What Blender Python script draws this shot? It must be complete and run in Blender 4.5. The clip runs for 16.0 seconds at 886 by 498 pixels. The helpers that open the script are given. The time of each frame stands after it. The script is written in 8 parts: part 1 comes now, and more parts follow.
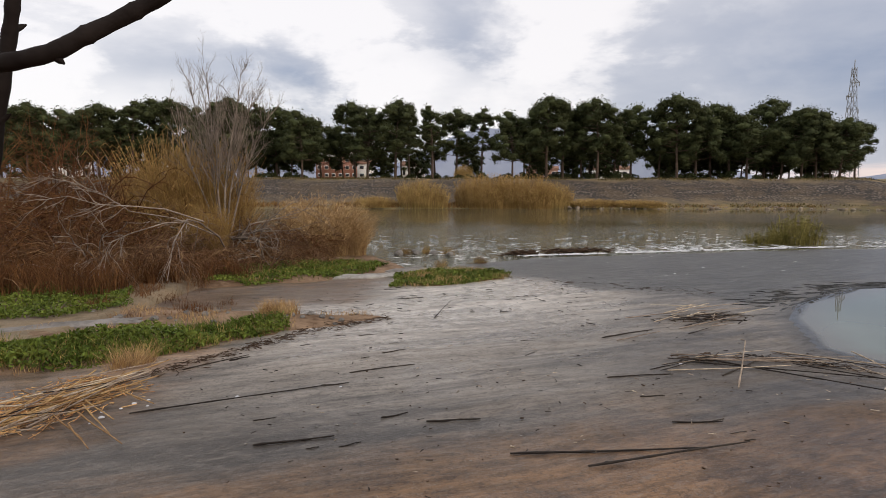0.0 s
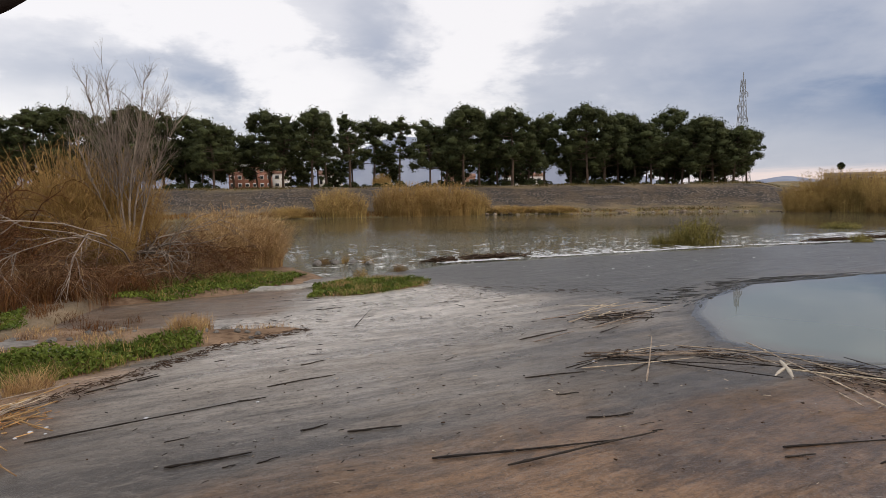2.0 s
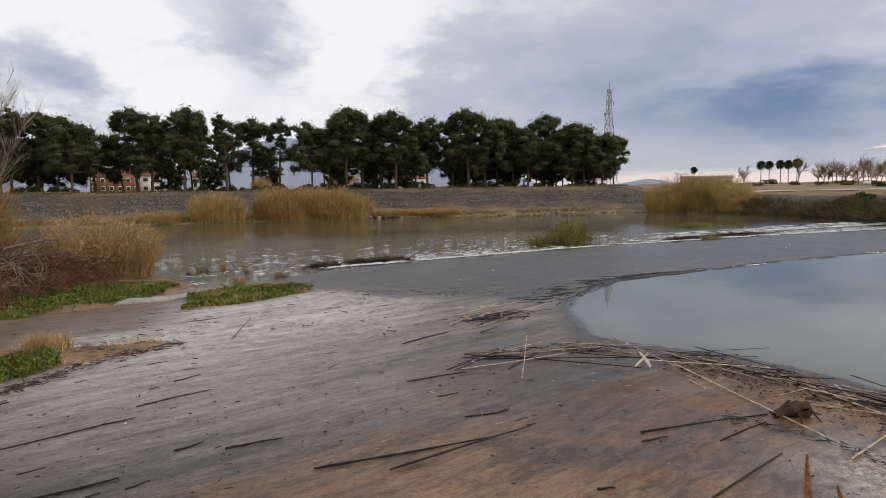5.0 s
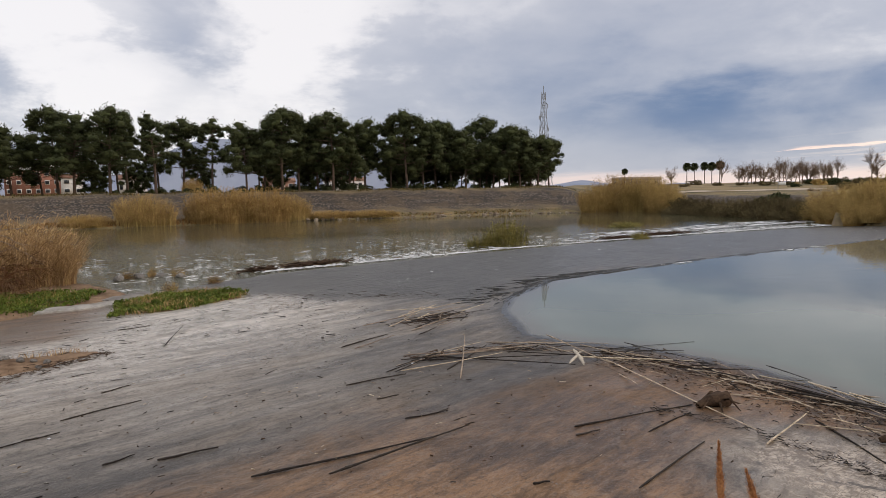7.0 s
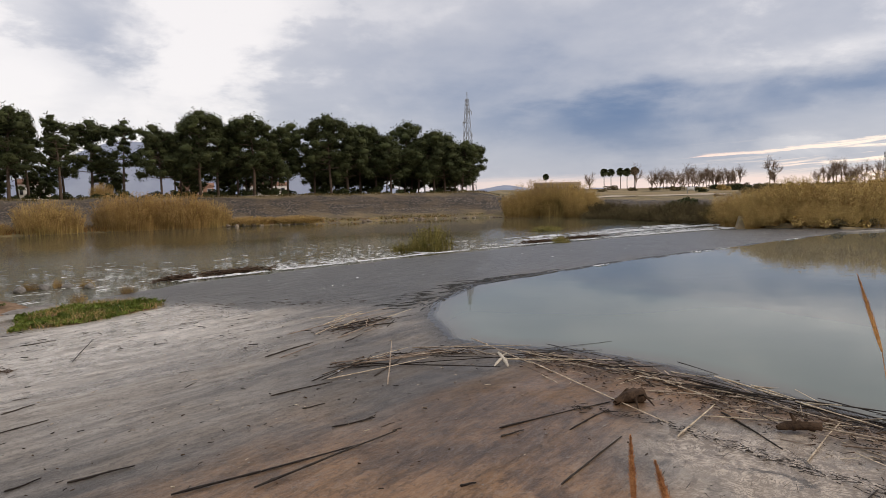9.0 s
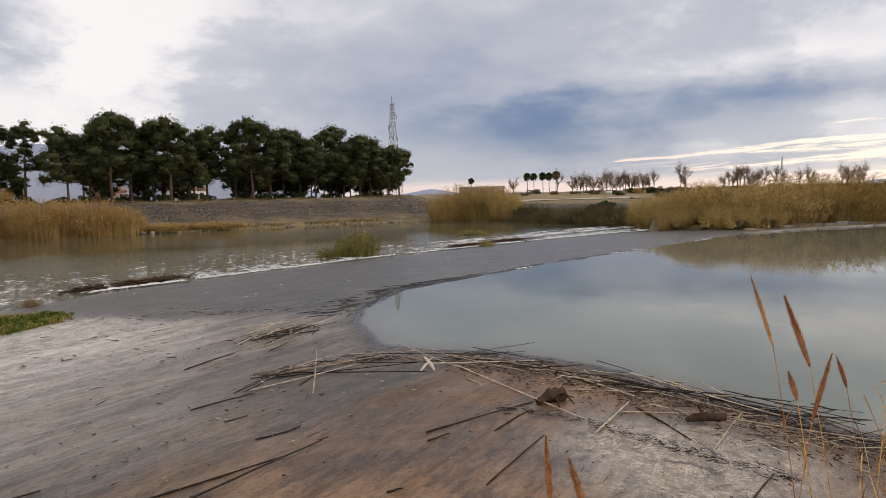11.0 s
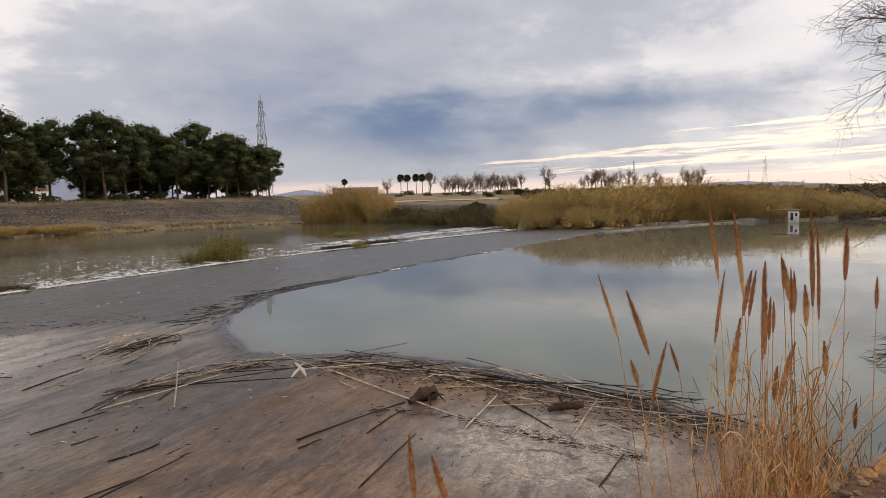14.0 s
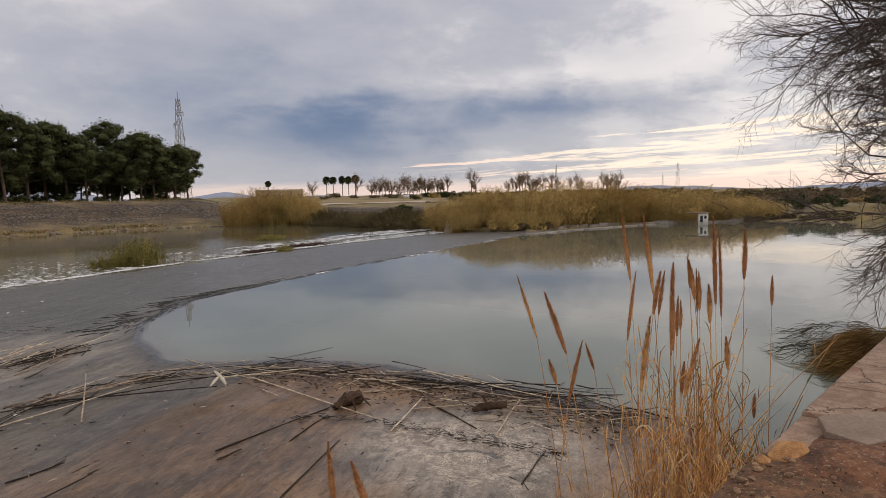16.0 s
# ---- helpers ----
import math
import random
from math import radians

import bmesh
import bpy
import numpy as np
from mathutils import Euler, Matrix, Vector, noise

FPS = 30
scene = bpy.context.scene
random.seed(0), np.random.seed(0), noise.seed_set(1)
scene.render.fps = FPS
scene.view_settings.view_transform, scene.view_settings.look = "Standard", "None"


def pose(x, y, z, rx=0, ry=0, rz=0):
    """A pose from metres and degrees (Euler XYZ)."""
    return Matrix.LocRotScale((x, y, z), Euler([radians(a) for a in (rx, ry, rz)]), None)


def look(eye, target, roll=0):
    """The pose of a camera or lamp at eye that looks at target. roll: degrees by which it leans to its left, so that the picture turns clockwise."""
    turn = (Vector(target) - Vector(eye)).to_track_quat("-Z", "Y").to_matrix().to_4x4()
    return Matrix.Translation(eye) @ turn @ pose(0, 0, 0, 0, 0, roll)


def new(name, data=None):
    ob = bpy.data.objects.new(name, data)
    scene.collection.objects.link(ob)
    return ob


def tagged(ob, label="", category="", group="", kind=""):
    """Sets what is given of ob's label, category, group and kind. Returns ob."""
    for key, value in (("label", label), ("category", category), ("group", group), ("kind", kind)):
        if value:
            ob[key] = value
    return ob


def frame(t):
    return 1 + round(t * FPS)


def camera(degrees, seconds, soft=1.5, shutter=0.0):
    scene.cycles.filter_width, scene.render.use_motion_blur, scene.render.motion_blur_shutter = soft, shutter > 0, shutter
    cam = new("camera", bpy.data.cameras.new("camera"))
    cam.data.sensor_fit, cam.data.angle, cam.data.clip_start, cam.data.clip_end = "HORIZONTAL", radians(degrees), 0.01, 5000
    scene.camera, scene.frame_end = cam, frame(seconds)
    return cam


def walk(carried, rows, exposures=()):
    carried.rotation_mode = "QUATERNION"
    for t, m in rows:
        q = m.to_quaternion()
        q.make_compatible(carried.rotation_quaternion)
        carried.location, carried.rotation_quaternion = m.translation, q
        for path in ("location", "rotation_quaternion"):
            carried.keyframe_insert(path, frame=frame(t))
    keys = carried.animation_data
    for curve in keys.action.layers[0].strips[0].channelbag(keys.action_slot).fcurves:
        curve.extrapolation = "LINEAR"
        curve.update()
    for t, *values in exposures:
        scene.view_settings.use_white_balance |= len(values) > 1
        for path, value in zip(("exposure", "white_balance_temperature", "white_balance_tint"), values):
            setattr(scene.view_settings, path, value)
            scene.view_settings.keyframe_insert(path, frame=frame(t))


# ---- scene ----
cam = camera(70.4, 16.0, soft=0.7)
# seconds, place, and the three turns of pose()
ROWS = [
    (0.0, 0.002, -0.026, 3.323, 83.88, -0.08, 0.09),
    (0.5, 0.014, -0.039, 3.321, 84.05, -0.14, -1.63),
    (1.0, 0.025, -0.051, 3.319, 84.24, 0.14, -3.39),
    (1.5, 0.036, -0.064, 3.317, 84.42, 0.47, -5.35),
    (2.0, 0.048, -0.075, 3.311, 84.59, 0.72, -7.28),
    (2.5, 0.058, -0.092, 3.309, 84.66, 0.53, -8.83),
    (3.0, 0.070, -0.110, 3.318, 84.70, 0.34, -10.50),
    (3.5, 0.081, -0.132, 3.336, 84.59, 0.17, -12.09),
    (4.0, 0.092, -0.156, 3.355, 84.62, 0.09, -14.00),
    (4.5, 0.103, -0.185, 3.377, 84.64, 0.65, -15.99),
    (5.0, 0.108, -0.212, 3.388, 84.68, 0.84, -17.77),
    (7.5, 0.099, -0.320, 3.420, 84.84, 1.13, -24.86),
    (8.0, 0.089, -0.338, 3.426, 85.02, 1.23, -26.58),
    (8.5, 0.084, -0.355, 3.437, 85.09, 1.18, -28.41),
    (9.0, 0.079, -0.371, 3.445, 85.04, 1.08, -30.13),
    (11.5, 0.082, -0.468, 3.490, 85.35, 1.32, -38.91),
    (12.0, 0.090, -0.483, 3.492, 85.40, 1.21, -41.16),
    (12.5, 0.097, -0.497, 3.493, 85.42, 1.00, -43.06),
    (13.0, 0.101, -0.516, 3.499, 85.42, 0.98, -45.17),
    (13.5, 0.105, -0.531, 3.501, 85.34, 1.24, -46.96),
    (14.0, 0.105, -0.541, 3.508, 85.11, 1.24, -48.22),
    (14.5, 0.115, -0.551, 3.512, 85.19, 1.52, -49.96),
    (15.0, 0.121, -0.566, 3.509, 85.29, 1.14, -51.64),
    (15.5, 0.124, -0.577, 3.514, 85.21, 0.91, -53.39),
    (16.0, 0.129, -0.589, 3.515, 85.22, 1.08, -54.84),
]
walk(cam, [(t, pose(x, y, z, rx, ry, rz)) for t, x, y, z, rx, ry, rz in ROWS], [(0.0, 0.10, 6700, 12.5), (5.0, 0.03, 6620, 12.2), (9.0, 0.05, 6800, 13.0), (12.5, 0.09, 6950, 13.8), (16.0, -0.09, 7050, 14.8)])

# ---------------------------------------------------------------- node helpers
class Nodes:
    """Short calls that add and join shader nodes in one tree."""

    def __init__(self, tree, fresh=True):
        self.tree = tree
        if fresh:
            tree.nodes.clear()

    def add(self, kind):
        return self.tree.nodes.new(kind)

    def join(self, socket, value):
        if isinstance(value, bpy.types.NodeSocket):
            self.tree.links.new(value, socket)
        elif isinstance(value, (tuple, list)) and len(value) == 3 and len(socket.default_value) == 4:
            socket.default_value = (*value, 1)
        else:
            socket.default_value = value

    def m(self, op, *values, clamp=False):
        n = self.add("ShaderNodeMath")
        n.operation, n.use_clamp = op, clamp
        for s, v in zip(n.inputs, values):
            self.join(s, v)
        return n.outputs[0]

    def vec(self, op, *values):
        n = self.add("ShaderNodeVectorMath")
        n.operation = op
        for s, v in zip(n.inputs, values):
            self.join(s, v)
        return n.outputs[0]

    def xyz(self, x, y, z):
        n = self.add("ShaderNodeCombineXYZ")
        for s, v in zip(n.inputs, (x, y, z)):
            self.join(s, v)
        return n.outputs[0]

    def split(self, v):
        n = self.add("ShaderNodeSeparateXYZ")
        self.join(n.inputs[0], v)
        return n.outputs

    def mix(self, fac, a, b, blend="MIX"):
        n = self.add("ShaderNodeMix")
        n.data_type, n.blend_type = "RGBA", blend
        n.clamp_factor = True
        self.join(n.inputs[0], fac)
        self.join(n.inputs[6], a)
        self.join(n.inputs[7], b)
        return n.outputs[2]

    def noise(self, v, scale, detail=4.0, rough=0.55, twist=0.0):
        n = self.add("ShaderNodeTexNoise")
        self.join(n.inputs["Vector"], v)
        for key, value in (("Scale", scale), ("Detail", detail), ("Roughness", rough), ("Distortion", twist)):
            n.inputs[key].default_value = value
        return n.outputs["Fac"]

    def step(self, v, lo, hi, a=0.0, b=1.0):
        n = self.add("ShaderNodeMapRange")
        n.interpolation_type = "SMOOTHSTEP"
        for s, x in zip(n.inputs, (v, lo, hi, a, b)):
            self.join(s, x)
        return n.outputs[0]

    def blob(self, x, y, x0, y0, w, h):
        """A soft hill of height 1 round (x0, y0)."""
        a = self.m("POWER", self.m("ABSOLUTE", self.m("DIVIDE", self.m("SUBTRACT", x, x0), w)), 2)
        b = self.m("POWER", self.m("ABSOLUTE", self.m("DIVIDE", self.m("SUBTRACT", y, y0), h)), 2)
        return self.m("EXPONENT", self.m("MULTIPLY", self.m("ADD", a, b), -1))


# ---------------------------------------------------------------- sky and sun
world = bpy.data.worlds.new("cloudy_sky")
scene.world = world
world.use_nodes = True
w = Nodes(world.node_tree)
way = w.vec("NORMALIZE", w.add("ShaderNodeTexCoord").outputs["Generated"])
dx, dy, dz = w.split(way)
az = w.m("MULTIPLY", w.m("ARCTAN2", dx, dy), 57.2958)
el = w.m("MULTIPLY", w.m("ARCSINE", dz), 57.2958)
flat = w.m("ADD", w.m("MAXIMUM", dz, 0.0), 0.13)
deck = w.xyz(w.m("DIVIDE", dx, flat), w.m("DIVIDE", dy, flat), 0.0)
big = w.m("SUBTRACT", w.noise(deck, 0.55, 6, 0.55, 0.1), 0.5)
mid = w.m("SUBTRACT", w.noise(w.vec("ADD", deck, (7.3, 2.1, 0.0)), 1.7, 6, 0.56, 0.1), 0.5)
puff = w.m("SUBTRACT", w.noise(w.xyz(az, w.m("MULTIPLY", el, 1.9), 3.0), 0.11, 6, 0.55, 0.15), 0.5)
crisp = w.m("SUBTRACT", w.step(w.noise(w.xyz(az, w.m("MULTIPLY", el, 2.1), 8.0), 0.085, 7, 0.58, 0.15), 0.44, 0.58), 0.5)
azw = w.m("ADD", az, w.m("MULTIPLY", puff, 15.0))
elw = w.m("ADD", el, w.m("MULTIPLY", mid, 4.5))


def total(*values):
    out = values[0]
    for v in values[1:]:
        out = w.m("ADD", out, v)
    return out


def part_of(k, v):
    return w.m("MULTIPLY", v, k)


# cloud brightness: 0 slate blue, 1 bright white
light = total(
    w.step(az, 10, 40, 0.63, 0.50),
    part_of(0.30, w.step(az, -6, -26)),
    part_of(0.20, w.step(az, 56, 80)),
    part_of(0.50, w.blob(azw, elw, 10.0, 15.5, 6.0, 7.0)),
    part_of(0.34, w.blob(azw, elw, -9, 15.5, 9, 4.2)),
    part_of(-0.34, w.blob(azw, elw, -21, 9.6, 8, 2.0)),
    part_of(-0.34, w.blob(azw, elw, -12.5, 8.8, 3.4, 1.7)),
    part_of(-0.26, w.blob(azw, elw, 1.0, 12.5, 2.6, 4.0)),
    part_of(0.46, w.blob(azw, elw, -5.5, 8.2, 4.6, 1.9)),
    part_of(-0.38, w.blob(azw, elw, 47.5, 4.9, 10.0, 2.8)),
    part_of(-0.24, w.blob(azw, w.m("SUBTRACT", elw, part_of(0.14, w.m("SUBTRACT", az, 46.0))), 46.5, 7.0, 9.0, 1.7)),
    part_of(-0.30, w.blob(azw, elw, 34.0, 7.8, 15.0, 5.0)),
    part_of(-0.10, w.blob(azw, elw, 46, 13.0, 16, 2.2)),
    part_of(0.10, w.blob(azw, w.m("SUBTRACT", elw, part_of(0.18, w.m("SUBTRACT", az, 40.0))), 42, 8.8, 11, 0.8)),
    part_of(-0.46, w.blob(w.m("ADD", az, part_of(8.0, puff)), w.m("ADD", el, part_of(7.0, puff)), 63.5, 7.4, 7.5, 1.6)),
    part_of(0.30, w.blob(azw, elw, 62, 10.2, 8, 0.9)),
    part_of(-0.30, w.blob(azw, elw, 74, 7.8, 4.5, 1.7)),
    part_of(0.05, w.blob(azw, elw, 70, 17, 16, 4.0)),
    part_of(0.34, big), part_of(0.34, mid), part_of(0.46, puff), w.m("MULTIPLY", crisp, w.m("ADD", w.step(az, 30, 12, 0.08, 0.30), w.step(az, 50, 58, 0.0, 0.14))),
)
cloud = w.mix(w.step(light, -0.34, 0.48), (0.110, 0.185, 0.345), (0.460, 0.495, 0.580))
cloud = w.mix(w.step(light, 0.35, 1.0), cloud, (0.88, 0.88, 0.90))
# warm torn bands low in the west
torn = w.noise(w.xyz(part_of(0.10, az), part_of(1.3, el), 1.7), 1.0, 6, 0.6, 0.4)
shred = w.noise(w.xyz(part_of(0.22, az), part_of(4.2, w.m("SUBTRACT", el, part_of(0.06, az))), 4.4), 1.0, 5, 0.62, 0.2)
for start, low, rise, thick in ((49, 2.55, 0.052, 0.52), (56, 1.75, 0.045, 0.34), (60, 0.95, 0.020, 0.55), (67, 4.9, 0.040, 0.22)):
    off = w.m("ABSOLUTE", w.m("SUBTRACT", w.m("SUBTRACT", el, low), part_of(rise, w.m("SUBTRACT", az, start))))
    half = w.m("MULTIPLY", w.step(az, start, start + 26, 0.10, thick), w.step(torn, 0.36, 0.62, 0.10, 1.8))
    band = w.m("MULTIPLY", w.step(w.m("DIVIDE", off, half), 1.4, 0.45), w.m("MULTIPLY", w.step(az, start, start + 4), w.step(shred, 0.36, 0.54)))
    cloud = w.mix(part_of(0.95, band), cloud, w.mix(w.step(az, 50, 70), (1.04, 0.80, 0.72), (1.16, 1.03, 0.88)))
wisps = w.m("MULTIPLY", w.step(shred, 0.54, 0.66), w.m("MULTIPLY", w.step(az, 46, 66), w.m("MULTIPLY", w.step(el, 4.6, 2.4), w.step(el, 0.0, 1.0))))
cloud = w.mix(part_of(0.55, wisps), cloud, (1.0, 0.86, 0.76))
glow = w.m("MULTIPLY", w.step(az, 46, 76), w.step(el, 2.6, 0.3))
cloud = w.mix(part_of(0.8, glow), cloud, (1.0, 0.91, 0.84))
rim = w.m("MULTIPLY", w.step(az, 22, 38), w.step(w.m("ADD", el, w.m("MULTIPLY", shred, 0.8)), 2.1, 1.1))
cloud = w.mix(part_of(0.75, rim), cloud, (0.98, 0.80, 0.73))
cloud = w.mix(w.step(el, 0.0, -3.0), cloud, (0.16, 0.15, 0.13))
blue = w.add("ShaderNodeTexSky")
blue.sky_type, blue.sun_disc = "NISHITA", False
blue.sun_elevation, blue.sun_rotation = radians(24), radians(128)
air = w.add("ShaderNodeBackground")
w.join(air.inputs[0], blue.outputs[0])
air.inputs[1].default_value = 0.012
deckshade = w.add("ShaderNodeBackground")
w.join(deckshade.inputs[0], cloud)
deckshade.inputs[1].default_value = 0.95
both = w.add("ShaderNodeAddShader")
w.join(both.inputs[0], air.outputs[0])
w.join(both.inputs[1], deckshade.outputs[0])
w.join(w.add("ShaderNodeOutputWorld").inputs[0], both.outputs[0])

sun = new("sun", bpy.data.lights.new("sun", "SUN"))
sun.data.energy, sun.data.angle, sun.data.color = 1.05, radians(16), (1.0, 0.87, 0.74)
sun.matrix_world = look((0, 0, 0), (-math.sin(radians(128)) * 0.91, -math.cos(radians(128)) * 0.91, -0.41))


# ---------------------------------------------------------------- materials
def material(name):
    mat = bpy.data.materials.new(name)
    mat.use_nodes = True
    n = Nodes(mat.node_tree)
    out = n.add("ShaderNodeOutputMaterial")
    bsdf = n.add("ShaderNodeBsdfPrincipled")
    n.join(out.inputs[0], bsdf.outputs[0])
    return mat, n, bsdf


def bumped(n, bsdf, height, strength, distance):
    b = n.add("ShaderNodeBump")
    b.inputs["Strength"].default_value, b.inputs["Distance"].default_value = strength, distance
    n.join(b.inputs["Height"], height)
    n.join(bsdf.inputs["Normal"], b.outputs[0])


def place(n):
    return n.add("ShaderNodeNewGeometry").outputs["Position"]


def local(n):
    return n.add("ShaderNodeTexCoord").outputs["Object"]


def attribute(n, name):
    a = n.add("ShaderNodeAttribute")
    a.attribute_name = name
    return a.outputs["Fac"]


def grained(name, a, b, scale, rough=0.8, fine=8.0, relief=0.3, depth=0.01, spread=0.0, spec=0.12):
    """Two tones by noise at two scales, with a little relief; spread varies whole objects or islands."""
    mat, n, bsdf = material(name)
    v = local(n)
    k = n.noise(v, scale, 5, 0.6, 0.3)
    g = n.noise(v, scale * fine, 3, 0.6)
    tone = n.mix(n.step(n.m("ADD", n.m("MULTIPLY", k, 0.65), n.m("MULTIPLY", g, 0.35)), 0.3, 0.7), a, b)
    if spread:
        geo = n.add("ShaderNodeNewGeometry")
        ob = n.add("ShaderNodeObjectInfo")
        r = n.m("FRACT", n.m("ADD", geo.outputs["Random Per Island"], ob.outputs["Random"]))
        hsv = n.add("ShaderNodeHueSaturation")
        n.join(hsv.inputs["Color"], tone)
        n.join(hsv.inputs["Value"], n.m("ADD", 1.0 - spread, n.m("MULTIPLY", r, 2 * spread)))
        n.join(hsv.inputs["Hue"], n.m("ADD", 0.5 - spread * 0.03, n.m("MULTIPLY", r, spread * 0.06)))
        tone = hsv.outputs[0]
    n.join(bsdf.inputs["Base Color"], tone)
    bsdf.inputs["Roughness"].default_value = rough
    bsdf.inputs["Specular IOR Level"].default_value = spec
    if relief:
        bumped(n, bsdf, g, relief, depth)
    return mat


def make_concrete():
    """Silted, partly wet concrete with long streaks along the flow."""
    mat, n, bsdf = material("silted_concrete")
    p = place(n)
    x, y, z = n.split(p)
    bend = n.m("MULTIPLY", n.m("SUBTRACT", n.noise(p, 0.10, 2, 0.5), 0.5), 1.6)
    along = n.m("ADD", n.m("MULTIPLY", x, 0.93), n.m("MULTIPLY", y, 0.36))
    across = n.m("ADD", n.m("ADD", n.m("MULTIPLY", x, -0.36), n.m("MULTIPLY", y, 0.93)), bend)
    s1 = n.noise(n.xyz(n.m("MULTIPLY", along, 0.10), n.m("MULTIPLY", across, 0.75), 0), 1.0, 5, 0.6, 0.6)
    s2 = n.noise(n.xyz(n.m("MULTIPLY", along, 0.45), n.m("MULTIPLY", across, 3.2), 3), 1.0, 5, 0.65, 0.4)
    s3 = n.noise(n.xyz(n.m("MULTIPLY", along, 2.5), n.m("MULTIPLY", across, 11.0), 5), 1.0, 4, 0.7, 0.3)
    grit = n.noise(p, 15.0, 6, 0.80)
    speck = n.noise(n.xyz(n.m("MULTIPLY", along, 6.0), n.m("MULTIPLY", across, 17.0), 2), 1.0, 3, 0.6)
    patch = n.noise(p, 0.55, 5, 0.6, 0.8)
    wet = attribute(n, "flow")
    silt = attribute(n, "silt")
    pale = attribute(n, "pale")
    streak = n.m("ADD", n.m("ADD", n.m("MULTIPLY", s1, 0.52), n.m("MULTIPLY", s2, 0.32)), n.m("MULTIPLY", s3, 0.16))
    tone = n.mix(n.step(streak, 0.40, 0.62), (0.074, 0.062, 0.051), (0.35, 0.300, 0.245))
    mud = n.mix(n.step(n.m("ADD", n.m("ADD", n.m("MULTIPLY", patch, 0.42), n.m("MULTIPLY", s2, 0.33)), n.m("MULTIPLY", s3, 0.25)), 0.36, 0.64), (0.085, 0.046, 0.024), (0.40, 0.225, 0.110))
    tone = n.mix(n.m("MULTIPLY", silt, n.step(n.m("ADD", silt, n.m("MULTIPLY", n.m("SUBTRACT", s1, 0.5), 2.2)), 0.25, 0.75)), tone, mud)
    # light tone that paints the wet film's sky sheen into the colour
    painted_sheen = n.mix(n.step(n.m("ADD", n.m("MULTIPLY", s2, 0.5), n.m("MULTIPLY", n.noise(p, 3.4, 6, 0.7, 0.6), 0.5)), 0.38, 0.62), (0.35, 0.308, 0.258), (0.80, 0.732, 0.645))
    tone = n.mix(n.m("MULTIPLY", pale, n.step(n.m("ADD", s1, n.m("MULTIPLY", pale, 0.44)), 0.38, 0.62)), tone, painted_sheen)
    tone = n.mix(wet, tone, n.mix(n.step(s2, 0.35, 0.65), (0.040, 0.040, 0.038), (0.12, 0.118, 0.112)))
    tone = n.mix(n.step(grit, 0.50, 0.64), tone, n.mix(0.58, tone, (0.022, 0.019, 0.017)))
    fleck = n.noise(p, 38.0, 4, 0.75)
    tone = n.mix(n.m("MULTIPLY", n.step(fleck, 0.52, 0.66), 0.5), tone, n.mix(0.6, tone, (0.5, 0.46, 0.41)))
    tone = n.mix(n.m("MULTIPLY", n.step(speck, 0.62, 0.74), 0.45), tone, (0.36, 0.33, 0.29))
    stain = n.noise(n.xyz(n.m("MULTIPLY", along, 0.9), n.m("MULTIPLY", across, 1.7), 7), 1.0, 7, 0.7, 0.7)
    tone = n.mix(n.m("MULTIPLY", n.step(stain, 0.50, 0.64), 0.34), tone, n.mix(0.7, tone, (0.03, 0.026, 0.022)))
    tone = n.mix(n.m("MULTIPLY", n.step(speck, 0.34, 0.26), 0.4), tone, (0.02, 0.018, 0.016))
    crease = n.noise(n.xyz(n.m("MULTIPLY", along, 2.6), n.m("MULTIPLY", across, 7.0), 6), 1.0, 7, 0.80, 0.8)
    tone = n.mix(n.m("MULTIPLY", n.step(crease, 0.52, 0.58), 0.46), tone, n.mix(0.75, tone, (0.018, 0.014, 0.011)))
    tone = n.mix(n.m("MULTIPLY", n.step(crease, 0.47, 0.41), 0.32), tone, n.mix(0.5, tone, (0.52, 0.45, 0.37)))
    vein = n.noise(p, 1.7, 7, 0.72, 1.4)
    # beige sand combed into swirls, with dark crusts
    sand = attribute(n, "sandy")
    swirl = n.m("FRACT", n.m("MULTIPLY", n.noise(p, 1.5, 5, 0.62, 1.6), 13.0))
    comb = n.step(n.m("ABSOLUTE", n.m("SUBTRACT", swirl, 0.5)), 0.06, 0.34)
    beige = n.mix(n.m("MULTIPLY", comb, n.step(n.noise(p, 6.0, 5, 0.7), 0.36, 0.60)), (0.25, 0.195, 0.145), (0.70, 0.59, 0.465))
    tone = n.mix(n.m("MULTIPLY", n.step(sand, 0.10, 0.75), n.step(n.m("ADD", n.noise(p, 0.9, 4, 0.6, 0.5), n.m("MULTIPLY", sand, 0.34)), 0.44, 0.70)), tone, n.mix(0.22, beige, tone))
    tone = n.mix(n.m("MULTIPLY", sand, n.step(vein, 0.54, 0.62)), tone, n.mix(0.80, tone, (0.045, 0.038, 0.032)))
    # darkens damp silt and paints the contact shade beneath the drift line
    soak_shade = n.m("MULTIPLY", attribute(n, "damp_shade"), n.step(n.m("ADD", s1, n.m("MULTIPLY", s2, 0.5)), 0.45, 0.95))
    tone = n.mix(n.m("ADD", n.m("MULTIPLY", soak_shade, 0.42), n.m("MULTIPLY", attribute(n, "damp_shade"), 0.36)), tone, n.mix(0.82, tone, (0.022, 0.015, 0.010)))
    n.join(bsdf.inputs["Base Color"], tone)
    # noise patches that set roughness only
    damp_shade = n.step(n.m("ADD", n.m("MULTIPLY", s1, 0.6), n.m("MULTIPLY", patch, 0.4)), 0.44, 0.62)
    rough = n.m("ADD", 0.31, n.m("MULTIPLY", damp_shade, 0.34))
    n.join(bsdf.inputs["Specular IOR Level"], n.m("ADD", n.m("ADD", 0.32, n.m("MULTIPLY", pale, 0.32)), n.m("MULTIPLY", wet, 0.05)))
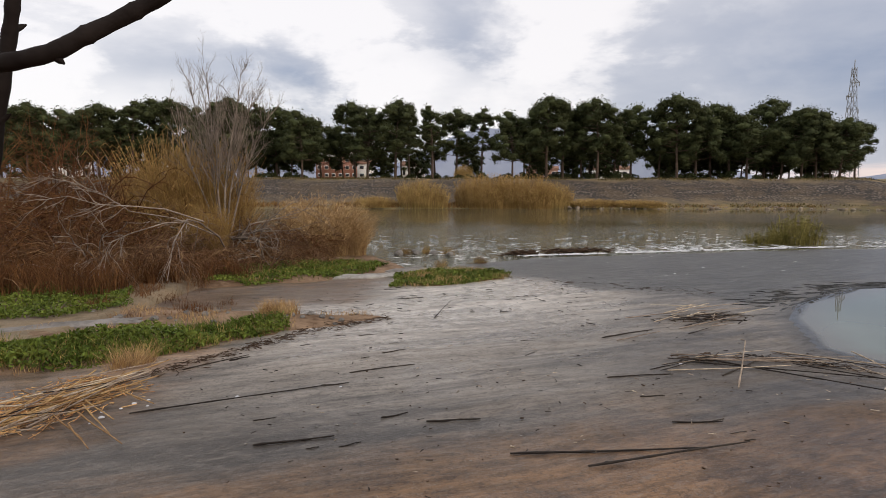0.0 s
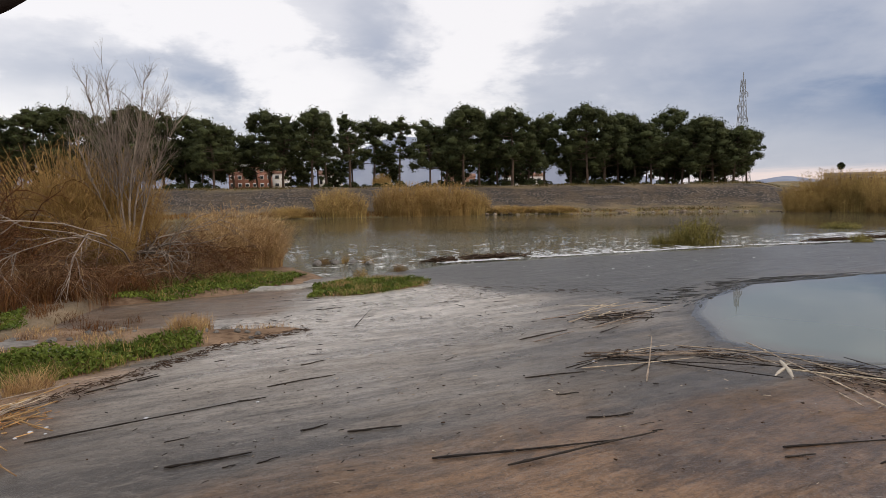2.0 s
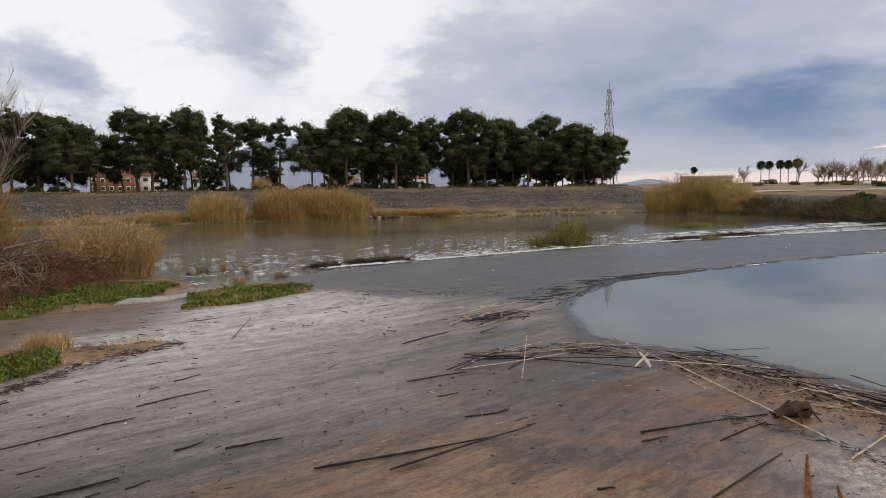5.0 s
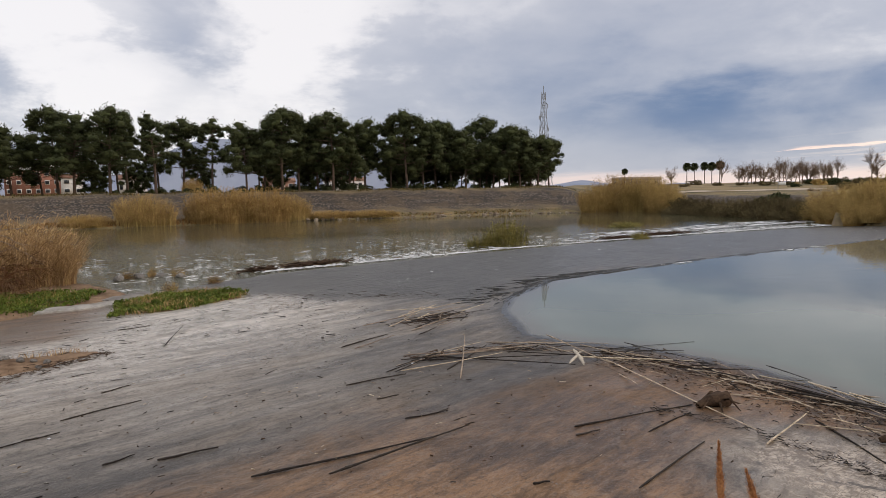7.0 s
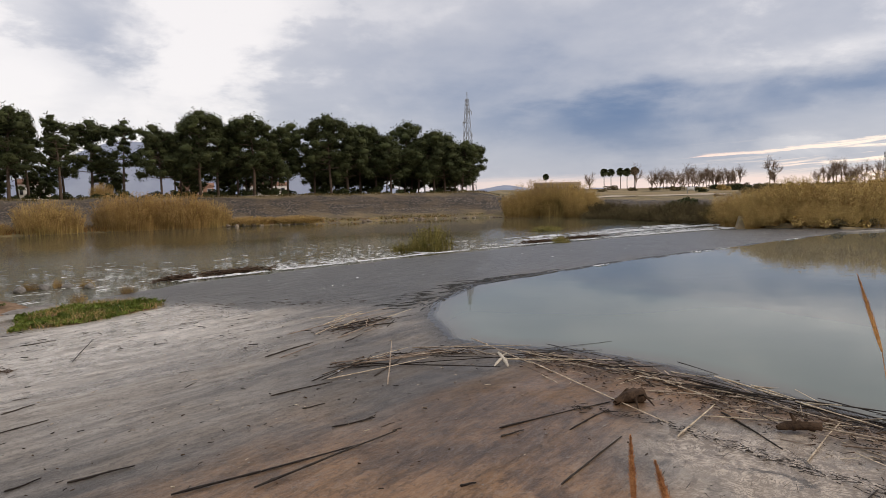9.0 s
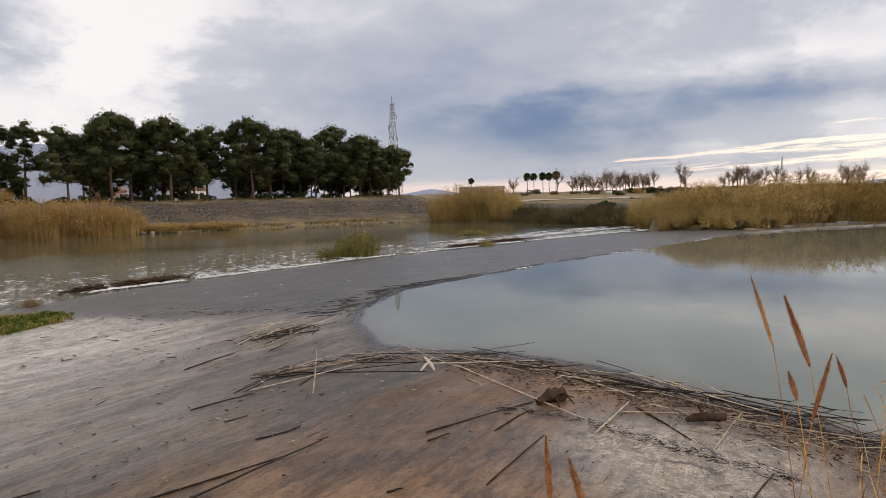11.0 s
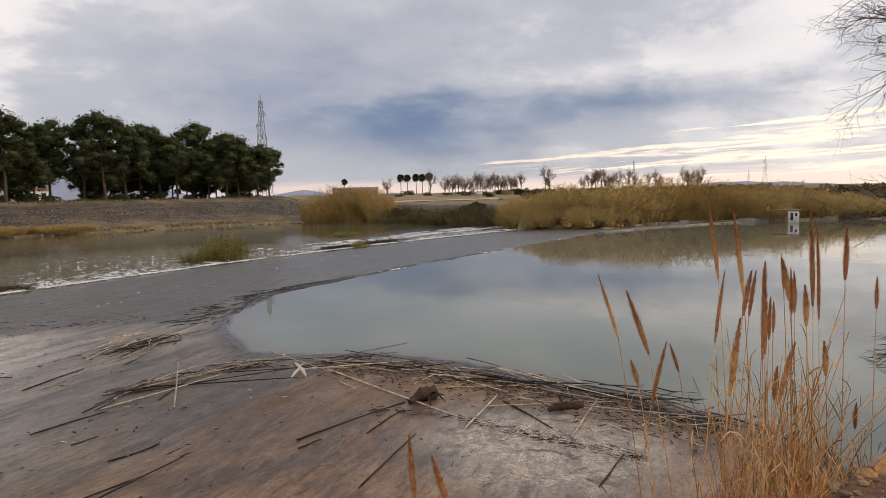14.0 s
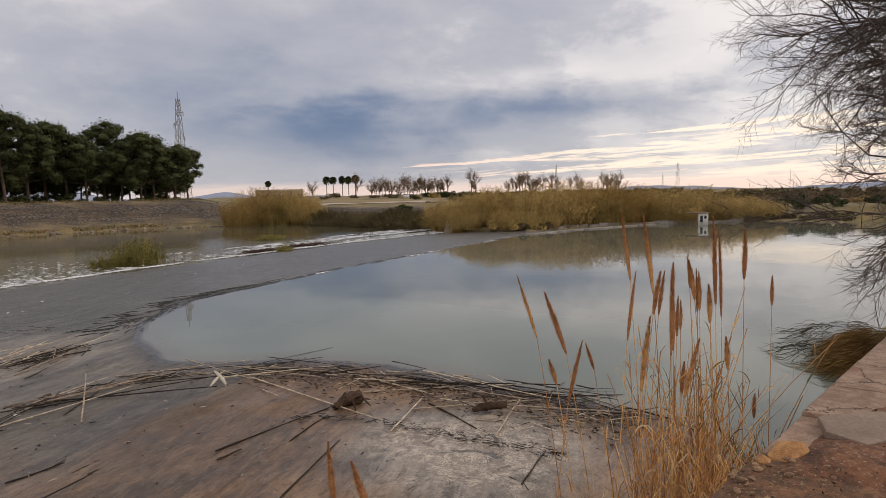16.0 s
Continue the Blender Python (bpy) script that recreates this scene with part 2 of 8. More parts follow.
    rough = n.m("SUBTRACT", rough, n.m("MULTIPLY", n.m("MULTIPLY", pale, n.step(n.m("ADD", s2, n.m("MULTIPLY", crease, 0.4)), 0.52, 0.80)), 0.26))
    n.join(bsdf.inputs["Roughness"], n.m("ADD", n.m("MULTIPLY", rough, n.m("SUBTRACT", 1.0, wet)), n.m("MULTIPLY", wet, 0.30)))
    ripple = n.noise(n.xyz(n.m("MULTIPLY", along, 1.5), n.m("MULTIPLY", across, 3.6), 9), 1.0, 5, 0.65, 0.6)
    bumped(n, bsdf, n.m("ADD", n.m("MULTIPLY", grit, 0.35), n.m("ADD", n.m("ADD", n.m("MULTIPLY", s3, 0.5), n.m("MULTIPLY", crease, 0.5)), n.m("MULTIPLY", n.m("MULTIPLY", ripple, wet), 7.0))), 0.62, 0.026)
    return mat


def make_water(name, deep, murk, ripple, calm, mask=(0.40, 0.62), rough_near=0.0):
    mat, n, bsdf = material(name)
    p = place(n)
    n.join(bsdf.inputs["Base Color"], n.mix(n.step(n.noise(p, 0.07, 3, 0.5, 0.5), 0.35, 0.65), deep, murk))
    bsdf.inputs["Roughness"].default_value = 0.03 if rough_near else 0.012
    bsdf.inputs["IOR"].default_value = 1.333
    x, y, z = n.split(p)
    wave = n.noise(n.xyz(n.m("MULTIPLY", x, 0.8), n.m("MULTIPLY", y, 1.6), 0), ripple, 4, 0.55, 0.4)
    swell = n.noise(p, 0.35, 2, 0.5)
    still = n.step(n.noise(p, 0.09, 3, 0.5, 0.6), *mask)
    if rough_near:
        chop = n.noise(n.xyz(x, n.m("MULTIPLY", y, 0.75), 4), 2.1, 4, 0.6, 0.4)
        wave = n.m("ADD", n.m("MULTIPLY", wave, 0.5), n.m("MULTIPLY", chop, 1.3))
        still = n.m("MULTIPLY", still, n.m("MULTIPLY", n.step(y, 60, 36, 0.3, rough_near), n.step(x, 34, 16, 0.2, 1.0)))
    bumped(n, bsdf, n.m("ADD", n.m("MULTIPLY", n.m("MULTIPLY", wave, still), 1.0), n.m("MULTIPLY", swell, 0.35 if not rough_near else 0.15)), 1.0, calm)
    return mat


def make_foam():
    mat, n, bsdf = material("white_water")
    p = place(n)
    k = n.noise(p, 2.4, 5, 0.7, 0.5)
    n.join(bsdf.inputs["Base Color"], n.mix(n.step(k, 0.4, 0.6), (0.62, 0.63, 0.63), (0.93, 0.93, 0.92)))
    bsdf.inputs["Roughness"].default_value = 0.5
    bumped(n, bsdf, k, 0.8, 0.06)
    return mat


def make_ground():
    """Soil, dry grass, river stone and far fields, by the sheet's own cover values."""
    mat, n, bsdf = material("river_land")
    p = place(n)
    x, y, z = n.split(p)
    a = n.noise(p, 0.35, 6, 0.6, 0.4)
    b = n.noise(p, 2.6, 5, 0.65)
    c = n.noise(p, 14.0, 4, 0.7)
    soil = n.mix(n.step(n.m("ADD", n.m("MULTIPLY", a, 0.5), n.m("MULTIPLY", b, 0.5)), 0.36, 0.64), (0.13, 0.085, 0.055), (0.31, 0.23, 0.165))
    cell = n.add("ShaderNodeTexVoronoi")
    cell.inputs["Scale"].default_value = 3.2
    n.join(cell.inputs["Vector"], p)
    seam = n.step(cell.outputs["Distance"], 0.30, 0.62)
    rock = n.mix(cell.outputs["Color"], (0.046, 0.033, 0.024), (0.150, 0.112, 0.082))
    rock = n.mix(n.step(n.noise(n.xyz(n.m("MULTIPLY", x, 0.12), n.m("MULTIPLY", y, 0.12), n.m("MULTIPLY", z, 3.2)), 1.0, 4, 0.6), 0.44, 0.58), rock, n.mix(0.6, rock, (0.23, 0.19, 0.155)))
    rock = n.mix(seam, rock, (0.040, 0.033, 0.027))
    rock = n.mix(n.step(a, 0.45, 0.62), rock, n.mix(0.6, rock, (0.12, 0.085, 0.05)))
    grass = n.mix(n.step(n.m("ADD", n.m("MULTIPLY", a, 0.6), n.m("MULTIPLY", c, 0.4)), 0.4, 0.6), (0.085, 0.082, 0.028), (0.26, 0.185, 0.080))
    field = n.mix(n.step(n.noise(n.xyz(n.m("MULTIPLY", x, 0.02), n.m("MULTIPLY", y, 0.05), 0), 1.0, 3, 0.5), 0.4, 0.6), (0.110, 0.090, 0.036), (0.27, 0.195, 0.090))
    clod = n.noise(p, 11.0, 6, 0.72, 0.3)
    red = n.mix(n.step(n.m("ADD", n.m("MULTIPLY", b, 0.5), n.m("MULTIPLY", clod, 0.5)), 0.38, 0.62), (0.055, 0.021, 0.010), (0.23, 0.098, 0.046))
    red = n.mix(n.step(n.noise(p, 38.0, 4, 0.7), 0.56, 0.68), red, (0.36, 0.25, 0.165))
    soil = n.mix(attribute(n, "red"), soil, red)
    tone = n.mix(attribute(n, "stone"), soil, rock)
    tone = n.mix(n.m("MULTIPLY", attribute(n, "grass"), n.step(a, 0.30, 0.52)), tone, grass)
    tone = n.mix(attribute(n, "field"), tone, field)
    n.join(bsdf.inputs["Base Color"], tone)
    bsdf.inputs["Roughness"].default_value = 0.9
    bumped(n, bsdf, n.m("ADD", n.m("MULTIPLY", c, 0.4), n.m("ADD", n.m("MULTIPLY", n.m("MULTIPLY", n.m("SUBTRACT", 1.0, seam), attribute(n, "stone")), 0.6), n.m("MULTIPLY", clod, 0.3))), 0.7, 0.08)
    return mat


def make_pool():
    """Cloudy still water, clear over the silt along its margin."""
    mat = make_water("still_pool_water", (0.140, 0.164, 0.130), (0.190, 0.212, 0.172), 1.2, 0.006)
    n = Nodes(mat.node_tree, False)
    deep = n.tree.nodes["Principled BSDF"]
    film = n.add("ShaderNodeMixShader")
    glint = n.add("ShaderNodeBsdfGlossy")
    glint.inputs["Roughness"].default_value = 0.05
    edge = n.add("ShaderNodeFresnel")
    edge.inputs["IOR"].default_value = 1.333
    n.join(film.inputs[0], edge.outputs[0])
    n.join(film.inputs[1], n.add("ShaderNodeBsdfTransparent").outputs[0])
    n.join(film.inputs[2], glint.outputs[0])
    both = n.add("ShaderNodeMixShader")
    p = place(n)
    murk = n.m("ADD", attribute(n, "depth"), n.m("MULTIPLY", n.m("SUBTRACT", n.noise(p, 1.1, 4, 0.6, 0.5), 0.5), 0.5))
    n.join(both.inputs[0], n.step(murk, 0.0, 0.42))
    clear = deep.inputs["Base Color"].links[0].from_socket
    n.join(deep.inputs["Base Color"], n.mix(n.step(murk, 0.2, 1.8), (0.150, 0.142, 0.112), clear))
    n.join(both.inputs[1], film.outputs[0])
    n.join(both.inputs[2], deep.outputs[0])
    n.join(n.tree.nodes["Material Output"].inputs[0], both.outputs[0])
    return mat


CONCRETE = make_concrete()
GROUND = make_ground()
POOL = make_pool()
RIVER = make_water("rippled_river_water", (0.085, 0.083, 0.046), (0.125, 0.120, 0.076), 3.6, 0.05, (0.05, 0.45), 3.2)
FOAM = make_foam()
# near-black colour paints ripple faces that mirror little sky
DARK_FLOW = grained("painted_dark_ripple", (0.016, 0.016, 0.014), (0.045, 0.044, 0.040), 2.0, 0.16, 6, 0.4, 0.02)
PINE_LEAF = grained("pine_needles", (0.027, 0.035, 0.015), (0.078, 0.088, 0.035), 0.5, 0.75, 6, 0, spread=0.28)
PINE_BARK = grained("pine_bark", (0.055, 0.040, 0.030), (0.14, 0.10, 0.075), 1.5, 0.9, 6, 0.5, 0.03)
GREY_BARK = grained("grey_bare_bark", (0.12, 0.092, 0.070), (0.34, 0.28, 0.23), 2.0, 0.85, 8, 0.4, 0.01, spread=0.2)
TWIG_BARK = grained("grey_twig_bark", (0.060, 0.045, 0.040), (0.15, 0.12, 0.105), 3.0, 0.85, 6, 0, spread=0.3)
DARK_BARK = grained("dark_branch_bark", (0.010, 0.007, 0.006), (0.030, 0.023, 0.020), 9.0, 0.8, 6, 0.6, 0.004)
RED_TWIG = grained("red_brown_twigs", (0.055, 0.025, 0.010), (0.215, 0.098, 0.040), 1.2, 0.85, 6, 0, spread=0.35)
BROWN_TWIG = grained("grey_brown_twigs", (0.10, 0.064, 0.040), (0.25, 0.172, 0.115), 1.2, 0.85, 6, 0, spread=0.3)
RUST_TWIG = grained("rust_grey_twigs", (0.085, 0.045, 0.022), (0.27, 0.158, 0.086), 1.2, 0.85, 6, 0, spread=0.4)
GOLD_REED = grained("dry_golden_reed", (0.23, 0.135, 0.042), (0.50, 0.325, 0.125), 0.9, 0.7, 6, 0, spread=0.3)
OLIVE_REED = grained("olive_reed_leaf", (0.24, 0.165, 0.056), (0.64, 0.45, 0.175), 0.9, 0.7, 6, 0, spread=0.35)
STRAW = grained("pale_straw", (0.44, 0.200, 0.068), (0.88, 0.54, 0.25), 3.0, 0.65, 6, 0, spread=0.42)
PLUME = grained("rust_plume", (0.25, 0.098, 0.038), (0.66, 0.335, 0.145), 14.0, 0.9, 5, 0.4, 0.004, spread=0.42)
DRY_BLADE = grained("tan_dry_blade", (0.30, 0.175, 0.070), (0.58, 0.40, 0.21), 3.0, 0.7, 6, 0, spread=0.4)
LEAF_REED = grained("grey_green_reed_leaf", (0.13, 0.125, 0.050), (0.36, 0.33, 0.15), 0.9, 0.7, 6, 0, spread=0.35)
PALE_STRAW = grained("bleached_straw", (0.52, 0.33, 0.16), (0.86, 0.68, 0.42), 3.0, 0.65, 6, 0, spread=0.3)
CANE = grained("weathered_cane", (0.19, 0.135, 0.092), (0.66, 0.55, 0.425), 5.0, 0.7, 7, 0.3, 0.004, spread=0.5)
STRAW_CANE = grained("fresh_straw_cane", (0.24, 0.135, 0.058), (0.52, 0.335, 0.165), 5.0, 0.7, 7, 0.3, 0.004, spread=0.3)
DARK_CANE = grained("wet_dark_cane", (0.019, 0.016, 0.014), (0.062, 0.050, 0.041), 5.0, 0.6, 7, 0.3, 0.004, spread=0.3)
ROT_WOOD = grained("rotten_wood", (0.030, 0.020, 0.014), (0.13, 0.082, 0.052), 6.0, 0.85, 6, 0.7, 0.02)
WEED = grained("green_weed_leaf", (0.040, 0.070, 0.009), (0.18, 0.215, 0.040), 1.4, 0.6, 5, 0, spread=0.35)
STONE = grained("river_stone", (0.10, 0.093, 0.083), (0.29, 0.27, 0.245), 2.5, 0.85, 7, 0.5, 0.02, spread=0.3)
WALL_STONE = grained("worn_wall_concrete", (0.13, 0.085, 0.058), (0.36, 0.27, 0.20), 1.6, 0.9, 9, 0.6, 0.02)
STEEL = grained("galvanised_steel", (0.20, 0.21, 0.22), (0.34, 0.35, 0.36), 0.6, 0.55, 6, 0)
# distance haze is mixed into this blue hill colour
HAZE_HILL = grained("hazed_far_hill", (0.25, 0.285, 0.375), (0.33, 0.365, 0.445), 0.004, 1.0, 5, 0)


# ---------------------------------------------------------------- mesh helpers
rng = np.random.default_rng(7)


def mesh_data(name, verts, faces, mat, smooth=False):
    """A mesh from arrays; faces all triangles or all quads."""
    verts, faces = np.asarray(verts, np.float32), np.asarray(faces, np.int32)
    me = bpy.data.meshes.new(name)
    me.vertices.add(len(verts))
    me.vertices.foreach_set("co", verts.ravel())
    k = faces.shape[1]
    me.loops.add(faces.size)
    me.loops.foreach_set("vertex_index", faces.ravel())
    me.polygons.add(len(faces))
    me.polygons.foreach_set("loop_start", np.arange(0, faces.size, k, dtype=np.int32))
    me.update(calc_edges=True)
    me.validate()
    me.materials.append(mat)
    if smooth:
        me.polygons.foreach_set("use_smooth", np.ones(len(me.polygons), bool))
    return me


def part(name, data, parent, label=""):
    ob = new(name, data)
    ob.parent = parent
    if label:
        ob["label"] = label
    if name in ("thicket", "foliage", "twig_spray", "wood"):
        ob["kind"] = "stuff"
    return ob


def thing(name, label, category, group="", at=(0, 0, 0), turn=0.0, size=1.0):
    ob = new(name)
    ob.matrix_world = pose(*at, 0, 0, turn) @ Matrix.Diagonal((size, size, size, 1))
    ob.empty_display_size = 0.2
    return tagged(ob, label, category, group)


def merge(*chunks):
    """Joins (verts, faces) pairs of one face size."""
    vs, fs, k = [], [], 0
    for v, f in chunks:
        vs.append(np.asarray(v, float).reshape(-1, 3))
        fs.append(np.asarray(f, int) + k)
        k += len(vs[-1])
    return np.concatenate(vs), np.concatenate(fs)


def unit(v):
    return v / np.maximum(np.linalg.norm(v, axis=-1, keepdims=True), 1e-9)


def tubes(paths, radii, sides=4):
    """Quad tubes along paths (n, k, 3) of radii (n, k), each end closed to a point by its radius."""
    paths, radii = np.asarray(paths, float), np.asarray(radii, float)
    n, k, _ = paths.shape
    d = unit(np.gradient(paths, axis=1))
    ref = np.where(np.abs(d[..., 2:3]) > 0.9, np.array([1.0, 0, 0]), np.array([0, 0, 1.0]))
    a = unit(np.cross(d, ref))
    b = np.cross(d, a)
    t = np.arange(sides) * 2 * math.pi / sides
    ring = a[:, :, None] * np.cos(t)[:, None] + b[:, :, None] * np.sin(t)[:, None]
    v = (paths[:, :, None] + ring * radii[:, :, None, None]).reshape(-1, 3)
    i = np.arange(n)[:, None, None] * k * sides + np.arange(k - 1)[None, :, None] * sides
    j = np.arange(sides)[None, None, :]
    j2 = (j + 1) % sides
    f = np.stack([i + j, i + j2, i + sides + j2, i + sides + j], -1).reshape(-1, 4)
    return v, f


def ribbons(paths, widths, spin=None):
    """Flat leaves along paths (n, k, 3) of widths (n, k)."""
    paths, widths = np.asarray(paths, float), np.asarray(widths, float)
    n, k, _ = paths.shape
    d = unit(np.gradient(paths, axis=1))
    s = spin if spin is not None else unit(rng.normal(size=(n, 1, 3)))
    side = unit(np.cross(d, s))
    v = np.stack([paths - side * widths[..., None] / 2, paths + side * widths[..., None] / 2], 2).reshape(-1, 3)
    i = np.arange(n)[:, None] * k * 2 + np.arange(k - 1)[None] * 2
    f = np.stack([i, i + 1, i + 3, i + 2], -1).reshape(-1, 4)
    return v, f


def quads(centres, size, stretch=1.0):
    """Loose small leaves turned every way."""
    n = len(centres)
    a = unit(rng.normal(size=(n, 3)))
    b = unit(np.cross(a, rng.normal(size=(n, 3))))
    size = np.asarray(size).reshape(-1, 1) * np.ones((n, 1))
    a, b = a * size * stretch, b * size
    v = np.stack([centres - a, centres - b * 0.55, centres + a, centres + b * 0.55], 1).reshape(-1, 3)
    return v, np.arange(4 * n).reshape(n, 4)


def box(x0, y0, z0, x1, y1, z1):
    v = [(x, y, z) for x in (x0, x1) for y in (y0, y1) for z in (z0, z1)]
    return np.array(v, float), np.array([(0, 1, 3, 2), (4, 6, 7, 5), (0, 4, 5, 1), (2, 3, 7, 6), (0, 2, 6, 4), (1, 5, 7, 3)])


def smooth01(v, lo, hi):
    t = np.clip((v - lo) / (hi - lo), 0, 1)
    return t * t * (3 - 2 * t)


def wavy(x, y, scale, seed=0):
    """Cheap rolling noise, about -1 to 1."""
    r = np.random.default_rng(seed)
    out = 0
    for k in range(6):
        a, ph, fq = r.uniform(0, 6.28), r.uniform(0, 6.28), scale * 1.7 ** (k / 2) * r.uniform(0.8, 1.25)
        out = out + np.sin((x * math.cos(a) + y * math.sin(a)) * fq + ph) / (1 + k * 0.35)
    return out / 2.6


def reach(x, y, poly):
    """Distance to a closed outline, negative inside it."""
    d = np.full(np.shape(x), 1e9)
    inside = np.zeros(np.shape(x), bool)
    for (ax, ay), (bx, by) in zip(poly, poly[1:] + poly[:1]):
        ex, ey = bx - ax, by - ay
        t = np.clip(((x - ax) * ex + (y - ay) * ey) / (ex * ex + ey * ey), 0, 1)
        d = np.minimum(d, np.hypot(x - ax - t * ex, y - ay - t * ey))
        if ay != by:
            inside ^= ((ay > y) != (by > y)) & (x < ex * (y - ay) / ey + ax)
    return np.where(inside, -d, d)


# ---------------------------------------------------------------- the lie of the land
RIVER_Z = -0.30
CREST = [(8.6, 15.2), (9.8, 17.0), (13.0, 19.5), (18.0, 20.7), (25.0, 22.0), (34.5, 23.3), (44.0, 24.7), (52.0, 25.5), (57.0, 26.0)]
TOE = [(-1.5, 26.6), (1.0, 28.4), (4.0, 30.4), (10.0, 32.0), (19.0, 34.3), (27.0, 35.6), (38.0, 37.0), (50.0, 37.6), (58.0, 37.0)]
RIVER_EDGE = [(-160, 84), (-60, 84), (-2, 84), (17, 86), (31, 84.5), (46, 85), (56, 81), (66, 75), (67, 60), (62, 46)] + TOE[::-1] + [(-3.0, 29), (-4.0, 33.5), (-10, 37), (-25, 40), (-160, 60)]
POOL_EDGE = CREST + [(62.5, 24.0), (68.5, 21.0), (74, 16.4), (80, 11.6), (76, 0), (75, -11.3), (8.5, -0.66), (8.6, 0.6), (9.9, 2.0), (9.9, 3.5), (10.0, 5.4), (9.85, 8.0), (9.2, 9.9), (8.0, 11.3), (7.6, 12.4)]


DRIFT = [(4.3, 11.3), (5.6, 11.5), (6.8, 11.4), (7.6, 10.6), (8.4, 9.3), (8.9, 7.9), (9.2, 6.6), (9.4, 5.2), (9.5, 3.8), (9.6, 2.4)]


def line_gap(x, y, line):
    """Distance to an open line."""
    d = np.full(np.shape(x), 1e9)
    for (ax, ay), (bx, by) in zip(line, line[1:]):
        ex, ey = bx - ax, by - ay
        t = np.clip(((x - ax) * ex + (y - ay) * ey) / (ex * ex + ey * ey), 0, 1)
        d = np.minimum(d, np.hypot(x - ax - t * ex, y - ay - t * ey))
    return d


def wall_line(x):
    return 0.70 - 0.157 * x


def concrete_z(x, y):
    dw, dr = reach(x, y, POOL_EDGE), reach(x, y, RIVER_EDGE)
    u = np.clip(dw / np.maximum(dw + np.maximum(dr, 0), 1e-3), 0, 1)
    fall = -0.34 * u ** 2.2
    rise = np.minimum(0.10, 0.03 * np.maximum(dw, 0))
    z = fall + (rise - fall) * (1 - smooth01(y, 8, 15))
    z = np.where(dw < 0, np.maximum(-0.6, 0.09 * dw), z)
    z = np.where(dr < 0, -0.34 + np.maximum(-0.6, 0.25 * dr), z)
    return z + 0.012 * wavy(x, y, 1.1, 3) * smooth01(dw, 0.1, 1.2)


def land(x, y):
    """Ground height, with shares of stone, grass and field cover."""
    dw, dr = reach(x, y, POOL_EDGE), reach(x, y, RIVER_EDGE)
    far = (y > 55) | ((x > 56) & (y > 36))
    right = (x > 54) & ~far & (dw > 0)
    near = (y < 3.2) & (x < 90)
    dist = np.hypot(x, y)
    lump = wavy(x, y, 0.5, 1)
    z = 0.12 + 0.10 * lump + 0 * x
    z = np.where((x > -8.2) & (x < 56) & (y > 2.2), -0.9, z)
    d_left = np.clip((-x - 7.4) / 0.8, 0, 1)
    z = np.where((x <= -1) & ~far & (y > 2.2), -0.9 + d_left * (1.0 + 0.12 * lump + 0.5 * smooth01(-x, 12, 20)), z)
    bench = 0.30 * smooth01(dr, 0, 1.0) + 0.35 * smooth01(dr, 1.0, 4.0)
    open_ = smooth01(np.degrees(np.arctan2(x, y)), 33.5, 37.5)
    bank = RIVER_Z - 0.05 + bench + (3.45 - 1.75 * open_) * smooth01(dr, 3.2, 13.0)
    high = bank + np.clip((dist - 105) * (0.0022 + 0.016 * open_), 0, 2.1 + 0.3 * open_) + 0.10 * lump
    z = np.where(far, high, z)
    z = np.where(right, -0.05 + 0.22 * smooth01(dw, 0, 1.5) + 1.5 * smooth01(dw, 4, 20) + 0.15 * lump + np.clip((dist - 105) * 0.012, 0, 1.3), z)
    top = 1.88 + 0.015 * lump
    near_z = np.where(x < 4.42, 0.0 + top * (1 - smooth01(y - np.maximum(wall_line(x), -0.05), -0.05, 0.9)), np.where(y < wall_line(x) - 0.25, top, -0.9))
    z = np.where(near, near_z, z)
    z = np.where((dw < 0) & ~near, -0.9, z)
    z = np.where(dr < 0, np.maximum(-1.6, RIVER_Z - 0.03 + 0.25 * dr), z)
    stone = np.where(far | right, smooth01(dr, 3.0, 5.5) * (1 - smooth01(dr, 11.5, 13.5)), 0) * np.where(right, 0.3, 1)
    grass = np.where(far | right, 1 - stone, np.where(near, 0.1, 0.45))
    field = np.where(far | right, smooth01(dist, 120, 150), 0)
    return z, stone, grass, field


def fill_attr(me, name, values):
    me.attributes.new(name, "FLOAT", "POINT").data.foreach_set("value", np.asarray(values, np.float32).ravel())


def build_ground():
    turn = np.concatenate([np.linspace(-44, 96, 480), np.linspace(96, 316, 60)[1:-1]])
    r = np.concatenate([1.2 * 1.026 ** np.arange(178), 1.2 * 1.026 ** 177 * 1.05 ** np.arange(1, 84)])
    a, rr = np.meshgrid(np.radians(turn), r)
    x, y = np.sin(a) * rr, np.cos(a) * rr - 0.3
    z, stone, grass, field = land(x, y)
    n, k = len(turn), len(r)
    i, j = np.meshgrid(np.arange(n), np.arange(k - 1))
    f = np.stack([j * n + i, (j + 1) * n + i, (j + 1) * n + (i + 1) % n, j * n + (i + 1) % n], -1).reshape(-1, 4)[:, ::-1]
    hub = np.arange(0, n, 2)
    f = np.concatenate([f, np.stack([np.full(len(hub), n * k), hub, (hub + 1) % n, (hub + 2) % n], -1)[:, ::-1]])
    v = np.stack([x, y, z], -1).reshape(-1, 3)
    v = np.concatenate([v, [(0, -0.3, 1.86)]])
    me = mesh_data("ground", v, f, GROUND, True)
    for name, val in (("stone", stone), ("grass", grass), ("field", field), ("red", ((y < 3.2) & (x < 90)) * 1.0)):
        fill_attr(me, name, np.append(val.ravel(), 0.0))
    ob = new("ground", me)
    return tagged(ob, "brown river bank soil, stony slope and far fields", "ground", kind="structure")


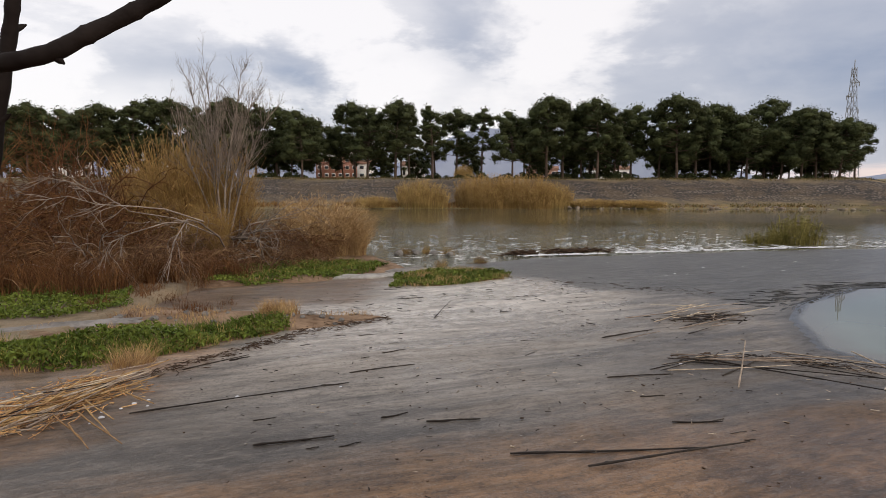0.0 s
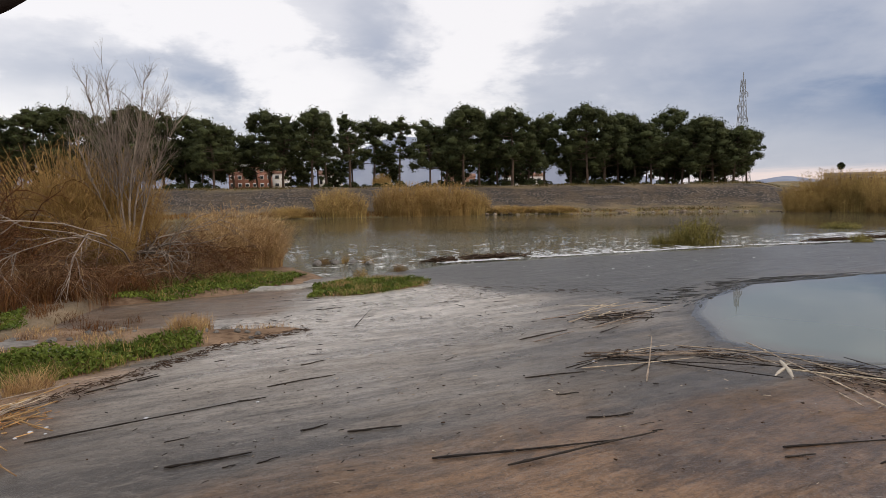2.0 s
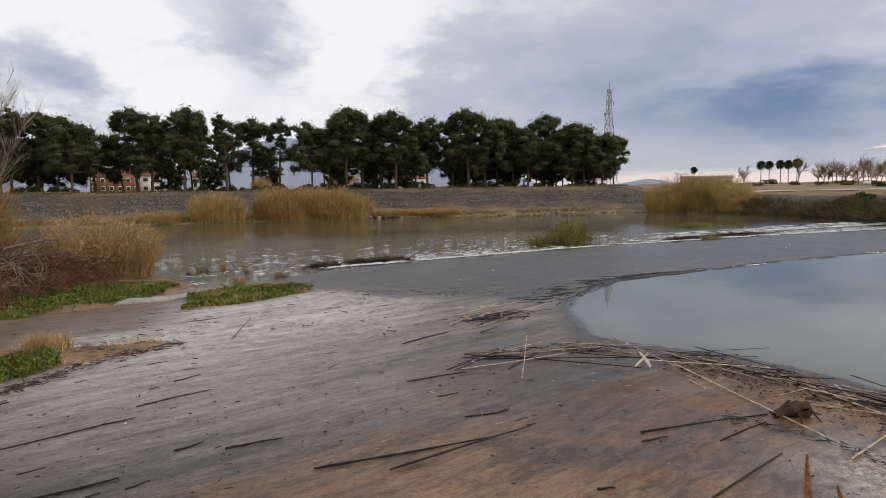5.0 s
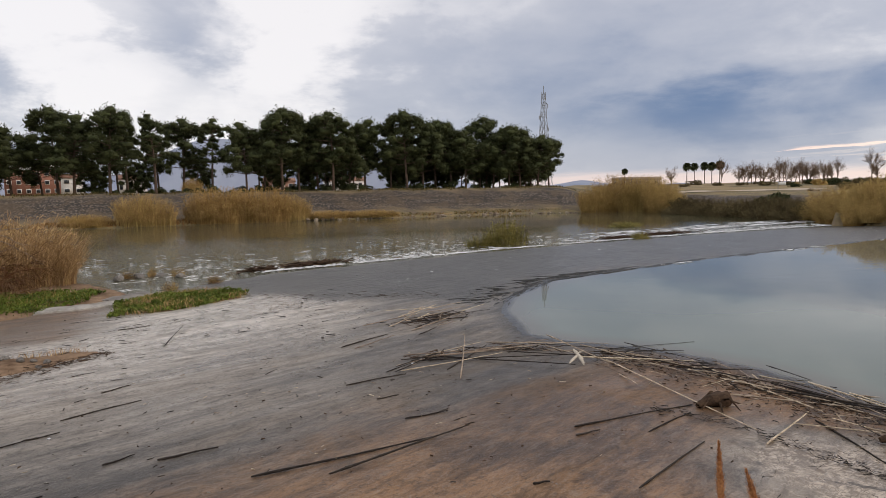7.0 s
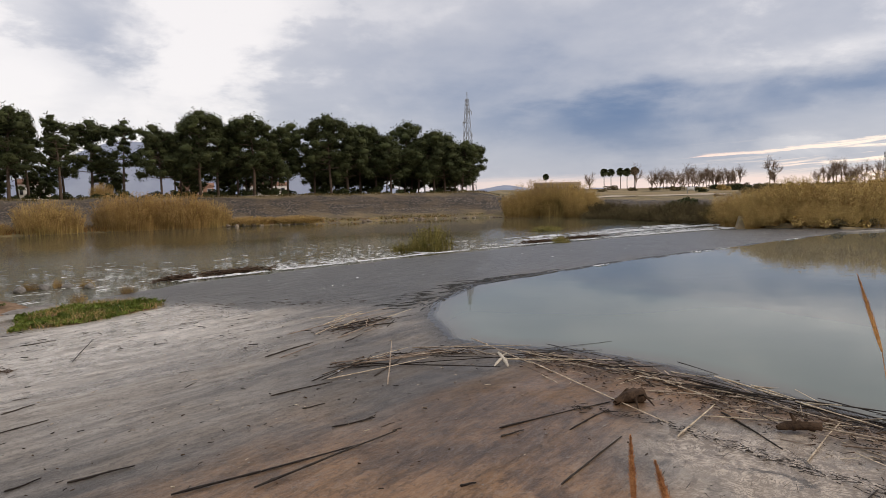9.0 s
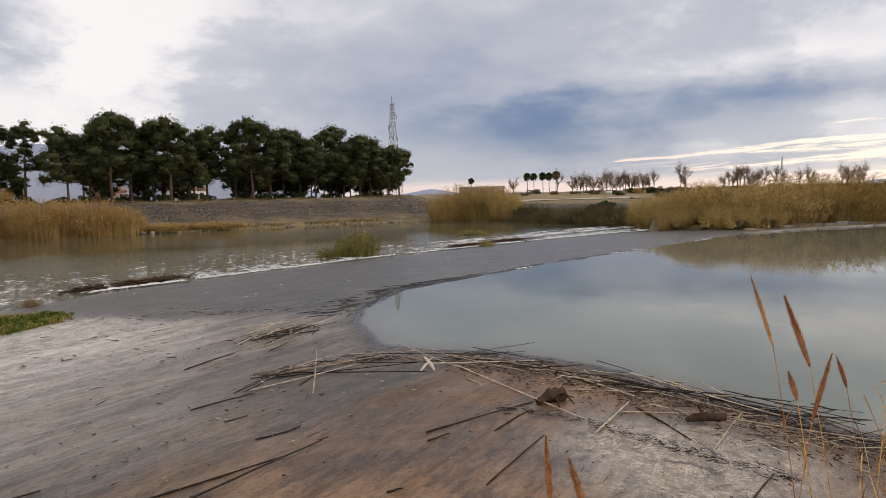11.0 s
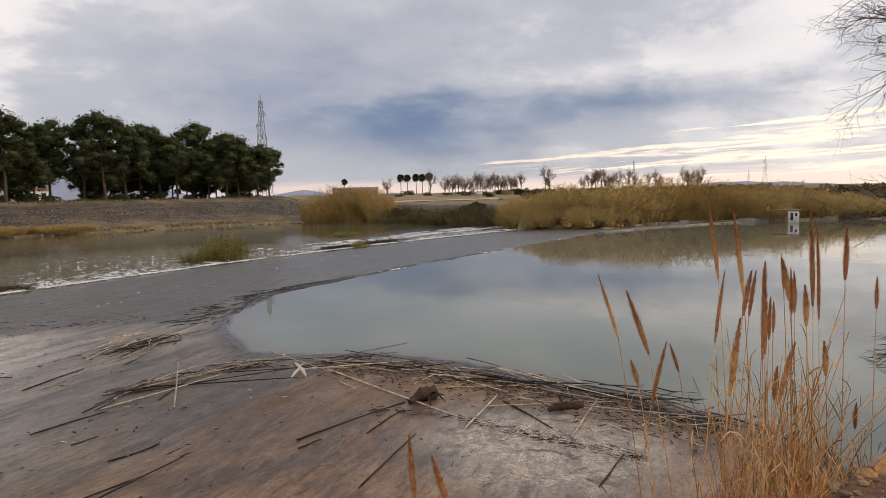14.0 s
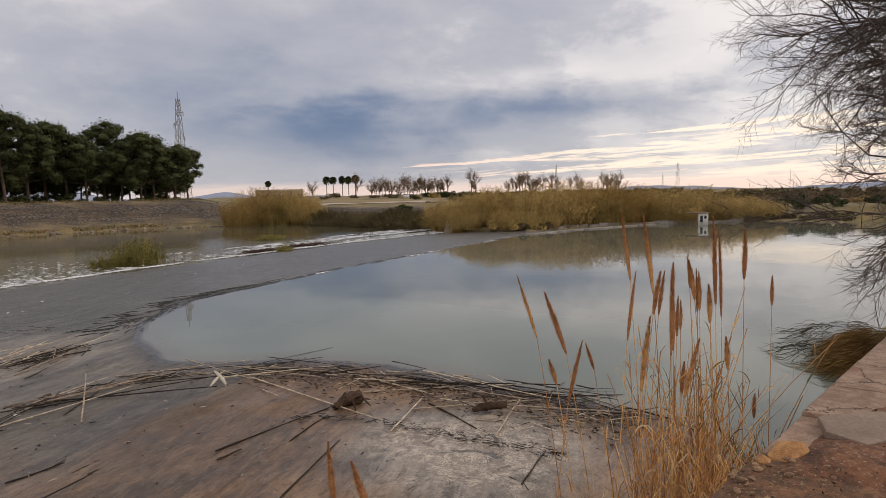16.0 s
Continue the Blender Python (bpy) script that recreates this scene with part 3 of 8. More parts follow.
def build_apron():
    xs, ys = np.arange(-9.0, 60.01, 0.17), np.arange(-1.2, 39.6, 0.17)
    x, y = np.meshgrid(xs, ys)
    z = concrete_z(x, y)
    dw, dr = reach(x, y, POOL_EDGE), reach(x, y, RIVER_EDGE)
    edge = -8.6 + 0 * x
    keep = (dw > -4.5) & (dr > -1.2) & (x > edge) & (y > np.where(x < 4.38, wall_line(x) + 0.35, wall_line(x) - 0.1)) & (x < 58.5)
    n = len(xs)
    cell = keep[:-1, :-1] & keep[1:, :-1] & keep[:-1, 1:] & keep[1:, 1:]
    j, i = np.nonzero(cell)
    q = np.stack([j * n + i, j * n + i + 1, (j + 1) * n + i + 1, (j + 1) * n + i], -1)
    used, back = np.unique(q, return_inverse=True)
    v = np.stack([x, y, z], -1).reshape(-1, 3)[used]
    me = mesh_data("concrete_apron", v, back.reshape(-1, 4), CONCRETE, True)
    # the sheet of water runs from the pool's lip down to the river
    sill = np.array(CREST + TOE[::-1]).tolist()
    over = reach(x, y, [tuple(p) for p in sill])
    flow = np.maximum(1 - smooth01(over + 0.8 * wavy(x, y, 0.7, 8), -1.6, 0.6), (1 - smooth01(dw, 0.0, 0.6)) * 0.8)
    flow = np.where(dw < 0, np.where(y > 14.5, 0.6, 0.15), flow)
    silt = 1 - smooth01(y - 0.28 * x + 0.7 * wavy(x, y, 0.6, 9), 5.5, 10.0)
    silt = np.maximum(silt, (1 - smooth01(x + 0.5 * wavy(x, y, 0.9, 4), -5.2, -2.8)) * 0.8)
    lane = -0.36 * x + 0.93 * y
    sandy = np.exp(-((x - 7.2 + 0.3 * wavy(x, y, 0.9, 17)) / 1.35) ** 2 - ((y - 4.1 + 0.3 * wavy(x, y, 1.1, 18)) / 1.6) ** 2) * 1.25
    silt = silt * (1 - np.clip(sandy, 0, 1))
    # lane where sky sheen is painted pale; the sand adds a little
    pale = np.exp(-((lane - 17.0 + 0.9 * wavy(x, y, 0.35, 6)) / 5.3) ** 2) * (1 - flow) * (1 - 0.95 * smooth01(x, 2.5, 6.5))
    pale = np.clip(np.maximum(pale, sandy * 0.30), 0, 1)
    damp_shade = np.exp(-((x - 5.2 + 0.6 * wavy(x, y, 0.8, 12)) / 3.2) ** 2 - ((y - 9.6) / 4.0) ** 2) * (1 - np.clip(sandy, 0, 1)) * 1.1
    damp_shade = np.clip(np.maximum(damp_shade, 0.75 * (1 - smooth01(dw, 0.1, 1.5))), 0, 1) * (1 - np.clip(sandy, 0, 0.6)) * (1 - 0.7 * smooth01(y, 12.5, 15.5))
    damp_shade = np.where(dw < 0, damp_shade * 0.35, damp_shade)
    # contact shade under the drift canes, painted dark through this mask
    damp_shade = np.maximum(damp_shade, (0.15 + 0.65 * smooth01(y, 6.0, 9.0)) * np.exp(-(line_gap(x, y, DRIFT) / 0.30) ** 2))
    # darker patch at the apron's near left
    damp_shade = np.maximum(damp_shade, 0.95 * np.exp(-((x + 4.6) / 2.6) ** 2 - ((y - 7.8) / 1.7) ** 2))
    damp_shade = np.maximum(damp_shade, 0.62 * np.exp(-((lane - 6.6 + 0.7 * wavy(x, y, 0.5, 31)) / 1.9) ** 2) * (1 - smooth01(x, 2.5, 5.5)))
    damp_shade = np.maximum(damp_shade, 0.50 * np.exp(-((lane - 10.4 - 0.12 * x + 0.5 * wavy(x, y, 0.4, 33)) / 0.9) ** 2) * (1 - smooth01(x, 4.5, 6.5)))
    channel = (1 - smooth01(x, -3.2, -0.6)) * smooth01(y - 0.25 * x, 17.2, 18.6) * (1 - smooth01(y - 0.75 * x, 26.0, 29.5))
    pale = pale * (1 - 0.85 * np.maximum(channel, 1 - smooth01(x + 0.5 * wavy(x, y, 0.7, 14), -5.0, -1.5)))
    silt = np.maximum(silt, channel * 0.8)
    damp_shade = np.maximum(damp_shade, 0.75 * channel)
    for name, val in (("flow", flow), ("silt", silt), ("pale", pale), ("sandy", np.clip(sandy, 0, 1)), ("damp_shade", damp_shade)):
        fill_attr(me, name, val.ravel()[used])
    return tagged(new("concrete_apron", me), "wet silt-streaked concrete weir apron with shallow running water", "weir", kind="structure")


def water_sheet(name, outline, z, mat, label):
    bm = bmesh.new()
    f = bm.faces.new([bm.verts.new((x, y, z)) for x, y in outline])
    f.normal_update()
    if f.normal.z < 0:
        f.normal_flip()
    bmesh.ops.triangulate(bm, faces=bm.faces[:])
    me = bpy.data.meshes.new(name)
    bm.to_mesh(me)
    bm.free()
    me.materials.append(mat)
    return tagged(new(name, me), label, "water", kind="structure")


def pool_sheet(outline, label):
    """The pool as a fine sheet drawn in to its outline; depth is metres from the shore over 0.65."""
    xs, ys = np.concatenate([np.arange(6.8, 16, 0.2), np.arange(16, 85, 0.8)]), np.concatenate([np.arange(-14.5, -1, 0.8), np.arange(-1, 27, 0.2)])
    x, y = np.meshgrid(xs, ys)
    out = reach(x, y, outline)
    inside = out < 0
    cell = inside[:-1, :-1] | inside[1:, :-1] | inside[:-1, 1:] | inside[1:, 1:]
    near, px, py = np.full(x.shape, 1e9), x.copy(), y.copy()
    for (ax, ay), (bx, by) in zip(outline, outline[1:] + outline[:1]):
        ex, ey = bx - ax, by - ay
        t = np.clip(((x - ax) * ex + (y - ay) * ey) / (ex * ex + ey * ey), 0, 1)
        qx, qy = ax + t * ex, ay + t * ey
        d = np.hypot(x - qx, y - qy)
        px, py, near = np.where(d < near, qx, px), np.where(d < near, qy, py), np.minimum(near, d)
    x, y = np.where(inside, x, px), np.where(inside, y, py)
    n = len(xs)
    j, i = np.nonzero(cell)
    q = np.stack([j * n + i, j * n + i + 1, (j + 1) * n + i + 1, (j + 1) * n + i], -1)
    used, back = np.unique(q, return_inverse=True)
    v = np.stack([x, y, 0 * x], -1).reshape(-1, 3)[used]
    me = mesh_data("water_pool", v, back.reshape(-1, 4), POOL, True)
    depth = -reach(v[:, 0], v[:, 1], POOL_EDGE) / 0.65
    fill_attr(me, "depth", np.where(v[:, 0] > 16, 1.0, depth) if len(me.vertices) == len(v) else np.ones(len(me.vertices)))
    return tagged(new("water_pool", me), label, "water", kind="structure")


ground = build_ground()
apron = build_apron()
lip = [(x + 0.02 * i, y + 0.12) for i, (x, y) in enumerate(CREST)]
pool = pool_sheet(lip + [(62.5, 24.8), (69.0, 21.8), (75, 17.5), (84, 11.5), (80, 0), (79, -14), (8.0, -0.9), (7.9, 0.5), (9.0, 2.3), (9.2, 5.4), (9.1, 8.0), (8.4, 9.6), (7.3, 11.0), (7.0, 12.6)], "still grey-green pool above the weir, mirroring clouds")
river = water_sheet("water_river", [(-170, 20), (-170, 95), (75, 95), (75, 30), (40, 27), (-4.4, 20)], RIVER_Z, RIVER, "rippled olive river below the weir")


# ---------------------------------------------------------------- growing things
def grow(start, way, length, radius, depth, out, spread=0.6, kids=4, droop=0.0, shrink=0.62, k=6, wander=0.18, up=0.0, thin=0.62):
    """Adds (path, radii, depth) of a limb and its side limbs."""
    p, d = np.array(start, float), unit(np.array(way, float))
    pts = [p.copy()]
    for i in range(k - 1):
        d = unit(d + rng.normal(0, wander, 3) + np.array([0, 0, up - droop * (i + 1) / k]))
        p = p + d * length / (k - 1)
        pts.append(p.copy())
    pts = np.array(pts)
    r = radius * np.linspace(1, 0.42 if depth else 0.2, k)
    out.append((pts, r, depth))
    if depth == 0:
        return
    for j in range(kids):
        t = rng.uniform(0.28, 1.0) if j else 1.0
        s = t * (k - 1)
        i = min(int(s), k - 2)
        q = pts[i] + (pts[i + 1] - pts[i]) * (s - i)
        base = unit(pts[i + 1] - pts[i])
        side = unit(np.cross(base, rng.normal(size=3)))
        grow(q, base + side * rng.uniform(0.5, 1.3) * spread, length * shrink * rng.uniform(0.7, 1.15), r[i] * thin, depth - 1, out, spread, kids, droop, shrink, k, wander, up, thin)


def limbs_mesh(name, out, mat, depths, sides=5):
    sel = [(p, r) for p, r, d in out if d in depths]
    step = 2 if depths <= {0, 1} else 1
    v, f = tubes(np.array([p[::step] for p, r in sel]), np.array([r[::step] for p, r in sel]), sides)
    return mesh_data(name, v, f, mat, True)


def lump(centre, r, seed):
    """A rough inner mass of foliage, as quads."""
    q = np.random.default_rng(seed)
    n, m = 8, 6
    a, e = np.meshgrid(np.linspace(0, 2 * math.pi, n + 1)[:-1], np.linspace(-1.35, 1.35, m))
    k = 1 + 0.30 * q.normal(size=a.shape)
    v = np.stack([np.cos(a) * np.cos(e) * k, np.sin(a) * np.cos(e) * k, np.sin(e) * k], -1).reshape(-1, 3) * r + centre
    i, j = np.meshgrid(np.arange(n), np.arange(m - 1))
    return v, np.stack([j * n + i, j * n + (i + 1) % n, (j + 1) * n + (i + 1) % n, (j + 1) * n + i], -1).reshape(-1, 4)


def pine_parts(height, wide, seed, low=0.20, tufts=5400):
    """Trunk and crown of an umbrella-like pine, about its foot."""
    global rng
    keep, rng = rng, np.random.default_rng(seed)
    k = 8
    t = np.linspace(0, 1, k)
    lean = rng.normal(0, 0.05, 2)
    trunk = np.stack([lean[0] * height * t ** 2 + 0.12 * np.sin(t * 5 + seed), lean[1] * height * t ** 2, height * 0.9 * t - 0.3], -1)
    paths, radii = [trunk], [np.linspace(0.20, 0.05, k) * height / 11]
    lobes = []
    for j in range(rng.integers(52, 60)):
        h = rng.uniform(low, 0.96)
        s = h * (k - 1)
        i = min(int(s), k - 2)
        q = trunk[i] + (trunk[i + 1] - trunk[i]) * (s - i)
        a = j * 2.4 + rng.uniform(-0.5, 0.5)
        shape = math.sin(math.pi * min(1, (h - low * 0.6) / (1.05 - low * 0.6)) ** 0.75) ** 0.5
        far = wide / 2 * shape * math.sqrt(rng.uniform(0.02, 0.86))
        tip = q + np.array([math.cos(a) * far, math.sin(a) * far, far * rng.uniform(0.05, 0.35)])
        s = np.linspace(0, 1, k)[:, None]
        paths.append(q + (tip - q) * s + np.array([0, 0, -0.3]) * (s * (1 - s)))
        radii.append(np.linspace(0.07, 0.02, k) * height / 11)
        lobes.append((tip, rng.uniform(0.60, 1.10) * wide / 6.5))
    lobes.append((trunk[-1] + np.array([0, 0, 0.3]), 1.1 * wide / 6.5))
    pts = []
    for c, r in lobes:
        m = tufts // len(lobes)
        q = unit(rng.normal(size=(m, 3))) * (rng.uniform(0.15, 1, (m, 1)) ** 0.5)
        pts.append(c + q * np.array([r, r, r * 0.85]) * (1 + 0.12 * rng.normal(size=(m, 1))))
    pts = np.concatenate(pts)
    tv, tf = tubes(paths, radii, 6)
    cv, cf = quads(pts, rng.uniform(0.05, 0.14, len(pts)), 2.0)
    cores = [lump(c, np.array([r, r, r * 0.6]) * 0.60, seed * 50 + i) for i, (c, r) in enumerate(lobes)]
    cv, cf = merge((cv, cf), *cores)
    rng = keep
    return mesh_data("trunk", tv, tf, PINE_BARK, True), mesh_data("crown", cv, cf, PINE_LEAF)


def reed_parts(count, rx, ry, height, seed, leaf_mat, stem_mat, leaves=5, leaf_w=0.05, stem_r=0.014, flare=0.24):
    """Stems and leaves of a cane brake on an oval foot."""
    r = np.random.default_rng(seed)
    a, q = r.uniform(0, 6.28, count), np.sqrt(r.uniform(0, 1, count))
    q = q * (1 + 0.12 * np.sin(3 * a + seed))
    foot = np.stack([np.cos(a) * q * rx, np.sin(a) * q * ry, np.zeros(count)], -1)
    h = height * (1 - 0.38 * q ** 3) * r.uniform(0.45, 1.10, count)
    lean = r.normal(0, 0.10, (count, 2)) + foot[:, :2] / np.array([rx, ry]) * flare
    t = np.linspace(0, 1, 4)
    path = foot[:, None] + np.concatenate([lean[:, None] * (h[:, None] * t ** 1.8)[..., None], (h[:, None] * t)[..., None]], -1)
    path[:, 0, 2] -= 0.25
    sv, sf = tubes(path, stem_r * np.linspace(1, 0.5, 4)[None] * r.uniform(0.7, 1.3, (count, 1)), 3)
    n = count * leaves
    s = r.uniform(0.25, 1.0, n) * 2.999
    who = np.repeat(np.arange(count), leaves)
    i = s.astype(int)
    base = path[who, i] + (path[who, i + 1] - path[who, i]) * (s - i)[:, None]
    ang = r.uniform(0, 6.28, n)
    ln = r.uniform(0.3, 0.75, n) * height / 4
    u = np.linspace(0, 1, 3)
    out = np.stack([np.cos(ang), np.sin(ang)], -1)[:, None] * (ln[:, None] * u * 0.75)[..., None]
    zz = ln[:, None] * (0.9 * u - 0.95 * u ** 2.2)
    lp = base[:, None] + np.concatenate([out, zz[..., None]], -1)
    side = np.stack([-np.sin(ang), np.cos(ang), np.zeros(n)], -1)[:, None]
    lv, lf = ribbons(lp, leaf_w * np.array([0.9, 0.9, 0.05])[None] * r.uniform(0.6, 1.2, (n, 1)), np.cross(side, np.array([0.2, 0.1, 1.0])) + side * 0.2)
    return mesh_data("thicket", sv, sf, stem_mat), mesh_data("foliage", lv, lf, leaf_mat)


def shrub_parts(count, rx, ry, height, seed, mat, arch=0.5, depth=2, kids=5):
    """Arching twiggy limbs of a leafless shrub."""
    global rng
    keep, rng = rng, np.random.default_rng(seed)
    out = []
    for i in range(count):
        a, q = rng.uniform(0, 6.28), math.sqrt(rng.uniform(0, 1))
        foot = (math.cos(a) * q * rx * 0.55, math.sin(a) * q * ry * 0.55, -0.15)
        way = (math.cos(a) * q * rx * 0.30, math.sin(a) * q * ry * 0.30, 1.0)
        grow(foot, way, height * rng.uniform(0.55, 1.0), 0.035, depth, out, 0.75, kids, arch, 0.52, 5, 0.16)
    wood = limbs_mesh("wood", out, mat, {depth, depth - 1} if depth > 1 else {depth}, 4)
    fine = limbs_mesh("twig_spray", out, mat, {0}, 3)
    rng = keep
    return wood, fine


# ---------------------------------------------------------------- the far bank and beyond
def far_z(x, y):
    return float(land(np.array([x]), np.array([y]))[0][0])


def polar(azimuth, distance):
    return math.sin(radians(azimuth)) * distance, math.cos(radians(azimuth)) * distance


def ridge(name, a0, a1, distance, peaks, base, mat, label):
    """A hill line as a thick mesh: peaks are (azimuth, height over the eye in degrees, half width)."""
    n = 160
    a = np.linspace(a0, a1, n)
    h = np.full(n, base, float)
    for c, e, wd in peaks:
        h = np.maximum(h, e * np.exp(-((a - c) / wd) ** 2))
    h = h + 0.06 * np.sin(a * 0.9) + 0.03 * np.sin(a * 2.3 + 1)
    rows = []
    for k, q in ((0.0, 1.0), (0.35, 1.03), (0.75, 1.08), (1.0, 1.14), (0.0, 1.5)):
        d = distance * q
        rows.append(np.stack([np.sin(np.radians(a)) * d, np.cos(np.radians(a)) * d, np.tan(np.radians(h * k)) * d * (1 if k else 0) - (20 if not k else 0)], -1))
    v = np.concatenate(rows)
    i, j = np.meshgrid(np.arange(n - 1), np.arange(4))
    f = np.stack([j * n + i, j * n + i + 1, (j + 1) * n + i + 1, (j + 1) * n + i], -1).reshape(-1, 4)
    return tagged(new(name, mesh_data(name, v, f, mat, True)), label, "hills", kind="structure")


# both ridges carry their haze as painted blue colour
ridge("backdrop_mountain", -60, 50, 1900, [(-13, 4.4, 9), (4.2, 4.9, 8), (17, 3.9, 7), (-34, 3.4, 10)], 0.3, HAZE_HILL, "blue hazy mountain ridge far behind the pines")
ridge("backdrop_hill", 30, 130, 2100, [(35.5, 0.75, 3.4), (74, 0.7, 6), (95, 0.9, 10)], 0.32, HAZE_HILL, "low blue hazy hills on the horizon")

PINES = [pine_parts(12.4, 8.6, 11, 0.30, 8200), pine_parts(13.2, 7.8, 12, 0.36, 8200), pine_parts(11.6, 9.0, 13, 0.24, 8200), pine_parts(13.2, 5.4, 14, 0.44, 3000), pine_parts(10.3, 8.0, 15, 0.16, 7600), pine_parts(6.0, 6.0, 16, 0.12, 3600)]


def pine(azimuth, distance, kind, scale, turn):
    x, y = polar(azimuth, distance)
    what = "slender open pine with tall bare trunk" if kind == 3 else "dark green pine with dense rounded crown"
    if kind == 5:
        what = "low young pine between trunks"
    t = thing("pine_tree", what + " on the far bank", "pine tree", "pines on the far bank", (x, y, far_z(x, y) - 0.05), turn, scale)
    part("trunk", PINES[kind][0], t)
    part("crown", PINES[kind][1], t)
    return t


# azimuth and kind of each pine, grove by grove
GROVES = [
    (-36.7, 1), (-35.0, 0), (-33.4, 1), (-31.6, 2), (-29.7, 0), (-27.5, 2), (-25.0, 1), (-20.2, 2), (-17.6, 0), (-13.6, 2), (-37.5, 0), (-35.9, 2), (-34.2, 4), (-32.5, 0), (-30.8, 2), (-28.6, 1), (-26.2, 3), (-23.2, 1), (-21.6, 0), (-18.6, 1), (-16.6, 3), (-14.8, 1),
    (-12.6, 0), (-11.0, 2), (-8.0, 1), (-6.9, 0), (-4.4, 1), (-3.2, 3), (-1.0, 3), (1.1, 1), (3.4, 3),
    (6.2, 0), (7.6, 2), (9.2, 1), (10.6, 1), (12.2, 0), (13.6, 1), (15.0, 2), (16.4, 0),
    (18.8, 3), (20.2, 1), (21.6, 2), (22.8, 1), (24.2, 0), (25.6, 2), (26.8, 1), (28.0, 2), (29.4, 2), (30.4, 2), (31.4, 4), (32.0, 4),
]
r0 = random.Random(5)
for a, kind in GROVES:
    d = r0.uniform(102, 110) / max(0.83, math.cos(radians(a)))
    pine(a, d, kind, r0.uniform(0.92, 1.06) * (1.05 if 18 < a < 29 else 1), r0.uniform(0, 360))
for a in (-36, -33, -24.8, -20, -5.6, -2.4, 8.4, 11.5, 14.4, 19.4, 23.4, 27.4, 30.0):
    pine(a, r0.uniform(112, 118) / max(0.83, math.cos(radians(a))), 5, r0.uniform(0.7, 1.0), r0.uniform(0, 360))
for a in np.linspace(-38, 33, 26):
    if not 3.8 < a < 5.4:
        pine(float(a) + r0.uniform(-0.6, 0.6), r0.uniform(116, 124) / max(0.83, math.cos(radians(a))), r0.choice((0, 1, 2, 4)), r0.uniform(0.72, 0.9), r0.uniform(0, 360))

for k in range(22):
    a = (19.4 + 1.15 * k) if k < 12 else (-38 + 2.6 * (k - 12))
    pine(a, r0.uniform(111, 116) / max(0.83, math.cos(radians(a))), 4, r0.uniform(0.72, 0.95), r0.uniform(0, 360))

# ---- cane brakes
BRAKES = [reed_parts(1100, 4.2, 2.0, 4.3, 31, GOLD_REED, GOLD_REED, 7, 0.05, 0.018), reed_parts(900, 3.4, 1.8, 3.6, 32, GOLD_REED, OLIVE_REED, 7, 0.05, 0.018), reed_parts(1000, 4.4, 3.0, 4.2, 33, OLIVE_REED, GOLD_REED, 10, 0.045, 0.015, 0.42), reed_parts(940, 4.0, 2.6, 3.8, 34, OLIVE_REED, OLIVE_REED, 10, 0.045, 0.015, 0.42)]


def brake(kind, x, y, z, turn, sx=1.0, sz=1.0, label="dry golden cane brake at the water's edge"):
    t = thing("cane_brake", label, "reeds", "cane brakes", (x, y, z), turn)
    t.scale = (sx, sx, sz)
    part("thicket", BRAKES[kind][0], t)
    part("foliage", BRAKES[kind][1], t)
    return t


for kind, x, y, sx, sz in ((1, -3.2, 85.2, 1.0, 1.0), (0, 5.4, 85.6, 0.9, 1.02), (0, 10.6, 85.8, 1.0, 1.0), (1, 14.6, 86.4, 0.8, 0.9), (1, 20.5, 87.0, 1.0, 0.30), (1, 26.5, 86.6, 1.0, 0.28), (1, -9.5, 85.4, 0.8, 0.4)):
    brake(kind, x, y, -0.1, x * 23 % 40 - 20, sx, sz)
for az_, d, kind, sx, sz in ((37.2, 99, 2, 0.8, 0.95), (38.9, 100, 2, 0.8, 1.30), (40.8, 99.5, 3, 0.8, 1.40), (42.3, 98.5, 2, 0.8, 1.25), (43.4, 97, 3, 0.6, 0.9), (55.0, 74, 3, 0.7, 0.6), (56.6, 72, 2, 0.8, 0.85), (58.0, 70, 3, 0.8, 0.9), (59.6, 68, 2, 0.8, 0.9)):
    x, y = polar(az_, d)
    brake(kind, x, y, far_z(x, y) - 0.1, az_ * 31, sx, sz, "olive and yellow cane brake on the river bank")
for x, y, kind, sx, sz in ((54.1, 34.0, 3, 0.30, 0.34), (53.9, 35.2, 2, 0.30, 0.36), (55.0, 34.4, 2, 0.42, 0.42), (55.2, 36.0, 3, 0.42, 0.45), (56.4, 37.4, 2, 0.5, 0.6), (57.2, 35.4, 3, 0.6, 0.8), (56.6, 29.2, 3, 0.45, 0.5), (58.2, 27.9, 3, 0.4, 0.5), (55.6, 31.0, 2, 0.45, 0.5), (59.0, 38.5, 2, 0.8, 0.75), (60.5, 34.0, 3, 1.0, 1.05), (59.6, 29.8, 2, 0.9, 0.92), (64.0, 28.6, 2, 1.1, 1.1), (67.5, 26.2, 3, 0.9, 0.9), (72.0, 24.2, 2, 1.0, 1.0), (75.5, 20.8, 3, 0.8, 0.85), (79.5, 18.0, 2, 0.9, 0.95), (81.5, 13.4, 3, 1.0, 0.74), (86.0, 13.0, 3, 1.0, 0.62), (69.5, 26.5, 2, 1.2, 1.12), (77.0, 21.5, 2, 1.2, 0.95)):
    brake(kind, x, y, max(0.0, far_z(x, y)) - 0.15, x * 17, sx, sz, "dense olive-brown cane brake beside the pool")

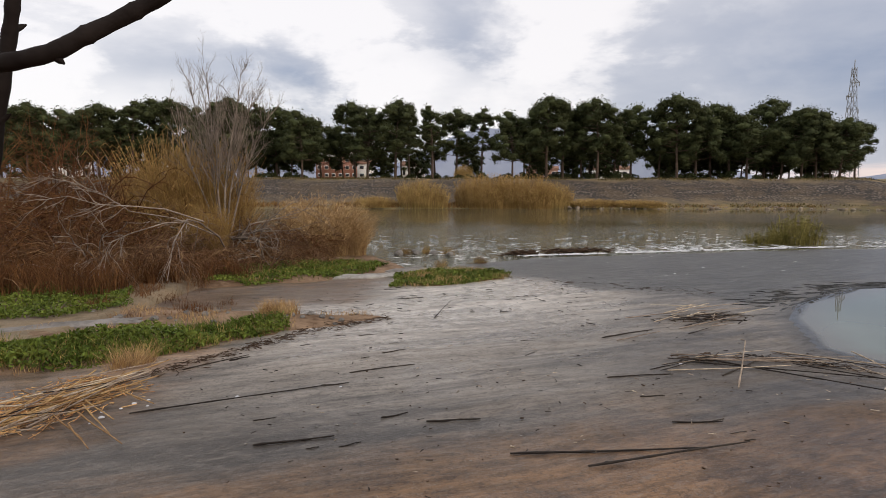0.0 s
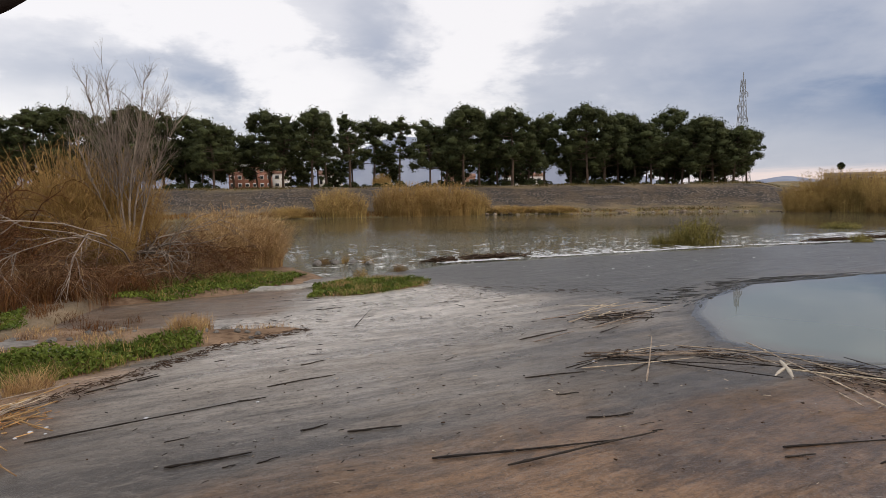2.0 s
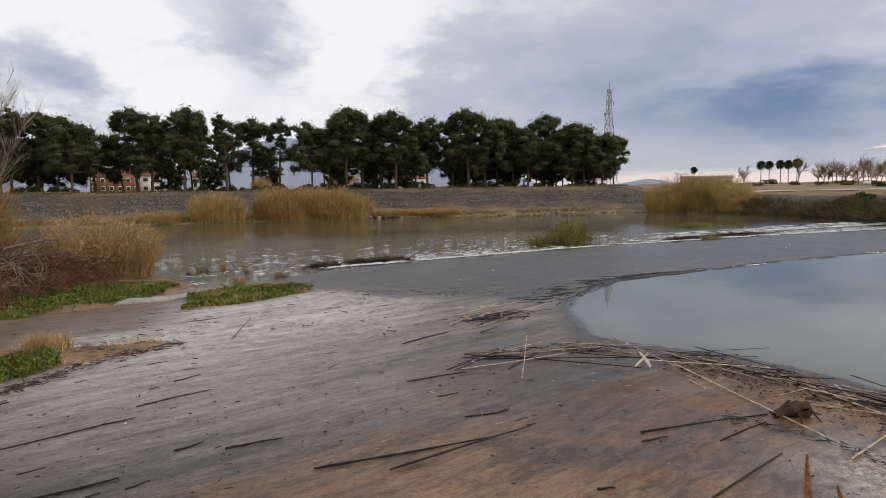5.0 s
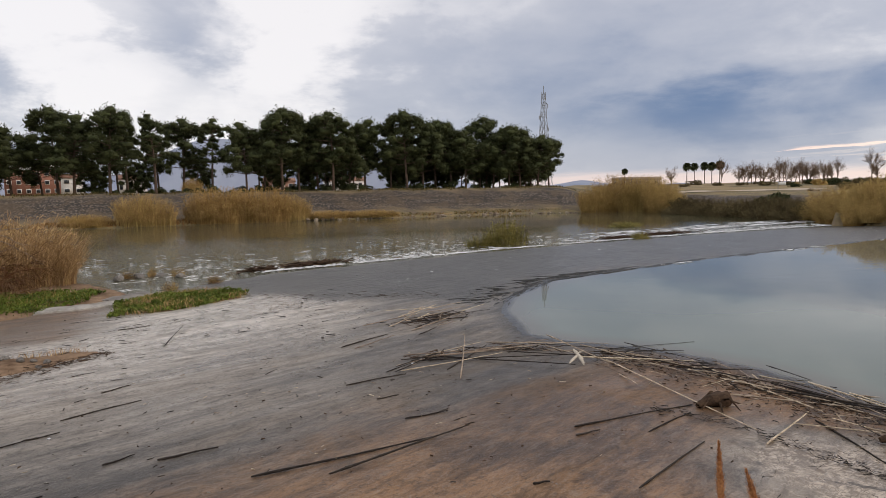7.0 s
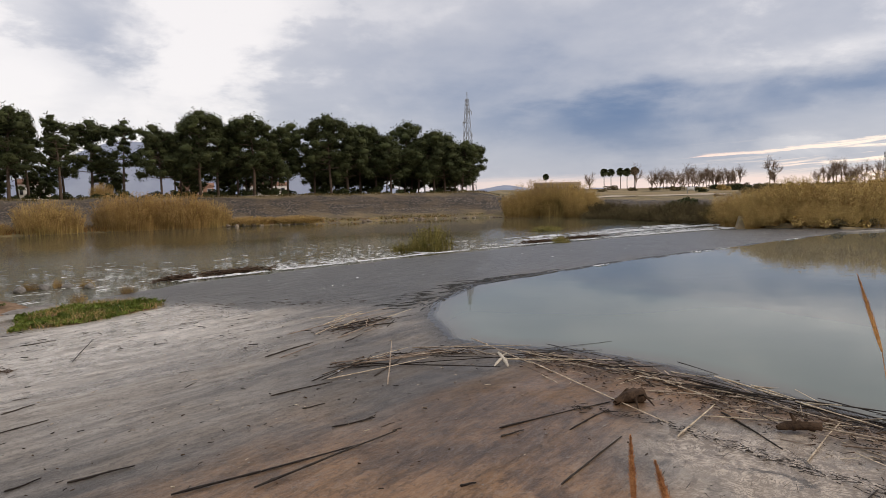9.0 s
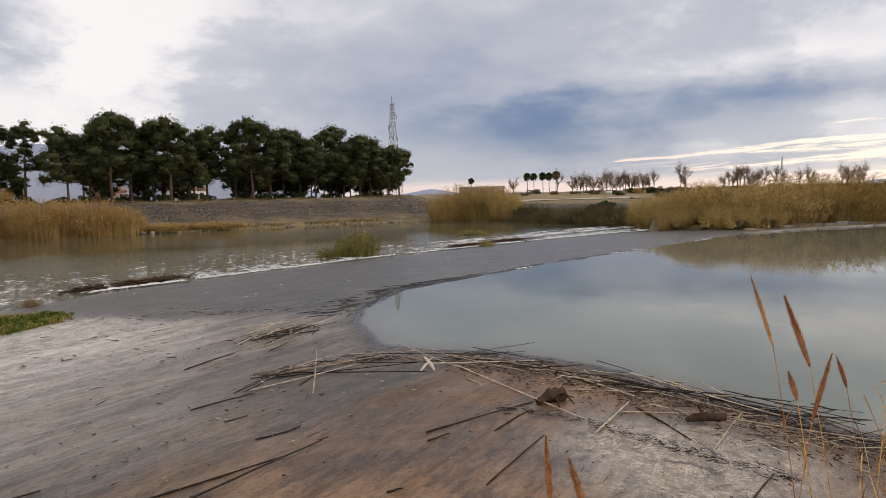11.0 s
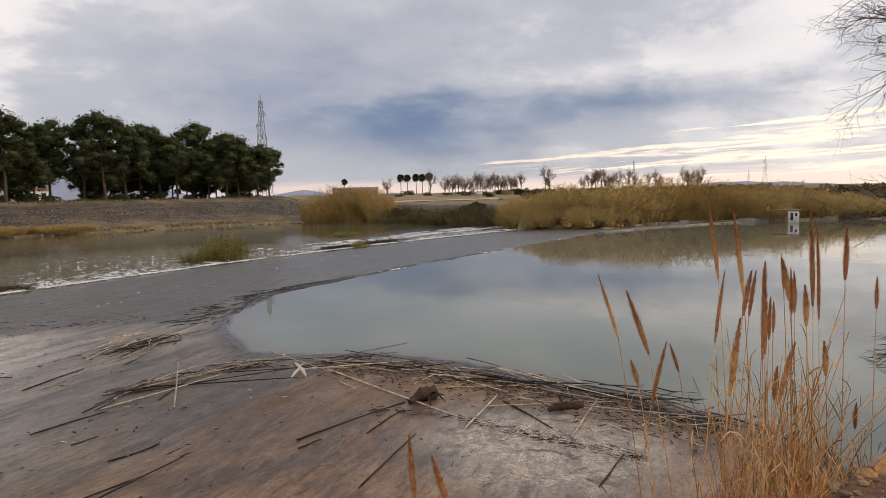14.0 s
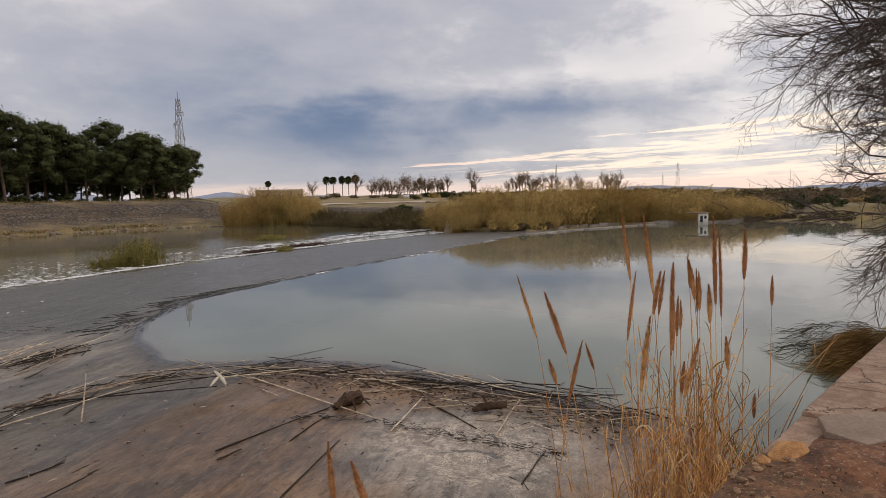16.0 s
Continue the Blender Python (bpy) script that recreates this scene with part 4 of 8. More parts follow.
# ---- far shore to the right: a dark low hedge behind the pool
HEDGE = shrub_parts(22, 4.0, 2.4, 3.0, 61, BROWN_TWIG, 0.35, 2, 6)
for k in range(15):
    y = 11 - 2.8 * k
    t = thing("shrub", "dark leafless shrub along the far pool shore", "shrub", "shrubs by the pool", (104 + (k % 3) * 2.2, y * 1.3, far_z(104 + (k % 3) * 2.2, y * 1.3) - 0.1), 40 * k)
    t.scale = (1.3, 1.3, 0.68 + 0.10 * (k % 2))
    part("wood", HEDGE[0], t)
    part("twig_spray", HEDGE[1], t)

# ---- leafless trees on the plain
def bare_tree_parts(height, seed, mat, spread=0.55, kids=5):
    global rng
    keep, rng = rng, np.random.default_rng(seed)
    out = []
    grow((0, 0, -0.3), (0, 0, 1), height * 0.5, height * 0.020, 3, out, spread, kids, 0.0, 0.64, 5, 0.10, 0.08, 0.66)
    rng = keep
    return limbs_mesh("trunk", out, mat, {3, 2}, 4), limbs_mesh("twig_spray", out, mat, {1, 0}, 3)


BARE = [bare_tree_parts(7.6, 71, BROWN_TWIG, 0.85, 9), bare_tree_parts(6.4, 72, BROWN_TWIG, 1.0, 10), bare_tree_parts(7.0, 73, BROWN_TWIG, 0.75, 9)]
r1 = random.Random(9)
for a in [43.3, 47.2, 48.6, 49.2, 49.8, 50.4, 50.9, 51.5, 52, 52.6, 53.1, 53.6, 54.2, 54.8, 55.4, 57.6, 58.0, 61.0, 61.6, 62.2, 62.8, 63.4, 64.0, 64.8, 66.4, 67.0, 69.3, 70.0, 70.6, 48.9, 49.5, 50.1, 51.2, 51.8, 52.3, 52.9, 53.4, 53.9, 54.5, 55.1, 61.3, 62.0, 62.5, 63.1, 65.2, 67.4, 70.3, 69.6]:
    d = r1.uniform(185, 215)
    x, y = polar(a, d)
    t = thing("bare_tree", "leafless grey-brown tree on the plain", "tree", "trees on the plain", (x, y, far_z(x, y)), r1.uniform(0, 360), r1.uniform(0.75, 1.05) * (1.25 if a in (57.6, 43.3) else 1))
    k = r1.randrange(3)
    part("trunk", BARE[k][0], t)
    part("twig_spray", BARE[k][1], t)


def palm_parts():
    global rng
    keep, rng = rng, np.random.default_rng(81)
    k = 6
    t = np.linspace(0, 1, k)
    tv, tf = tubes([np.stack([0.1 * np.sin(t * 3), 0 * t, 6.4 * t - 0.3], -1)], [np.linspace(0.13, 0.10, k)], 7)
    n = 150
    a, e = rng.uniform(0, 6.28, n), rng.uniform(-1.2, 1.4, n)
    u = np.linspace(0, 1, 5)
    out = np.stack([np.cos(a) * np.cos(e), np.sin(a) * np.cos(e), np.sin(e)], -1)
    fp = np.array([0.1, 0, 6.1]) + out[:, None] * (1.55 * u)[None, :, None] + np.array([0, 0, -0.55]) * (u ** 2)[None, :, None]
    fv, ff = ribbons(fp, np.array([0.05, 0.36, 0.42, 0.30, 0.02])[None] * np.ones((n, 1)))
    rng = keep
    return mesh_data("trunk", tv, tf, PINE_BARK, True), mesh_data("crown", fv, ff, PINE_LEAF)


PALM = palm_parts()
for a, d, s in ((44.55, 222, 1.0), (45.15, 224, 0.98), (45.95, 226, 1.02), (46.5, 222, 1.0), (47.1, 224, 1.06), (39.5, 240, 0.85)):
    x, y = polar(a, d)
    t = thing("palm_tree", "short palm with round dark crown on the plain", "palm", "palms on the plain", (x, y, far_z(x, y)), a * 50, s)
    part("trunk", PALM[0], t)
    part("crown", PALM[1], t)


# ---- electricity pylons
def bar(p, q, r):
    return tubes([np.linspace(p, q, 2)], [[r, r]], 4)


def pylon(x, y, z, height, turn, label):
    t = thing("electricity_pylon", label, "pylon", "pylons", (x, y, z), turn)
    h = height
    wide = lambda s: h * (0.052 * (1 - s) ** 1.3 + 0.011)
    levels = np.linspace(0, 0.94, 12)
    for sx, sy in ((1, 1), (1, -1), (-1, 1), (-1, -1)):
        p = np.array([[sx * wide(s), sy * wide(s), s * h] for s in levels])
        v, f = tubes([p], [np.full(len(p), 0.0030 * h)], 4)
        part("leg", mesh_data("leg", v, f, STEEL), t)
    for side in range(4):
        a = math.pi / 2 * side
        ca, sa = math.cos(a), math.sin(a)
        chunk = []
        for k in range(11):
            s0, s1 = levels[k], levels[k + 1]
            for m in (1, -1):
                p, q = (wide(s0) * m, wide(s0), s0 * h), (-wide(s1) * m, wide(s1), s1 * h)
                chunk.append(bar((p[0] * ca - p[1] * sa, p[0] * sa + p[1] * ca, p[2]), (q[0] * ca - q[1] * sa, q[0] * sa + q[1] * ca, q[2]), 0.0014 * h))
        part("bracing", mesh_data("bracing", *merge(*chunk), STEEL), t)
    for s, reach_, m in ((0.60, 0.085, 1), (0.60, 0.05, -1), (0.70, 0.075, -1), (0.82, 0.075, 1)):
        tip = (m * reach_ * h, 0, s * h + 0.008 * h)
        arms = [bar((m * wide(s), q * wide(s), s * h), tip, 0.003 * h) for q in (1, -1)] + [bar((m * wide(s), 0, (s + 0.035) * h), tip, 0.003 * h)]
        arm = part("crossarm", mesh_data("crossarm", *merge(*arms), STEEL), t)
        v, f = tubes([np.array([tip, (tip[0], 0, tip[2] - 0.035 * h)])], [[0.004 * h, 0.004 * h]], 5)
        part("insulator", mesh_data("insulator", v, f, STEEL), arm)
    part("mast", mesh_data("mast", *bar((0, 0, 0.93 * h), (0, 0, h), 0.004 * h), STEEL), t)
    return t


px, py = polar(32.5, 240)
pylon(px, py, 3.0, 38.5, 25, "tall grey steel lattice pylon behind the pines")
px, py = polar(65.1, 520)
pylon(px, py, 4.0, 24, 10, "distant steel lattice pylon on the plain")
px, py = polar(75.3, 620)
pylon(px, py, 4.0, 28, 60, "distant steel lattice pylon near the horizon")
px, py = polar(74.1, 700)
pylon(px, py, 4.0, 19, 60, "small distant steel pylon near the horizon")


# ---- houses across the river
WHITEWASH = grained("white_render", (0.62, 0.60, 0.56), (0.80, 0.78, 0.74), 0.4, 0.85, 8, 0.2)
BRICK_RED = grained("red_brick_face", (0.22, 0.105, 0.075), (0.33, 0.17, 0.125), 0.8, 0.9, 8, 0.2)
ROOF_TILE = grained("clay_roof", (0.24, 0.135, 0.095), (0.36, 0.22, 0.16), 0.8, 0.9, 8, 0.2)
TAN_WALL = grained("tan_render", (0.24, 0.18, 0.13), (0.34, 0.27, 0.20), 0.4, 0.9, 8, 0.2)
DARK_GLASS = grained("dark_window", (0.03, 0.035, 0.04), (0.06, 0.065, 0.07), 0.5, 0.2, 4, 0)


def house(azimuth, distance, wide, deep, tall, storeys, bays, wall_mat, label, roof_mat=None):
    x, y = polar(azimuth, distance)
    t = thing("house", label, "house", "houses across the river", (x, y, far_z(x, y)), -azimuth)
    part("wall", mesh_data("wall", *box(-wide / 2, 0, -0.3, wide / 2, deep, tall), wall_mat), t)
    ov = 0.3
    rv = np.array([(-wide / 2 - ov, -ov, tall), (wide / 2 + ov, -ov, tall), (wide / 2 + ov, deep + ov, tall), (-wide / 2 - ov, deep + ov, tall),
                   (-wide / 2 - ov, deep / 2, tall + deep * 0.16), (wide / 2 + ov, deep / 2, tall + deep * 0.16), (wide / 2 + ov, deep / 2, tall + deep * 0.16), (-wide / 2 - ov, deep / 2, tall + deep * 0.16)])
    part("roof", mesh_data("roof", rv, np.array([(0, 1, 5, 4), (2, 3, 7, 6), (3, 0, 4, 7), (1, 2, 6, 5), (0, 3, 2, 1)]), roof_mat or ROOF_TILE), t)
    for s in range(storeys):
        for b in range(bays):
            cx, cz = (b + 0.5) / bays * wide - wide / 2, (s + 0.32) * tall / storeys
            win = part("window", mesh_data("window", *box(cx - wide / bays * 0.27, -0.06, cz, cx + wide / bays * 0.27, 0.05, cz + tall / storeys * 0.5), WHITEWASH), t)
            part("pane", mesh_data("pane", *box(cx - wide / bays * 0.21, -0.09, cz + 0.1, cx + wide / bays * 0.21, 0.0, cz + tall / storeys * 0.5 - 0.1), DARK_GLASS), win)


house(-9.6, 150, 9.6, 8, 5.2, 3, 6, BRICK_RED, "red brick building of three storeys with white windows", WHITEWASH)
house(-7.0, 150, 4.2, 6, 3.6, 2, 2, WHITEWASH, "small white rendered house with two storeys")
house(-2.8, 160, 6.0, 8, 3.4, 1, 4, WHITEWASH, "low white farm building with clay roof")
house(8.8, 205, 10.0, 8, 3.3, 1, 4, ROOF_TILE, "low clay-coloured shed beyond the pines")
house(14.5, 205, 13.0, 8, 3.2, 1, 5, WHITEWASH, "long low white building beyond the pines")
house(40.4, 300, 21, 9, 2.4, 1, 6, TAN_WALL, "long low tan shed on the plain", TAN_WALL)
house(-31, 170, 12, 9, 4.6, 2, 4, WHITEWASH, "white rendered house behind dark pines")

# ---- pale tracks on the far side
TRACK = grained("pale_track", (0.42, 0.34, 0.26), (0.60, 0.51, 0.41), 0.4, 0.95, 7, 0.3)


def track(name, pts, width, label):
    pts = np.array(pts, float)
    s = np.linspace(0, len(pts) - 1, 60)
    x, y = np.interp(s, np.arange(len(pts)), pts[:, 0]), np.interp(s, np.arange(len(pts)), pts[:, 1])
    d = unit(np.stack([np.gradient(x), np.gradient(y)], -1))
    rows = []
    for q in np.linspace(-1, 1, 5):
        xx, yy = x - d[:, 1] * q * width / 2, y + d[:, 0] * q * width / 2
        rows.append(np.stack([xx, yy, land(xx, yy)[0] + 0.10], -1))
    v = np.concatenate(rows)
    i, j = np.meshgrid(np.arange(59), np.arange(4))
    f = np.stack([j * 60 + i, j * 60 + i + 1, (j + 1) * 60 + i + 1, (j + 1) * 60 + i], -1).reshape(-1, 4)[:, ::-1]
    return tagged(new(name, mesh_data(name, v, f, TRACK, True)), label, "track", kind="structure")


track("road_track", [polar(31.5, 118), polar(34, 116), polar(38, 118), polar(44, 125), polar(52, 132), polar(60, 138)], 7, "pale earth track on the far bank")
track("road_bank", [(-75, 99.5), (-30, 99), (10, 100.5), (45, 100)], 2.6, "pale footpath along the bank top")

# ---- small white sign board on the far plain
sx_, sy_ = polar(51.8, 140)
t = thing("sign_board", "small white sign board on a thin post by the track", "sign", "", (sx_, sy_, far_z(sx_, sy_)), -51.8)
part("post", mesh_data("post", *box(-0.9, -0.04, -0.3, -0.82, 0.04, 1.5), STEEL), t)
part("panel", mesh_data("panel", *box(-0.8, -0.03, 0.75, 0.5, 0.03, 1.35), WHITEWASH), t, "plain white panel")
x, y = polar(1.8, 104)
brake(1, x, y, far_z(x, y) - 0.1, 40, 0.5, 0.62, "pale golden tuft of tall grass under the pines")

# ---- small white hut on the pool shore
hut = thing("hut", "small white masonry hut with dark openings on the pool shore", "hut", "", (70.6, 15.3, 0.22), -77, 0.62)
part("wall", mesh_data("wall", *box(-0.8, 0, -0.6, 0.8, 1.6, 1.6), WHITEWASH), hut)
part("roof", mesh_data("roof", *box(-2.8, -0.2, 1.6, 1.0, 1.9, 1.76), WALL_STONE), hut)
part("door", mesh_data("door", *box(-0.45, -0.06, 0.1, -0.05, 0.05, 1.2), DARK_GLASS), hut)
part("window", mesh_data("window", *box(0.2, -0.06, 0.7, 0.55, 0.05, 1.2), DARK_GLASS), hut)

# ---- pale sill and broken kerb that close the pool at its far corner
SILL = grained("pale_wet_sill", (0.17, 0.155, 0.135), (0.40, 0.37, 0.335), 1.2, 0.8, 8, 0.5, 0.02, spread=0.25)
r3 = random.Random(31)


def block_row(name, line, step, wide, top, ragged, label):
    holder = tagged(new(name), label, "kerb", kind="structure")
    line = np.array(line, float)
    run = np.concatenate([[0], np.cumsum(np.hypot(*np.diff(line, axis=0).T))])
    s = 0.0
    while s < run[-1]:
        l = step * r3.uniform(1 - ragged, 1 + ragged)
        x, y = np.interp(s + l / 2, run, line[:, 0]), np.interp(s + l / 2, run, line[:, 1])
        k = min(len(line) - 2, int(np.searchsorted(run, min(s + l / 2, run[-1] - 0.01)) - 1))
        a = math.atan2(*(line[max(0, k) + 1] - line[max(0, k)])[::-1])
        h = top * r3.uniform(1 - ragged, 1 + ragged)
        bm = bmesh.new()
        bmesh.ops.create_cube(bm, size=1.0)
        for v in bm.verts:
            v.co = Vector((v.co.x * (l - 0.03), v.co.y * wide * r3.uniform(1 - ragged, 1), h * (v.co.z + 0.5) + 0.25 * (v.co.z - 0.5) + r3.uniform(-0.02, 0.02) * ragged))
        bmesh.ops.bevel(bm, geom=bm.edges[:], offset=0.02, segments=1, affect="EDGES")
        me = bpy.data.meshes.new("block")
        bm.to_mesh(me)
        bm.free()
        me.materials.append(SILL)
        ob = part("block", me, holder)
        ob.matrix_world = Matrix.Translation((x, y, 0.0)) @ Matrix.Rotation(a + r3.gauss(0, 0.12) * ragged, 4, "Z")
        s += l


block_row("kerb_sill", [(49.5, 25.35), (57.5, 24.1), (62.0, 22.9), (66.5, 21.5), (68.0, 20.6)], 2.4, 0.7, 0.10, 0.12, "pale wet concrete sill closing the pool's corner")
block_row("kerb_shore", [(57.5, 27.2), (62.5, 25.4), (67.0, 23.2), (71.0, 20.6), (74.5, 17.6), (79, 13.5)], 1.5, 0.6, 0.26, 0.5, "broken pale kerb stones along the pool shore")


# ---------------------------------------------------------------- silt bars and weeds on the apron
SILT = grained("dry_silt", (0.095, 0.054, 0.030), (0.33, 0.225, 0.145), 0.8, 0.92, 9, 0.6, 0.03)


def bar_height(x, y, outline, top):
    d = -reach(x, y, outline) + 0.25 * wavy(x, y, 1.3, 21)
    return concrete_z(x, y) + np.where(d > 0, top * smooth01(d, 0, 0.9) * (0.75 + 0.35 * wavy(x, y, 1.6, 22)), -0.12 + 0.2 * np.maximum(d, -1))


def silt_bar(outline, top, label):
    o = np.array(outline)
    xs, ys = np.arange(o[:, 0].min() - 0.3, o[:, 0].max() + 0.3, 0.14), np.arange(o[:, 1].min() - 0.3, o[:, 1].max() + 0.3, 0.14)
    x, y = np.meshgrid(xs, ys)
    z = bar_height(x, y, outline, top) + 0.02 * wavy(x, y, 5.0, 23)
    n = len(xs)
    j, i = np.nonzero((z > concrete_z(x, y) - 0.15)[:-1, :-1])
    f = np.stack([j * n + i, j * n + i + 1, (j + 1) * n + i + 1, (j + 1) * n + i], -1)
    return tagged(new("silt_bar", mesh_data("silt_bar", np.stack([x, y, z], -1).reshape(-1, 3), f, SILT, True)), label, "silt bar")


BAR_A = [(-9.5, 10.6), (-7.2, 10.2), (-6.2, 10.7), (-5.2, 11.8), (-3.6, 14.0), (-1.6, 15.1), (-1.3, 15.6), (-2.2, 16.0), (-4.0, 16.0), (-6.0, 16.6), (-9.5, 17.0)]
BAR_B = [(-9.5, 19.2), (-7.0, 20.2), (-4.8, 21.6), (-2.6, 23.6), (-1.0, 25.2), (-1.6, 27.2), (-3.2, 30.5), (-9.5, 33.0)]
BAR_C = [(-1.9, 20.2), (0.2, 20.7), (2.3, 22.0), (2.5, 23.2), (1.0, 24.4), (-0.8, 24.6), (-1.6, 22.6)]
silt_bar(BAR_A, 0.16, "low bar of dried brown silt and stones on the apron")
silt_bar(BAR_B, 0.20, "grassy bar of silt at the foot of the shrubs")
silt_bar(BAR_C, 0.14, "small grassy silt island on the apron")


def scatter(outline, count, margin=0.0, clump=0.0, seed=0):
    o = np.array(outline)
    x = rng.uniform(o[:, 0].min(), o[:, 0].max(), count * 4)
    y = rng.uniform(o[:, 1].min(), o[:, 1].max(), count * 4)
    ok = reach(x, y, outline) + 0.3 * wavy(x, y, 1.5, 40 + seed) < -margin
    if clump:
        ok &= wavy(x, y, 2.3, 30 + seed) > clump
    return x[ok][:count], y[ok][:count]


def weeds(outline, count, base, seed, tall, label, mat=WEED, size=0.055, clump=-0.4):
    x, y = scatter(outline, count, 0.0, clump, seed)
    z = base(x, y)
    mound = 0.15 + 0.95 * np.clip(0.5 + 0.5 * wavy(x, y, 2.6, 50 + seed), 0, 1.2) ** 1.6
    h = tall * mound * rng.uniform(0.05, 1, len(x)) ** 0.7
    v, f = quads(np.stack([x, y, z + h], -1), rng.uniform(0.45, 1.0, len(x)) * size, 1.35)
    return tagged(new("weeds", mesh_data("weeds", v, f, mat)), label, "weeds", kind="stuff")


def dry_grass(outline, count, base, seed, tall, label, mat=DRY_BLADE, clump=-0.2, width=0.008):
    x, y = scatter(outline, count, 0.0, clump, seed)
    n = len(x)
    u = np.linspace(0, 1, 4)
    h = tall * rng.uniform(0.4, 1.0, n)
    lean = rng.normal(0, 0.35, (n, 2))
    p = np.stack([x, y, base(x, y) - 0.02], -1)[:, None] + np.concatenate([(lean * h[:, None])[:, None] * (u ** 2)[None, :, None], (h[:, None] * u)[..., None]], -1)
    v, f = ribbons(p, width * np.array([1, 0.9, 0.6, 0.1])[None] * np.ones((n, 1)))
    return tagged(new("dry_grass", mesh_data("dry_grass", v, f, mat)), label, "grass", kind="stuff")


def bar_a(x, y):
    return bar_height(x, y, BAR_A, 0.16)


def bar_b(x, y):
    return bar_height(x, y, BAR_B, 0.20)


def bar_c(x, y):
    return bar_height(x, y, BAR_C, 0.14)


def left_land(x, y):
    return np.where(x > -8.4, np.maximum(concrete_z(x, y), bar_b(x, y)), land(x, y)[0])


STRIP_A = [(-9.4, 10.7), (-7.0, 10.4), (-6.0, 10.9), (-5.0, 12.0), (-3.5, 14.0), (-3.9, 14.9), (-5.6, 13.6), (-7.4, 12.6), (-9.4, 11.9)]
weeds(STRIP_A, 9000, bar_a, 1, 0.36, "low green leafy weeds along the silt bar", clump=-0.75)
weeds([(-14, 14.2), (-9.4, 14.6), (-8.3, 16.6), (-9.2, 18.2), (-14.5, 18.6)], 9000, lambda x, y: np.maximum(left_land(x, y), bar_a(x, y)), 2, 0.34, "green leafy weeds under the shrubs", clump=-0.8)
weeds([(-8.6, 20.6), (-6.4, 20.8), (-4.2, 22.4), (-2.6, 24.2), (-2.2, 26.4), (-4.4, 26.6), (-8.8, 24.0)], 9000, bar_b, 3, 0.22, "green weeds at the foot of the bare tree", size=0.065, clump=-0.7)
weeds(BAR_C, 5600, bar_c, 4, 0.24, "green weeds on the small silt island", size=0.065, clump=-0.7)
for ol, base_, sd, hh, n_ in ((STRIP_A, bar_a, 61, 0.34, 1500), ([(-8.6, 20.6), (-6.4, 20.8), (-4.2, 22.4), (-2.6, 24.2), (-2.2, 26.4), (-4.4, 26.6), (-8.8, 24.0)], bar_b, 63, 0.32, 1500), (BAR_C, bar_c, 64, 0.30, 1300)):
    dry_grass(ol, n_, base_, sd, hh, "rank green grass blades among the weeds", WEED, -0.3, 0.014)
    dry_grass(ol, n_ // 2, base_, sd + 9, hh * 0.9, "yellowing olive grass blades among the weeds", OLIVE_REED, -0.1, 0.012)
dry_grass(BAR_C, 1300, bar_c, 5, 0.26, "ochre dry grass on the small silt island", clump=-0.1, width=0.016)
dry_grass(BAR_A, 2200, bar_a, 6, 0.22, "ochre dry grass on the silt bar", clump=0.25, width=0.010)
dry_grass([(-6.2, 10.3), (-5.5, 10.3), (-5.3, 11.1), (-6.0, 11.3)], 700, bar_a, 7, 0.62, "tall straw-coloured grass tuft on the silt bar", clump=-2, width=0.010)
dry_grass([(-4.5, 14.7), (-3.7, 14.7), (-3.6, 15.5), (-4.4, 15.6)], 700, bar_a, 8, 0.45, "straw-coloured grass tuft on the silt bar", clump=-2, width=0.014)
dry_grass([(-12.5, 19), (-8.4, 19.4), (-6.6, 21.4), (-9, 25), (-14, 24)], 5200, left_land, 9, 0.9, "brown dead grass under the shrubs", RED_TWIG, -0.6, 0.016)
dry_grass([(-16, 16.5), (-10.0, 17.0), (-9.0, 20.0), (-16, 22)], 5200, left_land, 10, 1.1, "rust-brown dead grass under the shrubs", RED_TWIG, -0.5, 0.016)


dry_grass([(-9.6, 14.6), (-6.2, 15.6), (-5.6, 17.2), (-9.6, 19.2)], 900, left_land, 16, 0.30, "sparse rust-brown dead grass on the wet silt", RED_TWIG, 0.15, 0.012)


# ---- stones
def stone_mesh(seed, flat=0.6):
    r = np.random.default_rng(seed)
    bm = bmesh.new()
    bmesh.ops.create_icosphere(bm, subdivisions=2, radius=0.5)
    push = r.normal(size=(5, 3))
    for v in bm.verts:
        k = 1 + 0.16 * sum(math.sin(3.1 * v.co.dot(Vector(p)) + i) for i, p in enumerate(push)) / 2
        v.co = Vector((v.co.x * k, v.co.y * k * 0.8, v.co.z * k * flat))
    me = bpy.data.meshes.new("stone")
    bm.to_mesh(me)
    bm.free()
    me.materials.append(STONE)
    return me


PALE_STONE = grained("dry_pale_stone", (0.15, 0.115, 0.085), (0.42, 0.345, 0.265), 1.2, 0.9, 7, 0.5, 0.03, spread=0.35)
ROCKS = [stone_mesh(s) for s in (1, 2, 3, 4)]
def broken_mesh(seed):
    """A sharp-edged broken lump of stone."""
    r = np.random.default_rng(seed)
    bm = bmesh.new()
    bmesh.ops.create_icosphere(bm, subdivisions=1, radius=0.5)
    for v in bm.verts:
        v.co = Vector((v.co.x * r.uniform(0.7, 1.25), v.co.y * r.uniform(0.5, 1.0), v.co.z * r.uniform(0.4, 0.75)))
    bmesh.ops.bevel(bm, geom=bm.edges[:], offset=0.03, segments=1, affect="EDGES")
    me = bpy.data.meshes.new("stone")
    bm.to_mesh(me)
    bm.free()
    me.materials.append(STONE)
    return me


